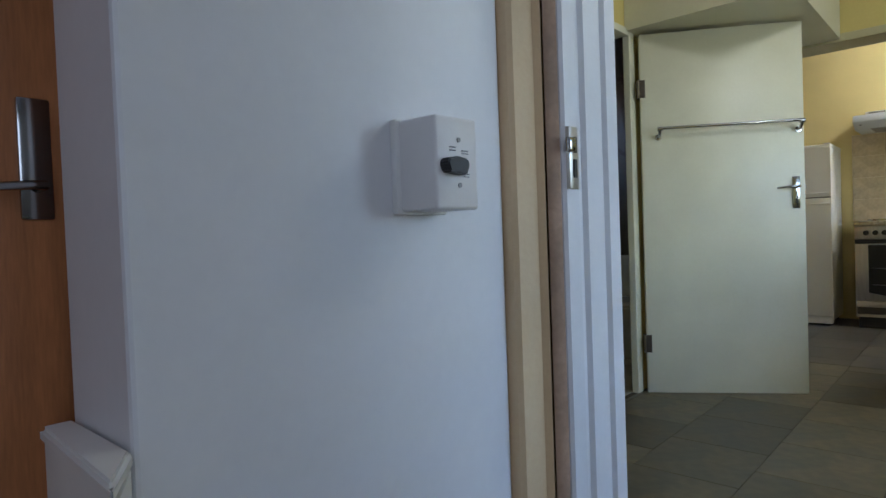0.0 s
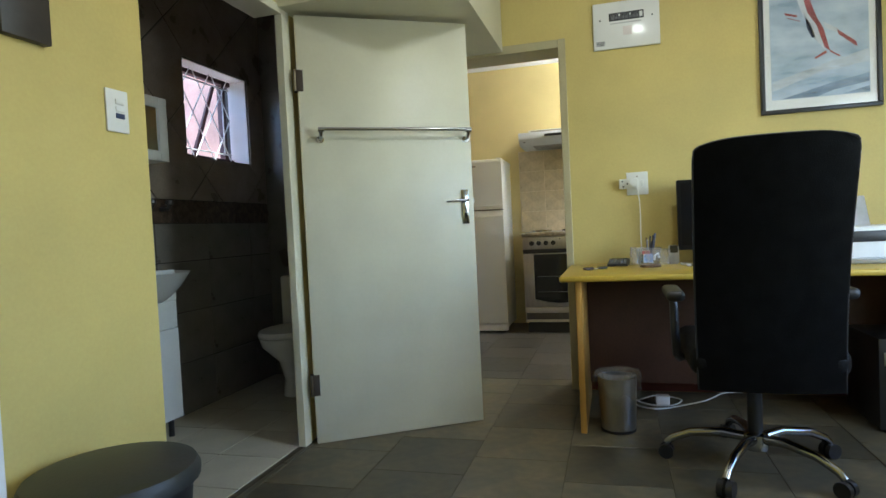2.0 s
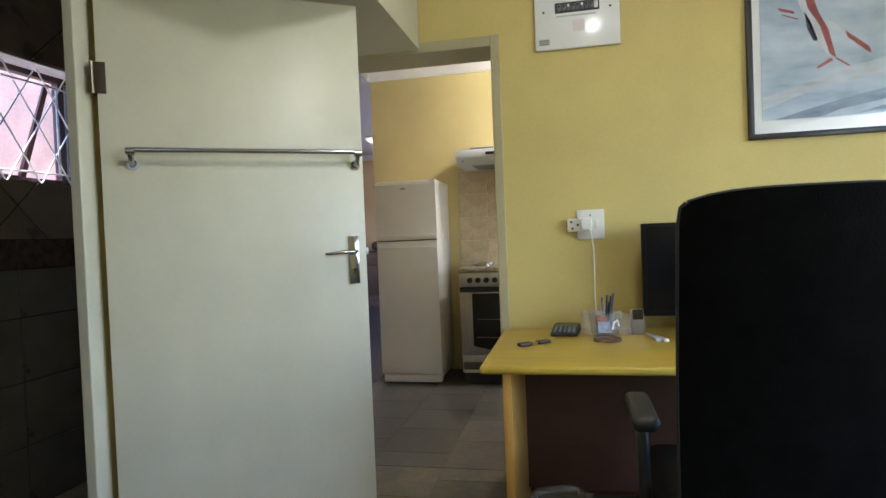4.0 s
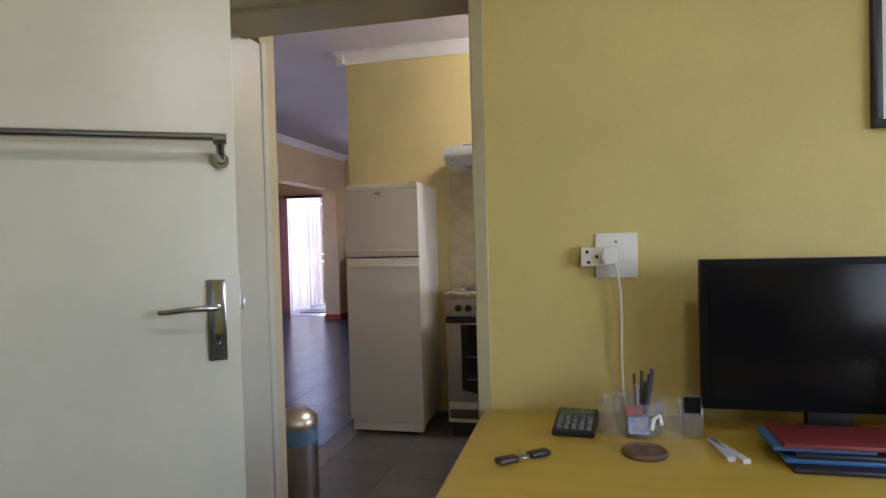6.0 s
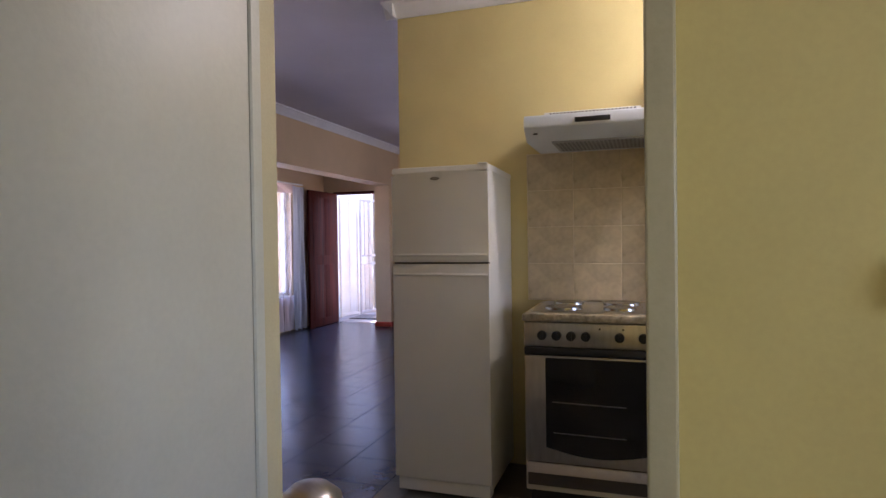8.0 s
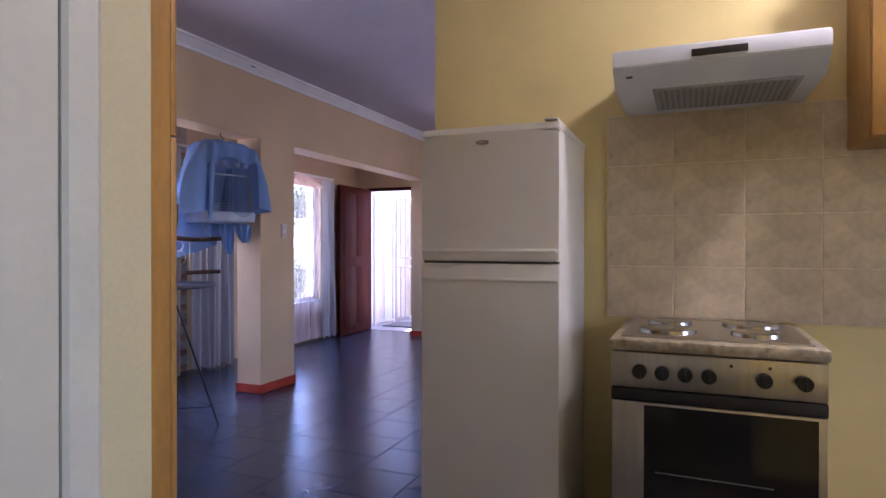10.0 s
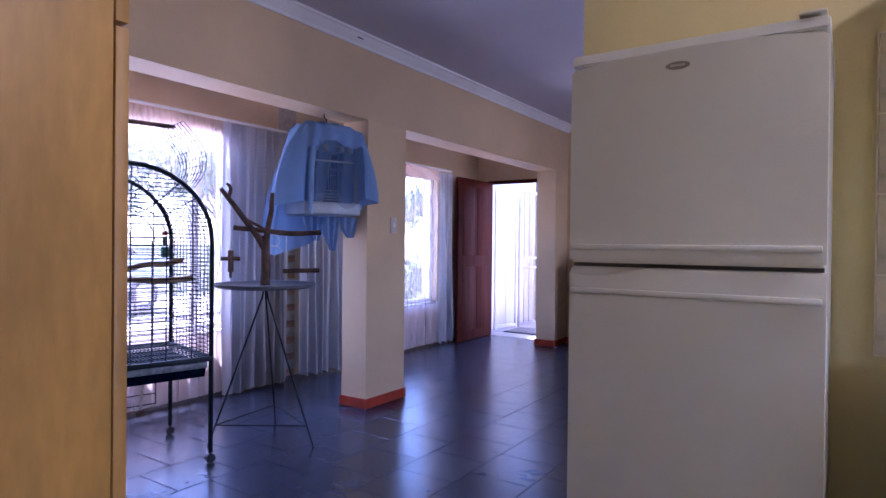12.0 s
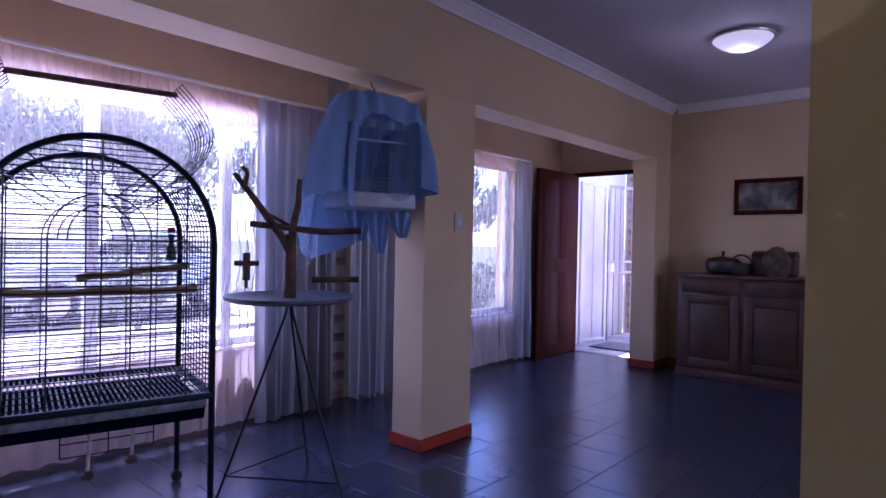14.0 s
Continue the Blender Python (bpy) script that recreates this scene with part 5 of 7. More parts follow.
box(bm, -0.206, -0.198, -0.07, 0.07, 0.30, 0.36, 0.003)
part("drive_bay", bm, STEEL, pc)

# thermostat box on the white wall, light switch, dark bin and a dark hanging on the yellow wall


def wall_control():
    c = thing("wall_control_box", AT((0.36, 1.056, 0.988)), "white wall control box with a black rotary knob", "control box")
    bm = B()
    box(bm, 0.0, 0.089, -0.081, 0.0, 0, 0.129, 0.005, 3)
    part("casing", bm, mat("white_box_plastic", (0.78, 0.76, 0.75), 0.38, spots=0.03), c)
    bm = B()
    box(bm, -0.008, 0.097, -0.012, 0.0, -0.004, 0.131, 0.003)
    part("back_plate", bm, WHITE, c)
    bm = B()
    prism(bm, [(0.006, 0.062), (0.011, 0.050), (0.046, 0.047), (0.052, 0.060), (0.049, 0.069), (0.028, 0.072), (0.010, 0.069)], "y", -0.098, -0.080)
    bmesh.ops.bevel(bm, geom=bm.edges[:], offset=0.002, segments=2, affect="EDGES")
    part("knob", bm, BLACK, c, "black rotary knob")
    for x0, x1, z0, z1 in ((0.028, 0.040, 0.081, 0.0825), (0.028, 0.040, 0.0855, 0.087), (0.053, 0.067, 0.078, 0.079), (0.053, 0.067, 0.082, 0.083), (0.056, 0.068, 0.049, 0.0505), (0.056, 0.068, 0.0455, 0.0465)):
        bm = B()
        box(bm, x0, x1, -0.0822, -0.0805, z0, z1)
        part("printed_bar", bm, mat("grey_print", (0.15, 0.15, 0.17), 0.5), c)
    for z in (0.034, 0.097):
        bm = B()
        tube(bm, [(0.047, -0.0828, z), (0.047, -0.0805, z)], 0.0035, 10)
        part("screw", bm, mat("dull_screw", (0.30, 0.30, 0.31), 0.5, 0.3), c)


wall_control()
sw = thing("light_switch", AT((1.985, 1.93, 1.345)), "white light switch plate on the yellow wall", "light switch")
bm = B()
box(bm, 0, 0.085, -0.008, 0, 0, 0.13, 0.003)
part("plate", bm, WHITE, sw)
for z, m in ((0.085, WHITE), (0.062, WHITE), (0.042, mat("dark_blue_rocker", (0.03, 0.05, 0.12), 0.3))):
    bm = B()
    box(bm, 0.033, 0.066, -0.012, -0.007, z, z + 0.016, 0.002)
    part("rocker", bm, m, sw)
bm = B()
box(bm, 1.66, 1.80, 1.905, 1.93, 1.54, 1.95, 0.004)
single("wall_frame", bm, mat("dark_brown_frame", (0.03, 0.022, 0.018), 0.45), "dark framed panel hanging on the yellow wall", "picture")
bb = thing("laundry_bin", AT((1.70, 1.70, 0.0)), "large black plastic bin against the yellow wall", "bin")
bm = B()
lathe(bm, [(0.14, 0), (0.15, 0.01), (0.185, 0.40), (0.195, 0.405), (0.197, 0.42)], 32)
part("body", bm, BLACK, bb)
bm = B()
lathe(bm, [(0.203, 0.405), (0.205, 0.425), (0.195, 0.445), (0.13, 0.462), (0, 0.468)], 32)
part("lid", bm, mat("dull_black_lid", (0.03, 0.032, 0.03), 0.5), bb)
# orange door and low white unit beside the white wall
od = thing("door_3", AT((0.02, 1.30, 0.0)), "orange varnished wooden door standing in the passage", "door", kind="structure")
bm = B()
box(bm, -0.60, 0.045, 0.0, 0.042, 0.01, 2.03, 0.004)
part("leaf", bm, ORANGEWOOD, od)
bm = B()
box(bm, -0.058, -0.022, -0.006, 0.001, 0.99, 1.14, 0.003)
plate = part("lock_plate", bm, CHROME, od, "chrome lock plate")
bm = B()
tube(bm, [(-0.04, -0.005, 1.03), (-0.04, -0.034, 1.03), (-0.055, -0.04, 1.03), (-0.12, -0.036, 1.025)], 0.007, 10, r_end=0.005)
part("lever_handle", bm, CHROME, plate)
bm = B()
lw = thing("low_cabinet", AT((0, 0, 0)), "low white cabinet at the end of the white wall", "cabinet")
prism(bm, [(-0.055, 0.975), (-0.016, 1.050), (-0.016, 1.22), (-0.045, 1.22)], "z", 0.0, 0.735)
part("body", bm, WHITE, lw)
bm = B()
prism(bm, [(-0.062, 0.965), (-0.014, 1.048), (-0.014, 1.22), (-0.05, 1.22)], "z", 0.737, 0.755)
bmesh.ops.bevel(bm, geom=bm.edges[:], offset=0.005, segments=2, affect="EDGES")
part("top", bm, WHITE, lw)

# ---------------------------------------------------------------- bathroom


def vanity():
    v = thing("vanity_unit", AT((2.66, 2.885, 0.0)), "white vanity cabinet with ceramic basin and two doors", "vanity")
    bm = B()
    box(bm, 0.02, 0.455, -0.205, 0.0, 0.10, 0.70, 0.003)
    part("body", bm, BATHWHITE, v)
    for x in (0.022, 0.240):
        bm = B()
        box(bm, x, x + 0.213, -0.223, -0.207, 0.10, 0.56, 0.003)
        d = part("door", bm, BATHWHITE, v)
        bm = B()
        hx = x + (0.19 if x < 0.1 else 0.025)
        tube(bm, [(hx, -0.223, 0.40), (hx, -0.24, 0.40), (hx, -0.246, 0.44), (hx, -0.24, 0.48), (hx, -0.223, 0.48)], 0.007)
        part("handle", bm, STEEL, d, "steel bow handle")
    bm = B()
    box(bm, 0.022, 0.453, -0.220, -0.206, 0.565, 0.70, 0.003)
    part("front_panel", bm, BATHWHITE, v)
    bm = B()

    def basin(u, t):
        a = math.pi * u
        r = 0.235 * (1 - (1 - t) ** 2.2 * 0.45)
        return (0.238 + r * math.cos(a) * 1.02, -0.20 - (0.20 * t + 0.02) * math.sin(a), 0.70 + 0.155 * t ** 1.3)
    sheet(bm, 24, 8, basin, 0.012)
    box(bm, 0.0, 0.476, -0.21, -0.001, 0.695, 0.862, 0.012, 3)
    bowl = part("basin", bm, CERAMIC, v, "white ceramic basin", smooth=60)
    bm = B()
    tube(bm, [(0.238, -0.06, 0.86), (0.238, -0.06, 0.94), (0.238, -0.08, 0.955), (0.238, -0.15, 0.94), (0.238, -0.155, 0.925)], 0.011)
    tube(bm, [(0.238, -0.06, 0.95), (0.238, -0.05, 0.975), (0.238, -0.13, 0.995)], 0.006)
    part("tap", bm, CHROME, bowl, "chrome mixer tap")
    for x in (0.06, 0.42):
        bm = B()
        tube(bm, [(x, -0.17, 0), (x, -0.17, 0.10)], 0.014)
        part("foot", bm, BLACK, v)


vanity()
mc = thing("mirror_cabinet", AT((2.80, 2.885, 1.43)), "white bathroom cabinet with a mirror door", "mirror cabinet")
bm = B()
box(bm, 0.0, 0.44, -0.115, 0, 0, 0.335, 0.004)
part("body", bm, BATHWHITE, mc)
bm = B()
box(bm, 0.0, 0.062, -0.13, -0.116, 0, 0.335, 0.003)
box(bm, 0.378, 0.44, -0.13, -0.116, 0, 0.335, 0.003)
box(bm, 0.062, 0.378, -0.13, -0.116, 0, 0.055, 0.003)
box(bm, 0.062, 0.378, -0.13, -0.116, 0.28, 0.335, 0.003)
md = part("door", bm, BATHWHITE, mc)
bm = B()
box(bm, 0.06, 0.38, -0.121, -0.116, 0.053, 0.282)
part("mirror", bm, MIRROR, md, "mirror glass")


def toilet():
    t = thing("toilet", AT((3.90, 2.46, 0.0)), "white ceramic toilet with closed lid", "toilet")
    bm = B()
    n = 24
    rings = []
    for z, rx, ry, ox in ((0.0, 0.16, 0.10, 0.08), (0.10, 0.14, 0.09, 0.08), (0.22, 0.16, 0.11, 0.06), (0.33, 0.24, 0.17, 0.0), (0.385, 0.26, 0.18, 0.0), (0.39, 0.25, 0.17, 0.0)):
        rings.append([bm.verts.new((ox + rx * math.cos(6.2832 * k / n), ry * math.sin(6.2832 * k / n), z)) for k in range(n)])
    for a, b in zip(rings, rings[1:]):
        for k in range(n):
            bm.faces.new((a[k], a[(k + 1) % n], b[(k + 1) % n], b[k]))
    bm.faces.new(rings[0][::-1])
    bm.faces.new(rings[-1])
    part("bowl", bm, CERAMIC, t, smooth=60)
    bm = B()
    lathe(bm, [(0.262, 0.392), (0.268, 0.405), (0.255, 0.425), (0.0, 0.432)], 28, (0, 0), 1.0, 0.7)
    part("lid", bm, CERAMIC, t)
    bm = B()
    box(bm, 0.19, 0.36, -0.19, 0.19, 0.39, 0.74, 0.02, 3)
    part("cistern", bm, CERAMIC, t)


toilet()
tr = thing("bath_taps", AT((3.17, 2.885, 1.185)), "pair of dark taps on the border tiles", "taps")
for x in (0.0, 0.13):
    bm = B()
    tube(bm, [(x, 0, 0), (x, -0.05, 0.0), (x, -0.06, 0.02)], 0.012)
    lathe(bm, [(0.006, 0.02), (0.022, 0.025), (0.022, 0.045), (0, 0.05)], 12, (x, -0.06))
    part("tap", bm, mat("dull_tap_metal", (0.10, 0.10, 0.10), 0.35, 0.8), tr)
bw = thing("window_3", AT((3.885, 3.04, 1.515)), "small bathroom window with a brown steel frame tilted open", "window", kind="structure")
STEELFRAME = mat("dark_red_brown_steel", (0.06, 0.022, 0.018), 0.5)
bm = B()
for a, b, c, d in ((-0.32, 0.32, 0.0, 0.035), (-0.32, 0.32, 0.545, 0.58), (-0.32, -0.285, 0.035, 0.545), (0.22, 0.255, 0.035, 0.545)):
    box(bm, a, b, -0.02, 0.02, c, d)
part("window_frame", bm, STEELFRAME, bw)
bm = B()
box(bm, 0.316, 0.323, -0.138, 0.0, 0.002, 0.578)
box(bm, -0.322, 0.315, -0.138, -0.021, 0.572, 0.578)
part("reveal", bm, WHITE, bw, "white reveal lit by daylight")
sash = part("sash", prism(B(), [(0.03, 0.54), (0.045, 0.53), (0.24, 0.05), (0.215, 0.05)], "x", -0.28, -0.25), STEELFRAME, bw, "sash swung outwards")
bm = B()
prism(bm, [(0.03, 0.54), (0.045, 0.53), (0.24, 0.05), (0.215, 0.05)], "x", 0.19, 0.22)
part("sash_side", bm, STEELFRAME, bw)
bm = B()
box(bm, -0.28, 0.22, 0.215, 0.24, 0.045, 0.075)
part("sash_rail", bm, STEELFRAME, bw)
bars = thing("window_lattice", AT((3.885, 2.99, 1.515)), "white diamond lattice burglar bars in the bathroom window", "burglar bars")
for s in (1, -1):
    for k in range(-3, 6):
        x0, z0 = -0.32 + 0.19 * k, 0.0
        x1, z1 = x0 + 0.38, 0.58
        pts = [(x0, z0), (x1, z1)]
        t0 = max(0.0, (-0.32 - x0) / (x1 - x0))
        t1 = min(1.0, (0.25 - x0) / (x1 - x0))
        if t1 - t0 < 0.08:
            continue
        a = (s * (x0 + t0 * (x1 - x0) + 0.035) - 0.035, 0.003 * s, z0 + t0 * 0.58)
        b = (s * (x0 + t1 * (x1 - x0) + 0.035) - 0.035, 0.003 * s, z0 + t1 * 0.58)
        bm = B()
        tube(bm, [a, b], 0.004, 6)
        part("bar", bm, WHITE, bars)
for p, q in (((-0.30, 0.06), (0.24, 0.06)), ((-0.30, 0.50), (0.24, 0.50)), ((-0.27, 0.06), (-0.27, 0.50)), ((0.17, 0.06), (0.17, 0.50))):
    bm = B()
    tube(bm, [(p[0], -0.006, p[1]), (q[0], -0.006, q[1])], 0.005, 6)
    part("border_bar", bm, WHITE, bars)

# ---------------------------------------------------------------- living room


def parrot_cage():
    c = thing("parrot_cage", AT((6.46, 4.695, 0.0)) @ pose(0, 0, 0, 0, 0, -13.6), "large dark green arched parrot cage on castors", "bird cage")
    a, d = 0.405, 0.32
    Z0, ZS, ZT = 0.575, 1.20, 1.585

    def arch(y, r=0.0, n=20):
        return [(-(a - r), y, 0.06), (-(a - r), y, ZS)] + [(-(a - r) * math.cos(math.pi * k / n), y, ZS + (ZT - ZS - r) * math.sin(math.pi * k / n)) for k in range(1, n)] + [((a - r), y, ZS), ((a - r), y, 0.06)]
    for y in (-d, d):
        bm = B()
        tube(bm, arch(y), 0.013, 8)
        part("arched_frame", bm, CAGEIRON, c)
    for x in (-a, a):
        for y in (-d, d):
            bm = B()
            tube(bm, [(x, y - 0.010, 0.026), (x, y + 0.010, 0.026)], 0.026, 14)
            tube(bm, [(x, y, 0.03), (x, y, 0.075)], 0.009, 8)
            part("castor", bm, BLACK, c, "black castor")
    bm = B()
    for (x0, x1, y0, y1) in ((-a, a, -d - 0.012, -d + 0.012), (-a, a, d - 0.012, d + 0.012), (-a - 0.012, -a + 0.012, -d, d), (a - 0.012, a + 0.012, -d, d)):
        box(bm, x0, x1, y0, y1, Z0 - 0.02, Z0 + 0.006, 0.003)
    part("base_frame", bm, CAGEIRON, c)
    bm = B()
    for i in range(41):
        x = -a + 2 * a * i / 40
        tube(bm, [(x, -d, Z0), (x, d, Z0)], 0.004, 4, False)
    for i in range(5):
        y = -d + 2 * d * (i + 0.5) / 5
        tube(bm, [(-a, y, Z0 - 0.003), (a, y, Z0 - 0.003)], 0.0025, 4, False)
    tagged(part("floor_grille", bm, CAGEIRON, c), kind="stuff")
    bm = B()
    prism(bm, [(-d + 0.01, 0.535), (d - 0.01, 0.535), (d - 0.04, 0.465), (-d + 0.04, 0.465)], "x", -a + 0.02, a - 0.02)
    tray = part("tray", bm, mat("dull_navy_tray", (0.003, 0.006, 0.018), 0.85, spots=0.3, scale=25, spec=0.0), c, "dark pull-out seed tray")
    bm = B()
    box(bm, -a + 0.02, a - 0.02, -d - 0.004, -d + 0.012, 0.52, 0.552, 0.003)
    part("tray_lip", bm, mat("worn_grey_tray_edge", (0.16, 0.18, 0.20), 0.5, spots=0.3, scale=30), tray, "worn grey tray edge")
    # horizontal wires of front and back, cut to the arch
    for y, nm in ((-d, "front_wires"), (d, "back_wires")):
        bm = B()
        z = Z0 + 0.02
        while z < ZT - 0.02:
            w = a if z <= ZS else a * math.sqrt(max(0, 1 - ((z - ZS) / (ZT - ZS)) ** 2))
            if not (y < 0 and 0.66 < z < 1.36):
                tube(bm, [(-w, y, z), (w, y, z)], 0.0024, 4, False)
            else:
                o = 0.17 if z < 1.2 else 0.17 * math.sqrt(max(0, 1 - ((z - 1.2) / 0.17) ** 2))
                tube(bm, [(-w, y, z), (-o, y, z)], 0.0024, 4, False)
                tube(bm, [(o, y, z), (w, y, z)], 0.0024, 4, False)
                if o > 0.01:
                    tube(bm, [(-o, y - 0.004, z), (o, y - 0.004, z)], 0.0024, 4, False)
            z += 0.0215
        tagged(part(nm, bm, CAGEIRON, c), kind="stuff")
        bm = B()
        for x in (-0.30, -0.17, 0.0, 0.10, 0.17, 0.30):
            top = ZS + (ZT - ZS) * math.sqrt(1 - (x / a) ** 2)
            if abs(x) == 0.17 or x == 0.10:
                top = 1.2
            if y > 0 and x == 0.10:
                continue
            tube(bm, [(x, y - 0.003, Z0), (x, y - 0.003, top)], 0.0034, 5, False)
        tagged(part("upright_wires", bm, CAGEIRON, c), kind="stuff")
        # arched hatch, scroll rings and rays of the gable
        bm = B()
        tube(bm, [(-0.17 * math.cos(math.pi * k / 16), y - 0.005, 1.2 + 0.17 * math.sin(math.pi * k / 16)) for k in range(17)], 0.003, 5)
        tube(bm, [(-0.11 * math.cos(math.pi * k / 16), y - 0.005, 1.2 + 0.13 * math.sin(math.pi * k / 16)) for k in range(17)], 0.003, 5)
        tube(bm, [(0.035 * math.cos(0.3927 * k), y - 0.005, 1.48 + 0.035 * math.sin(0.3927 * k)) for k in range(17)], 0.003, 5)
        for s in (-1, 1):
            for (xa, za, xb, zb) in ((0.10, 1.38, 0.24, 1.51), (0.15, 1.33, 0.32, 1.43)):
                tube(bm, [(s * xa, y - 0.005, za), (s * xb, y - 0.005, zb)], 0.003, 5)
        tube(bm, [(0, y - 0.005, 1.36), (0, y - 0.005, 1.445)], 0.003, 5)
        tube(bm, [(0, y - 0.005, 1.515), (0, y - 0.005, ZT)], 0.003, 5)
        part("scrollwork", bm, CAGEIRON, c)
    for s in (-1, 1):
        bm = B()
        z = Z0 + 0.02
        while z < ZS + 0.20:
            x = a if z <= ZS else a * math.sqrt(1 - ((z - ZS) / (ZT - ZS)) ** 2)
            tube(bm, [(s * x, -d, z), (s * x, d, z)], 0.0024, 4, False)
            z += 0.0215
        for i in range(1, 12):
            y = -d + 2 * d * i / 12
            pts = [(s * a, y, Z0), (s * a, y, ZS)] + [(s * a * math.cos(0.16 * k), y, ZS + (ZT - ZS) * math.sin(0.16 * k)) for k in range(1, 5)]
            tube(bm, pts, 0.0024, 4, False)
        tagged(part("side_wires", bm, CAGEIRON, c), kind="stuff")
        # roof half swung up
        bm = B()

        def flap(u, v):
            skew = 0.11 * (u - 0.5) * (1 - 0.8 * v) if s < 0 else 0.0
            return (skew + s * (0.335 + 0.115 * math.sin(math.pi * v) - 0.03 * v), -0.16 + 0.42 * u, 1.46 + 0.40 * v)
        for i in range(9):
            tube(bm, [flap(i / 8, k / 10) for k in range(11)], 0.0023, 4, False)
        for k in range(10):
            tube(bm, [flap(0, k / 9), flap(1, k / 9)], 0.0024, 4, False)
        tagged(part("roof_flap", bm, CAGEIRON, c, "wire roof half swung open"), kind="stuff")
    bm = B()
    tube(bm, [(-0.31, 0.05, 1.86), (0.33, 0.06, 1.86)], 0.013, 8)
    part("roof_perch", bm, BARK, c, "dark wooden perch across the open roof")
    for y, z0, z1, xa, xb in ((-0.05, 0.985, 0.985, -a, a), (0.12, 1.03, 1.085, -0.05, a)):
        bm = B()
        tube(bm, [(xa + (xb - xa) * k / 8, y + 0.006 * math.sin(k * 2), z0 + (z1 - z0) * k / 8 + 0.005 * math.sin(k * 1.7)) for k in range(9)], 0.016, 8)
        part("perch", bm, DOWEL, c, "weathered wooden perch")
    # feeding cup on one side, coloured toys on a rear post, hanging ropes
    bm = B()
    box(bm, -a + 0.01, -a + 0.10, -d + 0.04, -d + 0.14, 1.06, 1.19, 0.006)
    part("feeding_cup", bm, mat("brown_plastic_cup", (0.10, 0.055, 0.02), 0.3), c, "brown plastic feeding cup")
    for z0, z1, r, col in ((1.235, 1.26, 0.018, (0.5, 0.08, 0.05)), (1.17, 1.23, 0.014, (0.03, 0.10, 0.06)), (1.10, 1.165, 0.024, (0.02, 0.16, 0.13))):
        bm = B()
        tube(bm, [(0.36, d - 0.02, z0), (0.36, d - 0.02, z1)], r, 10)
        part("toy_bead", bm, mat("toy_colour", col, 0.35), c)
    for x, zb in ((0.0, 0.19), (0.17, 0.23)):
        bm = B()
        tube(bm, [(x, 0.1, 0.47), (x + 0.006, 0.1, (0.47 + zb) / 2), (x, 0.1, zb)], 0.008, 6)
        tube(bm, [(x + 0.03, 0.1, 0.47), (x + 0.012, 0.1, 0.38), (x, 0.1, zb)], 0.006, 6)
        rope = part("rope_toy", bm, mat("pale_rope", (0.62, 0.56, 0.52), 0.9, spots=0.2, scale=60), c, "pale rope toy hanging under the tray")
        bm = B()
        lathe(bm, [(0, zb - 0.03), (0.022, zb - 0.025), (0.028, zb - 0.008), (0.01, zb + 0.01), (0, zb + 0.012)], 10, (x, 0.1))
        part("knot", bm, BARK, rope)
    bm = B()
    for z in (0.25, 0.31, 0.37, 0.43):
        tube(bm, [(-0.10, 0.16, z), (0.27, 0.16, z)], 0.003, 4)
    for x in (-0.10, 0.085, 0.27):
        tube(bm, [(x, 0.16, 0.25), (x, 0.16, 0.48)], 0.003, 4)
    part("hanging_ladder", bm, CAGEIRON, c, "wire hatch hanging below the tray")


parrot_cage()


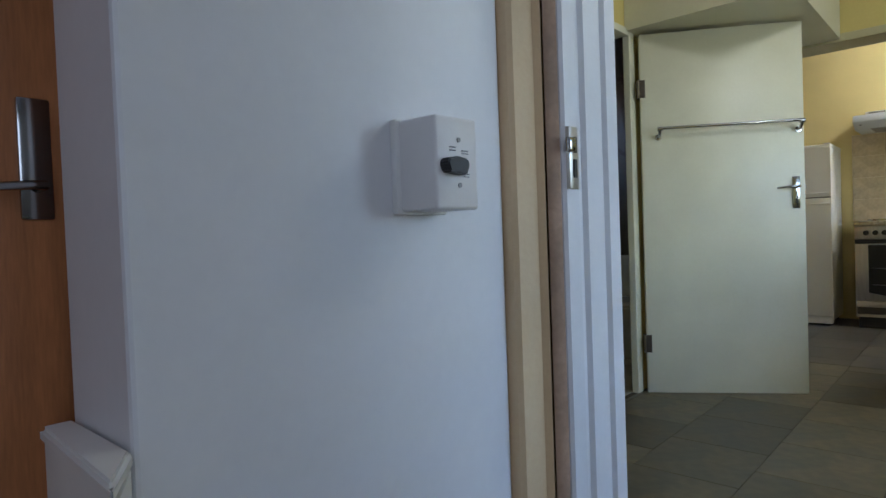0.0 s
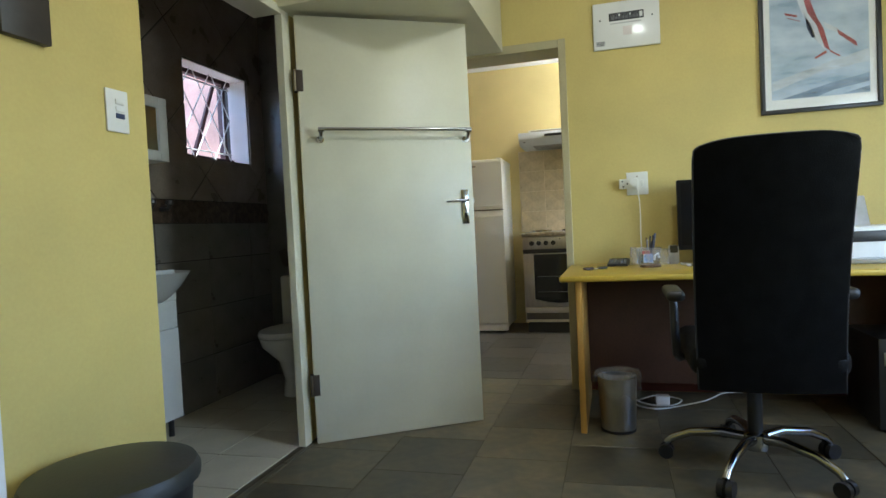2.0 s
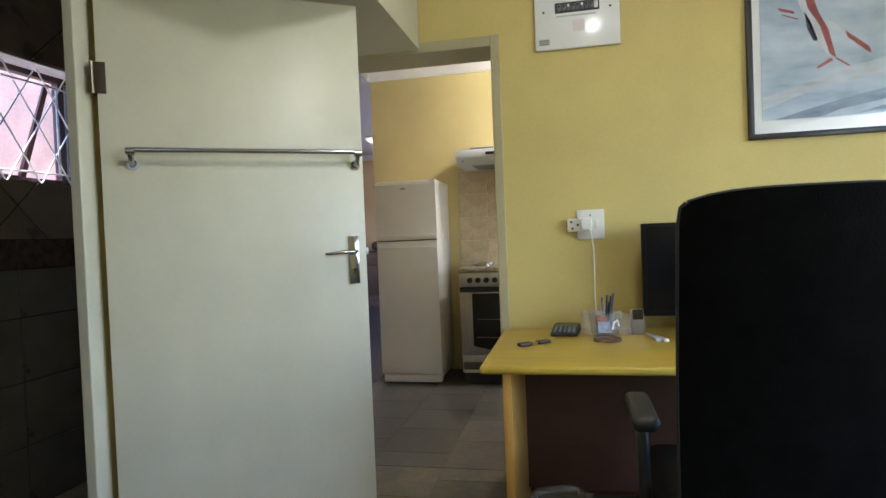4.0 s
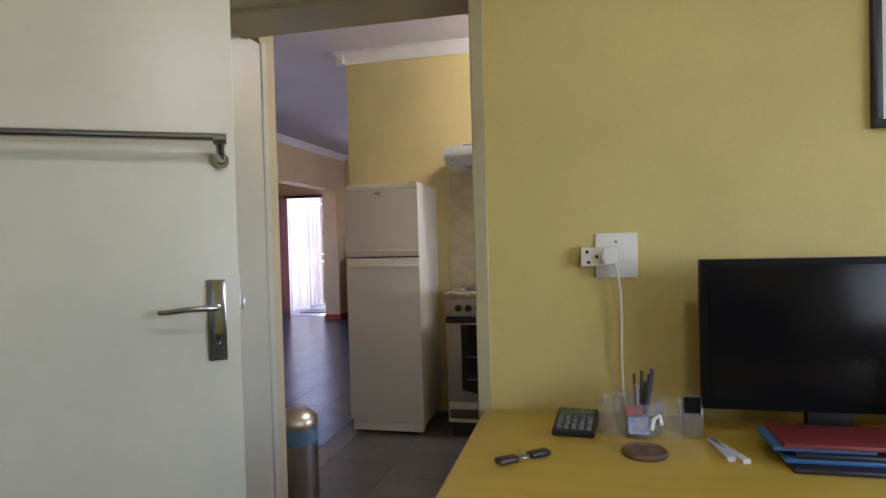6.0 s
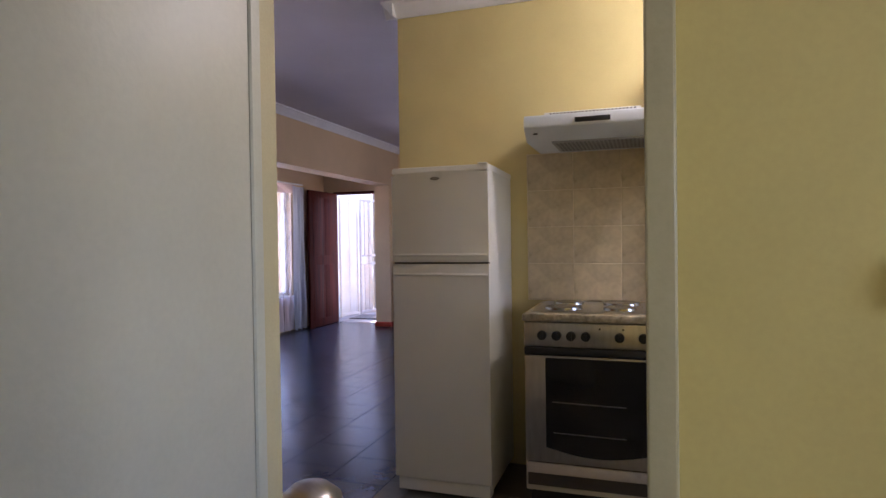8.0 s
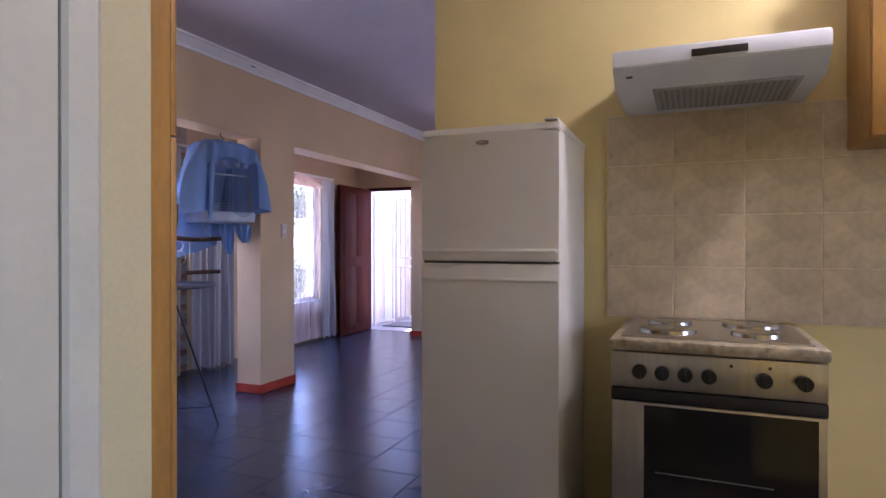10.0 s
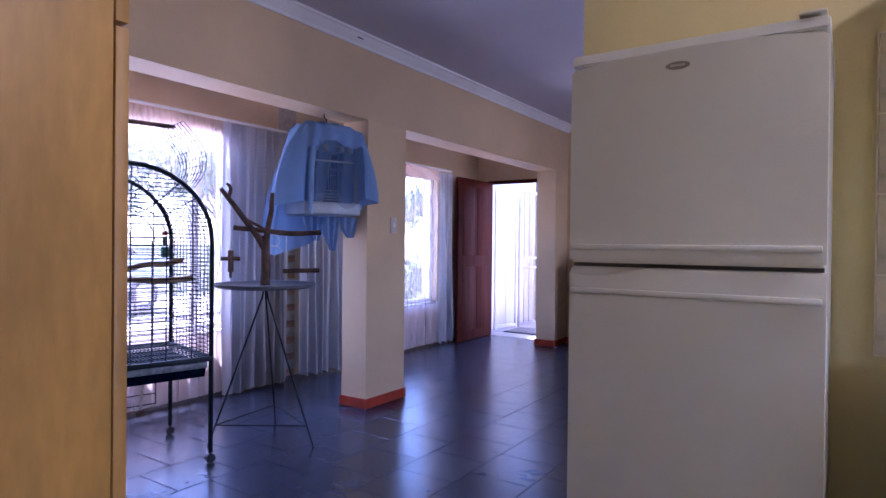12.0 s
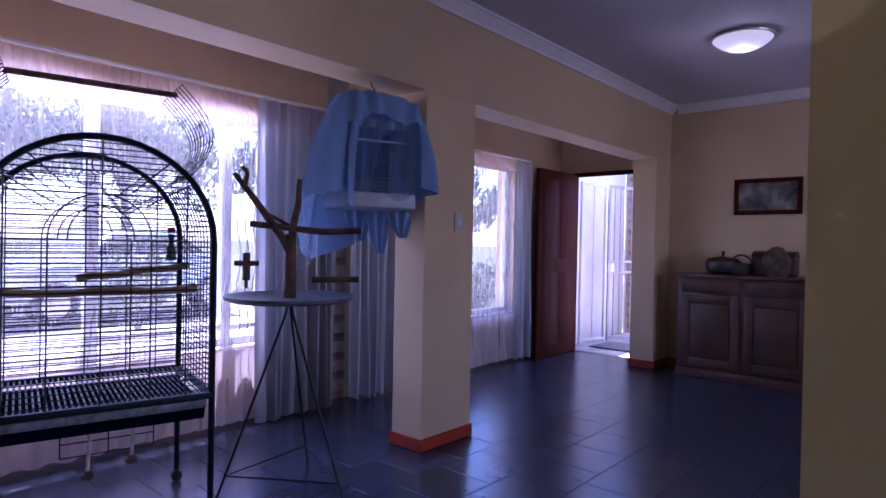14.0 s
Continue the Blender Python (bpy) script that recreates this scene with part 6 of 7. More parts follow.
def perch_stand():
    s = thing("perch_stand", AT((7.2, 4.36, 0.0)), "branch perch on a round plate with thin tripod legs", "perch stand")
    feet = [(0.08, -0.34), (0.31, 0.26), (-0.27, 0.17)]
    for x, y in feet:
        bm = B()
        tube(bm, [(x, y, 0.0), (x * 0.06, y * 0.06, 0.86), (x * 0.02, y * 0.02, 0.925)], 0.006, 8)
        part("leg", bm, CAGEIRON, s, "thin black metal leg")
    for i in range(3):
        p, q = feet[i], feet[(i + 1) % 3]
        bm = B()
        tube(bm, [(p[0] * 0.87, p[1] * 0.87, 0.12), (q[0] * 0.87, q[1] * 0.87, 0.12)], 0.004, 6)
        part("brace", bm, CAGEIRON, s)
    bm = B()
    lathe(bm, [(0, 0.928), (0.275, 0.926), (0.298, 0.938), (0.300, 0.952), (0.285, 0.950), (0.27, 0.940), (0, 0.940)], 40)
    part("plate", bm, mat("grey_metal_plate", (0.12, 0.125, 0.145), 0.4, 0.3, spots=0.2, scale=8), s, "shallow grey metal plate")

    def limb(pts, r, r1, nm="branch"):
        bm = B()
        out = []
        P = [Vector(p) for p in pts]
        for a, b, c2, d in zip([P[0]] + P, P, P[1:], P[2:] + [P[-1]]):
            for k in range(5):
                t = k / 5
                out.append(0.5 * ((2 * b) + (c2 - a) * t + (2 * a - 5 * b + 4 * c2 - d) * t * t + (3 * b - a - 3 * c2 + d) * t ** 3))
        out.append(P[-1])
        out = [p + Vector((noise.noise(p * 9), noise.noise(p * 9 + Vector((5, 0, 0))), 0)) * 0.008 for p in out]
        tube(bm, out, r, 9, r_end=r1)
        return part(nm, bm, BARK, s, "rough dark branch", smooth=70)
    # directions across the picture: R is to the viewer's right
    R = Vector((0.77, -0.64, 0))
    limb([(0, 0, 0.935), (0, 0, 1.10), R * 0.0 + Vector((0, 0, 1.24))], 0.030, 0.024, "stem")
    limb([(0, 0, 1.15), R * -0.06 + Vector((0, 0, 1.25)), R * -0.14 + Vector((0, 0, 1.36)), R * -0.22 + Vector((0.0, 0, 1.47)), R * -0.26 + Vector((0, 0, 1.52))], 0.022, 0.012)
    limb([R * -0.21 + Vector((0, 0, 1.465)), R * -0.20 + Vector((0.0, 0, 1.52)), R * -0.225 + Vector((0, 0, 1.55))], 0.012, 0.009)
    limb([(0, 0, 1.18), R * 0.02 + Vector((0, 0, 1.32)), R * 0.035 + Vector((0, 0, 1.50))], 0.022, 0.012)
    limb([R * -0.19 + Vector((0, 0, 1.285)), R * 0.0 + Vector((0, 0, 1.27)), R * 0.15 + Vector((0, 0, 1.255)), R * 0.33 + Vector((0, 0, 1.265))], 0.015, 0.016)
    limb([R * -0.10 + Vector((0, 0, 1.33)), R * 0.0 + Vector((0.02, 0.03, 1.28)), R * 0.1 + Vector((0.03, 0.05, 1.25))], 0.009, 0.007)
    # wooden cross on a chain, ring and swing
    bm = B()
    q = R * -0.20
    tube(bm, [q + Vector((0, 0, 1.285)), q + Vector((0, 0, 1.15))], 0.002, 5)
    part("chain", bm, STEEL, s)
    bm = B()
    box(bm, q.x - 0.014, q.x + 0.014, q.y - 0.012, q.y + 0.012, 1.02, 1.15, 0.003)
    tube(bm, [q + R * -0.055 + Vector((0, 0, 1.10)), q + R * 0.055 + Vector((0, 0, 1.10))], 0.014, 6)
    tube(bm, [q + Vector((0, 0, 0.985)), q + Vector((0, 0, 1.025))], 0.008, 6)
    part("wooden_toy", bm, BARK, s, "dark wooden cross-shaped toy")
    bm = B()
    for zc, rr in ((1.13, 0.05), (1.21, 0.035)):
        tube(bm, [R * (0.045 + rr * math.cos(0.3927 * k)) + Vector((0, 0, zc + rr * math.sin(0.3927 * k))) for k in range(17)], 0.002, 5)
    part("wire_ring", bm, STEEL, s)
    for o in (0.12, 0.30):
        bm = B()
        tube(bm, [R * o + Vector((0, 0, 1.255)), R * o + Vector((0, 0, 1.03))], 0.002, 5)
        part("swing_chain", bm, STEEL, s)
    bm = B()
    tube(bm, [R * 0.10 + Vector((0, 0, 1.025)), R * 0.32 + Vector((0, 0, 1.03))], 0.014, 8)
    part("swing_bar", bm, BARK, s)


perch_stand()


def hanging_cage():
    c = thing("hanging_cage", AT((7.76, 4.44, 1.39)) @ pose(0, 0, 0, 0, 0, -18), "small white wire bird cage hanging from the beam", "bird cage")
    a, d, h = 0.21, 0.15, 0.46
    bm = B()
    box(bm, -a, a, -d, d, 0.0, 0.085, 0.012, 3)
    part("base_tray", bm, mat("pale_plastic_tray", (0.32, 0.36, 0.42), 0.35), c, "pale plastic base tray")
    for y, nm in ((-d + 0.006, "front_wires"), (d - 0.006, "back_wires")):
        bm = B()
        for i in range(23):
            x = -a + 0.01 + (2 * a - 0.02) * i / 22
            tube(bm, [(x, y, 0.085), (x, y, h)], 0.0013, 4, False)
        for z in (0.10, 0.12, 0.14, 0.16, 0.30, h):
            tube(bm, [(-a, y, z), (a, y, z)], 0.0022, 5, False)
        tagged(part(nm, bm, WHITEWIRE, c), kind="stuff")
    for x in (-a + 0.006, a - 0.006):
        bm = B()
        for i in range(15):
            y = -d + 0.01 + (2 * d - 0.02) * i / 14
            tube(bm, [(x, y, 0.085), (x, y, h)], 0.0013, 4, False)
        tagged(part("side_wires", bm, WHITEWIRE, c), kind="stuff")
    bm = B()
    for i in range(11):
        y = -d + 2 * d * i / 10
        tube(bm, [(-a * math.cos(math.pi * k / 8), y, h + 0.09 * math.sin(math.pi * k / 8)) for k in range(9)], 0.0016, 4, False)
    tagged(part("roof_wires", bm, WHITEWIRE, c), kind="stuff")
    bm = B()
    tube(bm, [(-a, -0.04, 0.37), (a, -0.04, 0.375)], 0.007, 8)
    part("perch", bm, mat("pale_perch_plastic", (0.6, 0.62, 0.6), 0.4), c)
    for x in (-0.13, -0.05, 0.06, 0.13):
        bm = B()
        lathe(bm, [(0, 0.42), (0.025, 0.425), (0.03, 0.45), (0.02, 0.47), (0, 0.472)], 12, (x, -d + 0.03))
        part("clip_cup", bm, WHITEWIRE, c)
    bm = B()
    tube(bm, [(0, 0, h + 0.09), (0, 0, h + 0.17), (0.015, 0, h + 0.185), (0.02, 0, h + 0.20), (0.0, 0, h + 0.215), (0, 0, 0.698)], 0.004, 6)
    part("hook", bm, CAGEIRON, c, "dark metal hook")
    # sheet thrown over the cage
    cl = thing("blue_sheet", AT((7.76, 4.44, 1.39)) @ pose(0, 0, 0, 0, 0, -18), "blue cotton sheet draped over the hanging cage", "sheet")
    plan = [Vector(p) for p in ((-0.16, -0.19), (-0.27, -0.235), (-0.38, -0.16), (-0.43, -0.02), (-0.37, 0.13), (-0.20, 0.22), (0.0, 0.20), (0.18, 0.19), (0.30, 0.10), (0.325, -0.03), (0.28, -0.13), (0.235, -0.185))]
    hems = (0.01, 0.10, 0.055, 0.05, -0.12, -0.25, -0.20, -0.06, 0.02, 0.06, 0.10, 0.16)

    def at(seq, u):
        k = u * (len(seq) - 1)
        i = min(len(seq) - 2, int(k))
        w = k - i
        w = w * w * (3 - 2 * w)
        return seq[i] * (1 - w) + seq[i + 1] * w

    def drape(u, v):
        # u goes round from the front left edge by the back to the front right edge
        low = at(plan, u)
        ang = math.atan2(low.y, low.x)
        k = 1 / max(abs(math.cos(ang)) / 0.20, abs(math.sin(ang)) / 0.13)
        top = Vector((k * math.cos(ang), k * math.sin(ang)))
        flare = 1 - (1 - v) ** 1.8
        p = top * (1 - flare) + low * flare
        fold = (0.008 + 0.070 * v ** 0.7) * math.sin(u * 33 + 2.2 * math.sin(u * 9) + 0.9 * v) + 0.014 * v * math.sin(u * 97 + 4 * v)
        p = p * (1 + fold / max(0.12, p.length))
        z = 0.615 - 0.035 * abs(math.sin(ang * 2)) + (at(hems, u) - 0.60) * v + 0.03 * math.sin(math.pi * v) + 0.012 * math.sin(u * 37) * v
        return (p.x, p.y, z)
    bm = B()
    sheet(bm, 190, 26, drape)
    part("hanging_side", bm, BLUECLOTH, cl, "deep blue folds hanging down the sides", smooth=180)
    bm = B()
    tube(bm, [Vector(drape(0.0, k / 16)) for k in range(17)], 0.003, 6)
    part("hem", bm, mat("pale_hem", (0.36, 0.46, 0.60), 0.8), cl, "pale stitched hem")
    bm = B()

    def crown(u, v):
        x = -0.215 + 0.44 * u
        if v < 0.5:
            t = v / 0.5
            y, z = 0.15 - 0.30 * t, 0.60 + 0.035 * math.sin(math.pi * t)
        else:
            t = (v - 0.5) / 0.5
            y, z = -0.15 - 0.035 * math.sin(t * 1.7), 0.60 - (0.125 + 0.02 * math.sin(u * 11)) * t
        return (x, y + 0.010 * math.sin(u * 24 + 2 * v), z - 0.05 * (2 * u - 1) ** 4 + 0.006 * math.sin(u * 31 + v * 5))
    sheet(bm, 60, 18, crown)
    part("crown_fold", bm, BLUECLOTH, cl, "blue cloth folded over the cage top", smooth=180)
    bm = B()
    sheet(bm, 50, 14, lambda u, v: (-0.20 + 0.43 * u, -d - 0.022 + 0.008 * math.sin(u * 27 + v * 2), 0.49 - 0.40 * v + 0.05 * v * math.sin(u * 7)))
    part("front_veil", bm, THINBLUE, cl, "thin single layer hanging over the wires", smooth=180)
    for x0, x1, y, tip in ((-0.13, 0.03, 0.05, -0.17), (-0.02, 0.12, 0.0, -0.24), (0.08, 0.24, -0.05, -0.15)):
        bm = B()

        def tail(u, v):
            w = 1 - 0.75 * v ** 1.3
            c = (x0 + x1) / 2
            return (c + (x1 - x0) * (u - 0.5) * w + 0.02 * v, y + 0.018 * math.sin(u * 15 + v * 3), -0.004 + tip * v - 0.02 * abs(u - 0.5) * (1 - v))
        sheet(bm, 20, 10, tail)
        part("loose_tail", bm, BLUECLOTH, cl, "loose end of the sheet hanging below the tray", smooth=180)
    # Back of the sheet; the cage's inner shade is in its colour.
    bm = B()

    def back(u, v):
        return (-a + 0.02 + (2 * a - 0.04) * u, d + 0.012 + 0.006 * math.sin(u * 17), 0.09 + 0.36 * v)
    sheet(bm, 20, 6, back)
    part("inner_fold", bm, SHADEBLUE, cl, "blue cloth behind the wires, coloured dark for the cage's shade", smooth=180)


hanging_cage()


def sideboard():
    s = thing("sideboard", AT((11.34, 2.35, 0.0)), "brown wooden sideboard with panelled doors against the wall", "sideboard")
    W, H = 1.72, 0.97
    bm = B()
    box(bm, 0.03, 0.44, 0.02, W - 0.02, 0.06, H - 0.03, 0.004)
    part("body", bm, DARKWOOD, s)
    bm = B()
    box(bm, 0.0, 0.45, 0, W, H - 0.03, H, 0.008, 3)
    part("top", bm, DARKWOOD, s)
    bm = B()
    box(bm, 0.01, 0.44, 0.01, W - 0.01, 0.0, 0.08, 0.006)
    part("plinth", bm, DARKWOOD, s)
    for i in range(3):
        y0 = 0.05 + i * 0.55
        bm = B()
        box(bm, 0.012, 0.032, y0, y0 + 0.51, 0.80, 0.925, 0.006)
        dr = part("drawer", bm, DARKWOOD, s)
        bm = B()
        lathe(bm, [(0, 0), (0.014, 0.004), (0.014, 0.014), (0.006, 0.022), (0.006, 0.03)], 12)
        bmesh.ops.transform(bm, matrix=AT((-0.015, y0 + 0.255, 0.86)) @ pose(0, 0, 0, 0, 90, 0), verts=bm.verts[:])
        part("knob", bm, DARKWOOD, dr)
        bm = B()
        for p in ((y0, y0 + 0.075, 0.11, 0.78), (y0 + 0.435, y0 + 0.51, 0.11, 0.78), (y0 + 0.075, y0 + 0.435, 0.11, 0.19), (y0 + 0.075, y0 + 0.435, 0.70, 0.78)):
            box(bm, 0.010, 0.030, *p, 0.004)
        dd = part("door", bm, DARKWOOD, s)
        bm = B()
        box(bm, 0.018, 0.032, y0 + 0.078, y0 + 0.432, 0.193, 0.697, 0.008)
        part("panel", bm, DARKWOOD, dd)


sideboard()


def basket(m, rx, h, label, seed):
    b = thing("basket", m, label, "basket")
    bm = B()
    prof = [(rx * 0.75, 0.0), (rx * 0.95, h * 0.3), (rx, h * 0.6), (rx * 0.9, h), (rx * 0.82, h), (rx * 0.9, h * 0.6), (rx * 0.7, 0.02), (0, 0.015)]
    lathe(bm, prof, 24, (0, 0), 0.7, 1.0)
    part("bowl", bm, mat("dark_woven_cane", (0.06, 0.035, 0.02), 0.7, spots=0.4, scale=60, bump=0.4), b)
    bm = B()
    tube(bm, [(0, -rx * 0.9 * math.cos(math.pi * k / 10), h * 0.95 + 0.08 * math.sin(math.pi * k / 10)) for k in range(11)], 0.009, 7)
    part("handle", bm, BARK, b)


pot = thing("lidded_pot", AT((11.55, 3.70, 0.97)), "dark lidded pot on the sideboard", "pot")
bm = B()
lathe(bm, [(0, 0), (0.10, 0.0), (0.145, 0.03), (0.155, 0.08), (0.15, 0.125), (0.135, 0.135)], 28)
part("body", bm, mat("dark_glazed_pot", (0.03, 0.022, 0.018), 0.35, spots=0.3, scale=14), pot)
bm = B()
lathe(bm, [(0.14, 0.136), (0.13, 0.148), (0.05, 0.163), (0.012, 0.168), (0.010, 0.19), (0.018, 0.205), (0.010, 0.22), (0, 0.222)], 28)
part("lid", bm, BARK, pot, "dark lid with a knob")
basket(AT((11.47, 3.52, 0.97)), 0.10, 0.11, "small brown woven basket on the sideboard", 1)
t = thing("wooden_chest", AT((11.60, 3.27, 0.97)), "small dark wooden chest on the sideboard", "chest")
bm = B()
box(bm, -0.11, 0.11, -0.17, 0.17, 0.012, 0.17, 0.008)
part("body", bm, DARKWOOD, t)
bm = B()
prism(bm, [(-0.115 + 0.23 * k / 10, 0.172 + 0.055 * math.sin(math.pi * k / 10)) for k in range(11)], "y", -0.175, 0.175)
part("lid", bm, DARKWOOD, t, "rounded wooden lid")
for x in (-0.08, 0.08):
    for y in (-0.14, 0.14):
        bm = B()
        lathe(bm, [(0.018, 0), (0.022, 0.007), (0.018, 0.0125)], 10, (x, y))
        part("foot", bm, BARK, t)
t = thing("ornament", AT((11.42, 3.22, 0.97)), "brown rounded carved ornament on the sideboard", "ornament")
bm = B()
lathe(bm, [(0, 0), (0.07, 0.0), (0.10, 0.06), (0.105, 0.14), (0.085, 0.21), (0.04, 0.26), (0, 0.27)], 24, (0, 0), 0.8, 1.1)
for v in bm.verts:
    v.co += Vector((noise.noise(v.co * 11), noise.noise(v.co * 11 + Vector((3, 1, 0))), 0)) * 0.022
part("body", bm, mat("brown_carved_wood", (0.11, 0.065, 0.04), 0.6, spots=0.4, scale=14, bump=0.3), t)
bm = B()
lathe(bm, [(0.05, 0), (0.13, 0.02), (0.15, 0.035), (0.14, 0.035), (0.05, 0.012), (0, 0.01)], 24)
single("dish", bm, CERAMIC, "pale shallow dish on the sideboard", "dish", m=AT((11.52, 2.90, 0.97)))
wp = thing("wall_picture", AT((11.798, 3.10, 1.54)), "dark framed wide picture on the far wall", "picture")
bm = B()
for p in ((0, 0.58, 0, 0.04), (0, 0.58, 0.30, 0.34), (0, 0.04, 0.04, 0.30), (0.54, 0.58, 0.04, 0.30)):
    box(bm, -0.025, 0, *p, 0.004)
part("picture_frame", bm, REDWOOD, wp)
bm = B()
box(bm, -0.012, -0.004, 0.04, 0.54, 0.04, 0.30)
part("print", bm, mat("dim_landscape_print", (0.16, 0.15, 0.14), 0.25, spots=0.5, scale=7, bump=0, second=(0.03, 0.03, 0.03)), wp)

cl = thing("ceiling_light", AT((9.98, 3.15, CEIL)), "round frosted glass ceiling light, switched on", "ceiling light")
bm = B()
lathe(bm, [(0.195, -0.001), (0.205, -0.012), (0.200, -0.024), (0.185, -0.026)], 40)
part("rim", bm, STEEL, cl)
bm = B()
lathe(bm, [(0, -0.104), (0.05, -0.101), (0.10, -0.088), (0.15, -0.062), (0.182, -0.036), (0.192, -0.022)], 40)
part("shade", bm, LAMPGLASS, cl, "glowing frosted glass bowl")
bm = B()
lathe(bm, [(0, -0.116), (0.008, -0.114), (0.011, -0.107), (0.006, -0.102)], 14)
part("finial", bm, STEEL, cl, "small metal finial")
ps = thing("light_switch", AT((8.33, 4.31, 1.28)), "white light switch on the pillar", "light switch")
bm = B()
box(bm, 0, 0.075, -0.009, 0, 0, 0.12, 0.003)
# Plate toned to a muted peach; the rocker stays white.
part("plate", bm, mat("muted_switch_plastic", (0.58, 0.52, 0.46), 0.4), ps)
bm = B()
box(bm, 0.028, 0.047, -0.013, -0.008, 0.045, 0.075, 0.002)
part("rocker", bm, WHITE, ps)

# ---------------------------------------------------------------- outside
bm = B()
sheet(bm, 2, 2, lambda u, v: (-300 + 612 * u, 5.83 + 500 * v, -0.12))
sheet(bm, 2, 2, lambda u, v: (12.03 + 400 * u, -300 + 305.83 * v, -0.12))
sheet(bm, 2, 2, lambda u, v: (-60 + 64.39 * u, 3.1 + 2.73 * v, -0.12))
structure("ground", bm, LAWN, "dry garden lawn and soil", "ground")
bm = B()
box(bm, 2.0, 14.0, 5.83, 11.0, -0.2, -0.06)
# Unseen strip, added to bounce light onto the walls outside the bathroom window.
box(bm, -3.0, 4.35, 3.1, 4.9, -0.2, -0.06)
box(bm, 12.03, 18.0, -2.0, 5.83, -0.2, -0.02)
box(bm, 11.0, 30.0, 11.0, 15.0, -0.2, -0.07)
structure("pavement", bm, PAVING, "pale paving outside the windows", "paving")
bm = B()
box(bm, -3.0, 4.386, 4.9, 5.1, -0.1, 2.5)
structure("wall_outside", bm, PLASTER, "orange plastered wall outside the bathroom window")
bm = B()
box(bm, 4.355, 4.388, 3.102, 4.898, -0.1, 2.75)
structure("wall_outside_return", bm, PLASTER, "orange plastered house wall outside the bathroom window")
bm = B()
box(bm, 11.90, 13.6, 5.62, 5.83, -0.02, 2.3)
structure("wall_porch", bm, WHITE, "white plastered porch wall")
bm = B()
# Unseen roof: eaves depths chosen to let sun in at window_1 only.
box(bm, -3, 4.39, -2.5, 3.12, CEIL + 0.12, CEIL + 0.30)
box(bm, 4.39, 8.6, -2.5, 6.28, CEIL + 0.12, CEIL + 0.30)
box(bm, 8.6, 12.1, -2.5, 6.95, CEIL + 0.12, CEIL + 0.30)
structure("roof", bm, mat("dull_roof", (0.25, 0.16, 0.13), 0.9), "unseen roof slab, its eaves stepped to shade the windows", "roof")


bm = B()
box(bm, 13.62, 13.86, 5.02, 5.62, -0.02, 2.6)
porch_pier = structure("wall_porch_pier", bm, MORTAR, "face brick pier at the end of the porch", "pier")


def leaf_mass(bm, centre, radii, count, size, rnd):
    for _ in range(count):
        th, ph = rnd.uniform(0, 6.283), math.acos(rnd.uniform(-1, 1))
        r = rnd.uniform(0.45, 1.0) ** 0.5
        p = Vector((centre[0] + radii[0] * r * math.sin(ph) * math.cos(th), centre[1] + radii[1] * r * math.sin(ph) * math.sin(th), centre[2] + radii[2] * r * math.cos(ph)))
        m = AT(p) @ Euler((rnd.uniform(0, 6), rnd.uniform(0, 6), rnd.uniform(0, 6))).to_matrix().to_4x4()
        s = size * rnd.uniform(0.6, 1.4)
        bm.faces.new([bm.verts.new(m @ Vector(q)) for q in ((-s, 0, 0), (0, -s * 0.45, 0.1 * s), (s, 0, 0), (0, s * 0.45, 0.1 * s))])


def tree(x, y, h, seed, label):
    rnd = random.Random(seed)
    t = thing("tree", AT((x, y, -0.12)), label, "tree", "garden trees")
    bm = B()
    top = h * 0.5
    tube(bm, [(0, 0, 0), (0.06, 0.03, top * 0.4), (0.0, 0.1, top), (0.1, 0.15, h * 0.8)], 0.16, 10, r_end=0.05)
    ends = []
    for k in range(7):
        a = 6.283 * k / 7 + rnd.uniform(-0.3, 0.3)
        z = top * rnd.uniform(0.6, 1.1)
        e = Vector((math.cos(a) * h * rnd.uniform(0.22, 0.36), math.sin(a) * h * rnd.uniform(0.22, 0.36), z + h * rnd.uniform(0.12, 0.35)))
        tube(bm, [(0, 0.05, z), e * 0.5 + Vector((0, 0, z * 0.55)), e], 0.06, 7, r_end=0.018)
        ends.append(e)
    part("trunk", bm, TRUNK, t)
    bm = B()
    for e in ends + [Vector((0, 0, h * 0.85)), Vector((0.3, 0.1, h * 0.7))]:
        for _ in range(4):
            c = e + Vector((rnd.uniform(-1, 1), rnd.uniform(-1, 1), rnd.uniform(-0.6, 0.8))) * h * 0.10
            leaf_mass(bm, c, (h * 0.12, h * 0.12, h * 0.09), 150, 0.085, rnd)
    part("crown", bm, LEAF, t, smooth=None)


for i, (x, y, h) in enumerate(((7.5, 15.0, 4.8), (11.5, 17.5, 5.2), (15.5, 16.0, 4.6), (20.0, 20.0, 5.8), (9.6, 21.0, 6.0), (14.0, 24.0, 6.5), (24.0, 17.0, 5.2))):
    tree(x, y, h, 20 + i, "leafy garden tree in sunlight outside the windows")


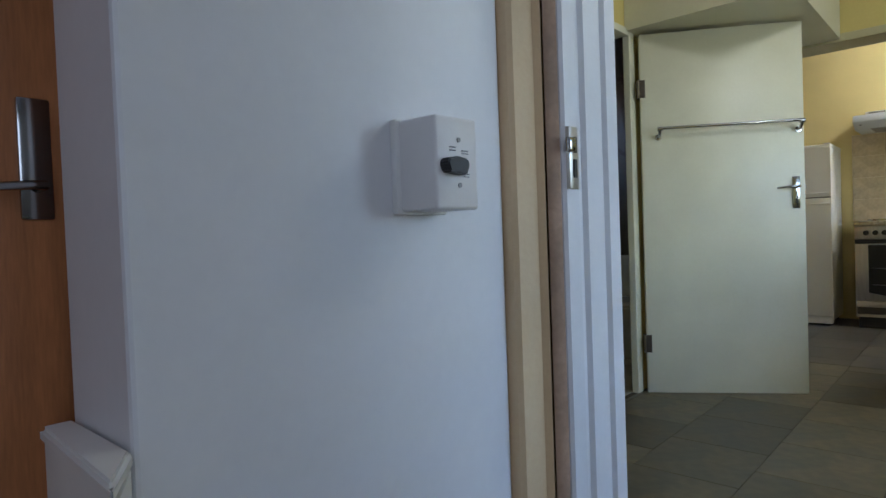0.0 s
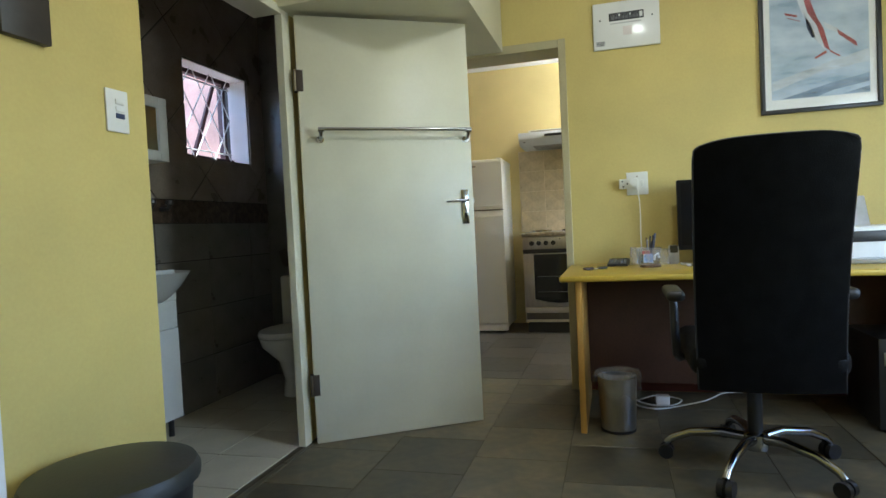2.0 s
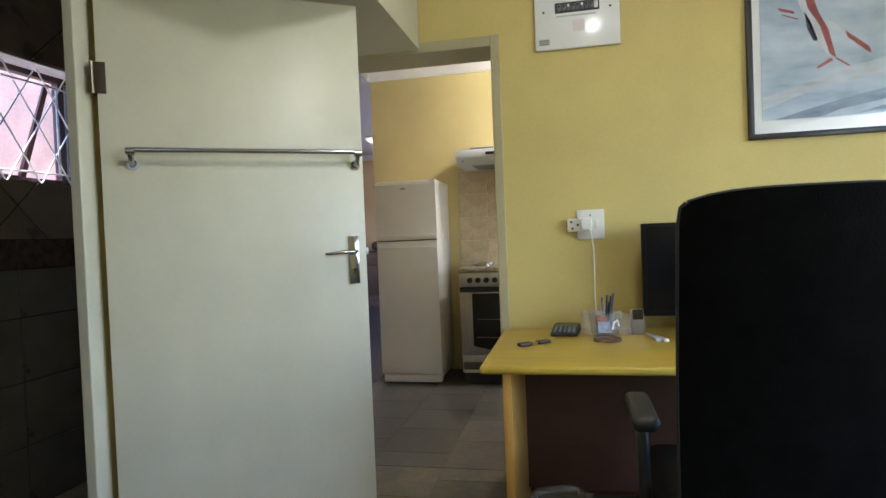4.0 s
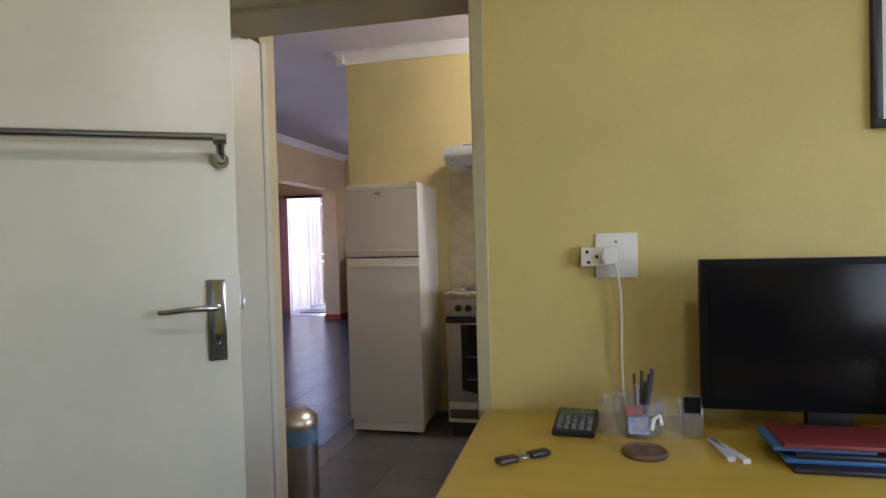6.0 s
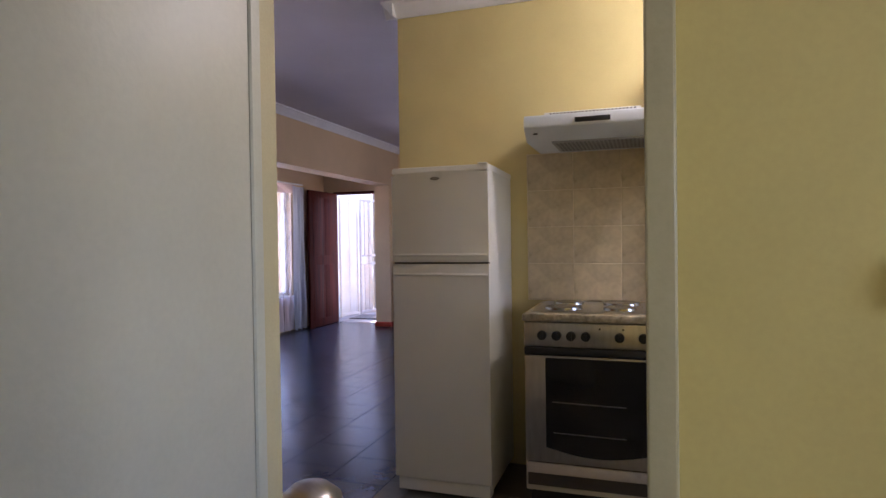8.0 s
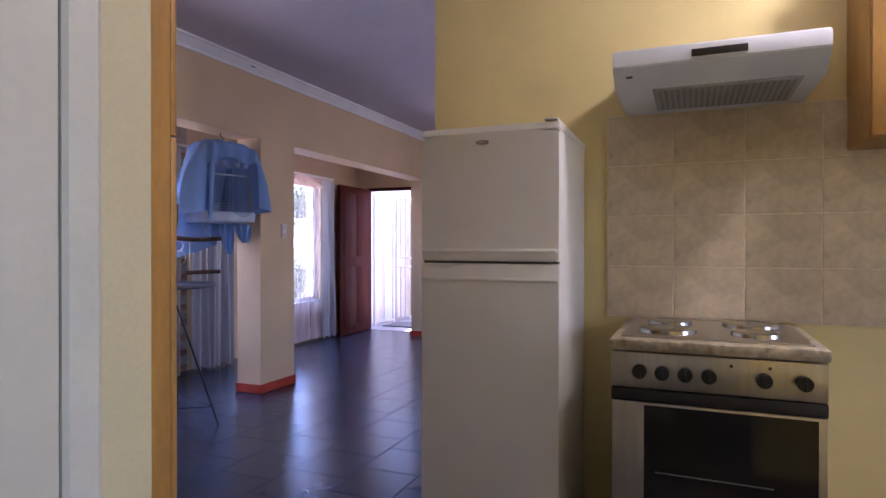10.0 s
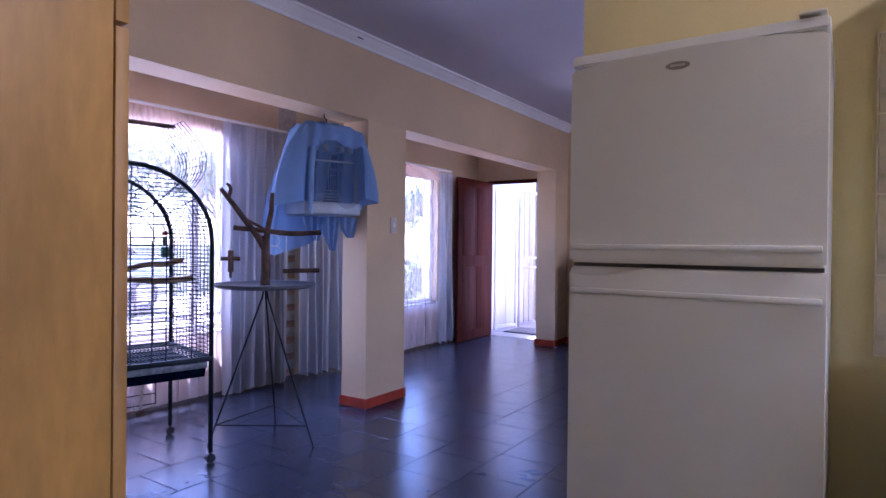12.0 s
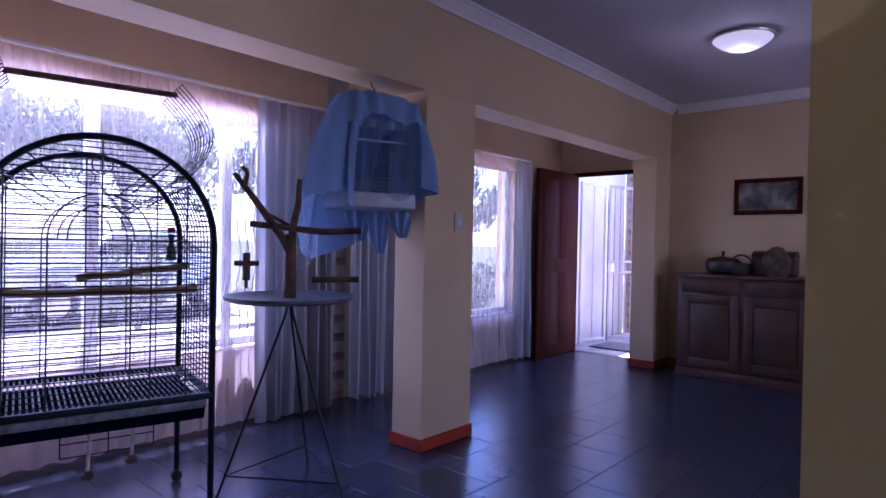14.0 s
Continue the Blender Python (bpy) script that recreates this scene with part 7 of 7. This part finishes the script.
def bush(x, y, r, h, seed):
    rnd = random.Random(seed)
    t = thing("bush", AT((x, y, -0.1)), "leafy shrub below the sun room window", "shrub", "garden shrubs")
    bm = B()
    for k in range(6):
        a = k * 1.05
        tube(bm, [(0, 0, 0), (0.3 * r * math.cos(a), 0.3 * r * math.sin(a), h * 0.45), (0.75 * r * math.cos(a), 0.75 * r * math.sin(a), h * 0.85)], 0.016, 6, r_end=0.006)
    part("stem", bm, TRUNK, t)
    bm = B()
    for k in range(12):
        a = k * 2.4
        c = (r * 0.6 * math.cos(a) * rnd.uniform(0.3, 1), r * 0.6 * math.sin(a) * rnd.uniform(0.3, 1), h * rnd.uniform(0.35, 0.95))
        leaf_mass(bm, c, (r * 0.4, r * 0.4, h * 0.22), 70, 0.045, rnd)
    part("foliage", bm, LEAF, t, smooth=None)


for i, (x, y, r, h) in enumerate(((11.6, 6.9, 0.5, 0.95), (12.6, 7.4, 0.55, 1.0), (9.0, 10.5, 0.7, 1.1), (14.5, 10.5, 0.8, 1.2), (17.0, 12.0, 0.9, 1.3), (6.0, 11.5, 0.6, 0.9))):
    bush(x, y, r, h, 60 + i)


def parked_car():
    c = thing("parked_car", AT((9.4, 12.6, -0.06)) @ pose(0, 0, 0, 0, 0, 12), "pale silver car parked in the driveway", "car")
    paint = mat("pale_silver_car_paint", (0.62, 0.64, 0.66), 0.2, 0.3, spots=0.03, coat=0.6, bump=0)
    bm = B()
    side = [(-2.05, 0.35), (-2.1, 0.62), (-1.95, 0.82), (-1.0, 0.93), (-0.45, 1.36), (0.75, 1.42), (1.45, 1.02), (2.0, 0.95), (2.08, 0.6), (2.0, 0.32)]
    prism(bm, side, "y", -0.82, 0.82)
    for v in bm.verts:
        if v.co.z > 0.98:
            v.co.y *= 0.80
    bmesh.ops.bevel(bm, geom=bm.edges[:], offset=0.05, segments=3, affect="EDGES")
    part("body", bm, paint, c, smooth=50)
    for s in (-1, 1):
        bm = B()
        prism(bm, [(-0.80, 0.98), (-0.42, 1.28), (0.72, 1.33), (1.22, 1.03)], "y", s * 0.735 - 0.05, s * 0.735 + 0.05)
        part("side_window", bm, BLACKGLASS, c)
    for x in (-1.3, 1.3):
        for s in (-1, 1):
            bm = B()
            tube(bm, [(x, s * 0.62, 0.31), (x, s * 0.84, 0.31)], 0.31, 24)
            w = part("wheel", bm, BLACK, c)
            bm = B()
            tube(bm, [(x, s * 0.83, 0.31), (x, s * 0.85, 0.31)], 0.19, 18)
            part("rim", bm, STEEL, w)


parked_car()

# ---------------------------------------------------------------- pieces: floors, tiles, bricks


def tile_mesh(name, w, d, h, bevel, material):
    """A low bevelled slab, its top at z = 0, centred."""
    bm = B()
    a, b = w / 2, d / 2
    lo = [bm.verts.new((x, y, -h)) for x, y in ((-a, -b), (a, -b), (a, b), (-a, b))]
    mid = [bm.verts.new((x, y, -bevel)) for x, y in ((-a, -b), (a, -b), (a, b), (-a, b))]
    up = [bm.verts.new((x, y, 0)) for x, y in ((-a + bevel, -b + bevel), (a - bevel, -b + bevel), (a - bevel, b - bevel), (-a + bevel, b - bevel))]
    bm.faces.new(up)
    for r, q in ((lo, mid), (mid, up)):
        for k in range(4):
            bm.faces.new((r[k], r[(k + 1) % 4], q[(k + 1) % 4], q[k]))
    return mesh_of(name, bm, material)


def lay(parent, name, x0, x1, y0, y1, w, d, gap, material, z=0.0, shift=0.5, h=0.006, jitter=0.0, seed=1, m=None):
    """Tiles a rectangle in courses along x; cut tiles at the ends get meshes of their own."""
    cache = {}
    rnd = random.Random(seed)
    row, y = 0, y0
    while y < y1 - 1e-4:
        ye = min(y + d, y1)
        x = x0 - (w * shift if row % 2 else 0)
        while x < x1 - 1e-4:
            a, b = max(x, x0), min(x + w, x1)
            if b - a > 0.02 and ye - y > 0.02:
                key = (round(b - a, 3), round(ye - y, 3))
                if key not in cache:
                    cache[key] = tile_mesh(name, b - a - gap, ye - y - gap, h, 0.0015, material)
                ob = new(name, cache[key])
                ob.parent = parent
                loc = AT(((a + b) / 2, (y + ye) / 2, z + rnd.uniform(-1, 1) * jitter)) @ pose(0, 0, 0, rnd.uniform(-1, 1) * jitter * 120, rnd.uniform(-1, 1) * jitter * 120, 0)
                ob.matrix_local = (m @ loc) if m is not None else loc
            x += w
        y += d
        row += 1


bm = B()
box(bm, -1.9, 4.39, -1.9, 2.05, -0.12, -0.003)
floor_office = structure("floor_office", bm, mat("brown_grout", (0.075, 0.064, 0.045), 0.9, spots=0.2, scale=20), "slate-look tiled office floor in brown and grey green", "floor")
bm = B()
box(bm, 1.7, 4.39, 2.05, 2.9, -0.12, -0.003)
floor_bath = structure("floor_bathroom", bm, GROUT, "pale tiled bathroom floor", "floor")
bm = B()
box(bm, 4.39, 12.03, -1.9, 5.83, -0.12, -0.003)
floor_living = structure("floor_living", bm, GROUT, "dark grey tiled kitchen and living room floor", "floor")
lay(floor_office, "tile", 0.64, 4.39, -1.7, 1.93, 0.40, 0.40, 0.0025, SLATE, shift=0.5, jitter=0.0003)
lay(floor_office, "tile", -1.7, 0.64, -1.7, 1.5, 0.40, 0.40, 0.0025, SLATE, shift=0.5, jitter=0.0003)
lay(floor_bath, "tile", 1.9, 4.385, 1.96, 2.9, 0.33, 0.33, 0.005, BATHFLOOR, shift=0.0)
lay(floor_living, "tile", 5.10, 9.52, 2.045, 4.765, 0.34, 0.34, 0.004, DARKTILE, shift=0.5, jitter=0.0001)


def field(parent, name, areas, w, gap, material):
    """The tiles farther off, joined."""
    bm = B()
    for x0, x1, y0, y1 in areas:
        y, row = y0, 0
        while y < y1 - 0.02:
            x = x0
            while x < x1 - 0.02:
                step = w / 2 if x == x0 and row % 2 else w
                xe, ye = min(x + step, x1), min(y + w, y1)
                g2 = gap / 2
                q = ((x + g2, y + g2), (xe - g2, y + g2), (xe - g2, ye - g2), (x + g2, ye - g2))
                up, lo = [bm.verts.new((*p, 0)) for p in q], [bm.verts.new((*p, -0.006)) for p in q]
                bm.faces.new(up)
                for i in range(4):
                    bm.faces.new((lo[i], lo[(i + 1) % 4], up[(i + 1) % 4], up[i]))
                x += step
            y += w
            row += 1
    ob = part(name, bm, material, parent, smooth=None)
    tagged(ob, kind="stuff")


field(floor_living, "kitchen_tile_field", ((4.392, 6.62, -1.695, 2.045),), 0.40, 0.003, KITCHENTILE)
field(floor_living, "tile_field", ((4.42, 5.10, 2.045, 5.6), (6.62, 11.8, -1.695, 2.045), (9.52, 11.8, 2.045, 5.6), (5.10, 9.52, 4.765, 5.6)), 0.34, 0.004, DARKTILE)
lay(floor_living, "tile", 11.8, 13.6, 4.5, 5.6, 0.40, 0.40, 0.005, PAVING, z=0.004, shift=0.0)

# splashback tiles
bm = B()
box(bm, 6.610, 6.6195, -0.35, 1.375, 0.93, 1.735)
splash = structure("splashback", bm, LIGHTGROUT, "beige marbled tile splashback behind the stove", "splashback")
UPX = Matrix(((0, 0, -1, 6.608), (-1, 0, 0, 1.373), (0, 1, 0, 0.0), (0, 0, 0, 1)))
lay(splash, "tile", 0.0, 1.70, 0.932, 1.733, 0.25, 0.2003, 0.004, SPLASH, shift=0.0, m=UPX, h=0.0022)

# bathroom wall tiles on the window wall
UPY = Matrix(((1, 0, 0, 0), (0, 0, -1, 2.891), (0, 1, 0, 0), (0, 0, 0, 1)))
lay(wall_bath, "tile", 1.9, 4.385, 0.0, 1.108, 0.45, 0.295, 0.006, BATHLOW, shift=0.0, m=UPY)
lay(wall_bath, "border_tile", 1.9, 4.385, 1.108, 1.243, 0.30, 0.135, 0.004, BORDER, shift=0.0, m=UPY)


def clip_poly(poly, x0, x1, z0, z1):
    for ax, v, keep in ((0, x0, 1), (0, x1, -1), (1, z0, 1), (1, z1, -1)):
        out = []
        for p, q in zip(poly, poly[1:] + poly[:1]):
            ip, iq = (p[ax] - v) * keep >= 0, (q[ax] - v) * keep >= 0
            if ip:
                out.append(p)
            if ip != iq:
                t = (v - p[ax]) / (q[ax] - p[ax])
                out.append((p[0] + t * (q[0] - p[0]), p[1] + t * (q[1] - p[1])))
        poly = out
        if len(poly) < 3:
            return []
    return poly


S = 0.293
for i in range(-2, 8):
    for j in range(-3, 9):
        for o in (0.0, 1.0):
            cx, cz = 2.25 + (2 * i + o) * S, 1.40 + (2 * j + o) * S
            r = S - 0.006
            dia = [(cx - r, cz), (cx, cz - r), (cx + r, cz), (cx, cz + r)]
            for x0, x1, z0, z1 in ((1.9, 3.558, 1.246, OFFICE_TOP), (4.212, 4.385, 1.246, OFFICE_TOP), (3.558, 4.212, 1.246, 1.512), (3.558, 4.212, 2.098, OFFICE_TOP)):
                p = clip_poly(dia, x0, x1, z0, z1)
                if len(p) < 3:
                    continue
                bm = B()
                prism(bm, p, "y", 2.891, 2.8985)
                ob = new("tile", mesh_of("tile", bm, BATHTILE))
                ob.parent = wall_bath

# face brick pier between the curtains and brick side of the porch


def brickwork(parent, x0, x1, y, z1, axis_m, material=BRICK):
    me = tile_mesh("brick", 0.21, 0.062, 0.02, 0.004, material)
    half = tile_mesh("brick", 0.095, 0.062, 0.02, 0.004, material)
    z, row = 0.035, 0
    while z < z1:
        x = x0 + (0.1125 if row % 2 else 0.0)
        if row % 2:
            ob = new("brick", half)
            ob.parent, ob.matrix_local = parent, axis_m @ AT((x0 + 0.05, z, 0))
        while x + 0.2 < x1:
            ob = new("brick", me)
            ob.parent, ob.matrix_local = parent, axis_m @ AT((x + 0.1075, z, 0))
            x += 0.2225
        z += 0.073
        row += 1


bm = B()
box(bm, 8.36, 8.56, 5.6, 5.83, -0.15, CEIL)
pier = structure("wall_brick_pier", bm, MORTAR, "face brick pier between the curtains")
brickwork(pier, 8.345, 8.575, 5.59, 2.15, Matrix(((1, 0, 0, 0), (0, 0, -1, 5.59), (0, 1, 0, 0), (0, 0, 0, 1))))
bm = B()
box(bm, 12.03, 13.6, 2.6, 2.83, -0.02, 2.3)
porch = structure("wall_porch_brick", bm, MORTAR, "face brick side wall of the porch")
brickwork(porch, 12.04, 13.55, 2.84, 2.2, Matrix(((1, 0, 0, 0), (0, 0, 1, 2.84), (0, 1, 0, 0), (0, 0, 0, 1))))
brickwork(porch_pier, 5.02, 5.63, 13.61, 2.5, Matrix(((0, 0, -1, 13.61), (1, 0, 0, 0), (0, 1, 0, 0), (0, 0, 0, 1))))
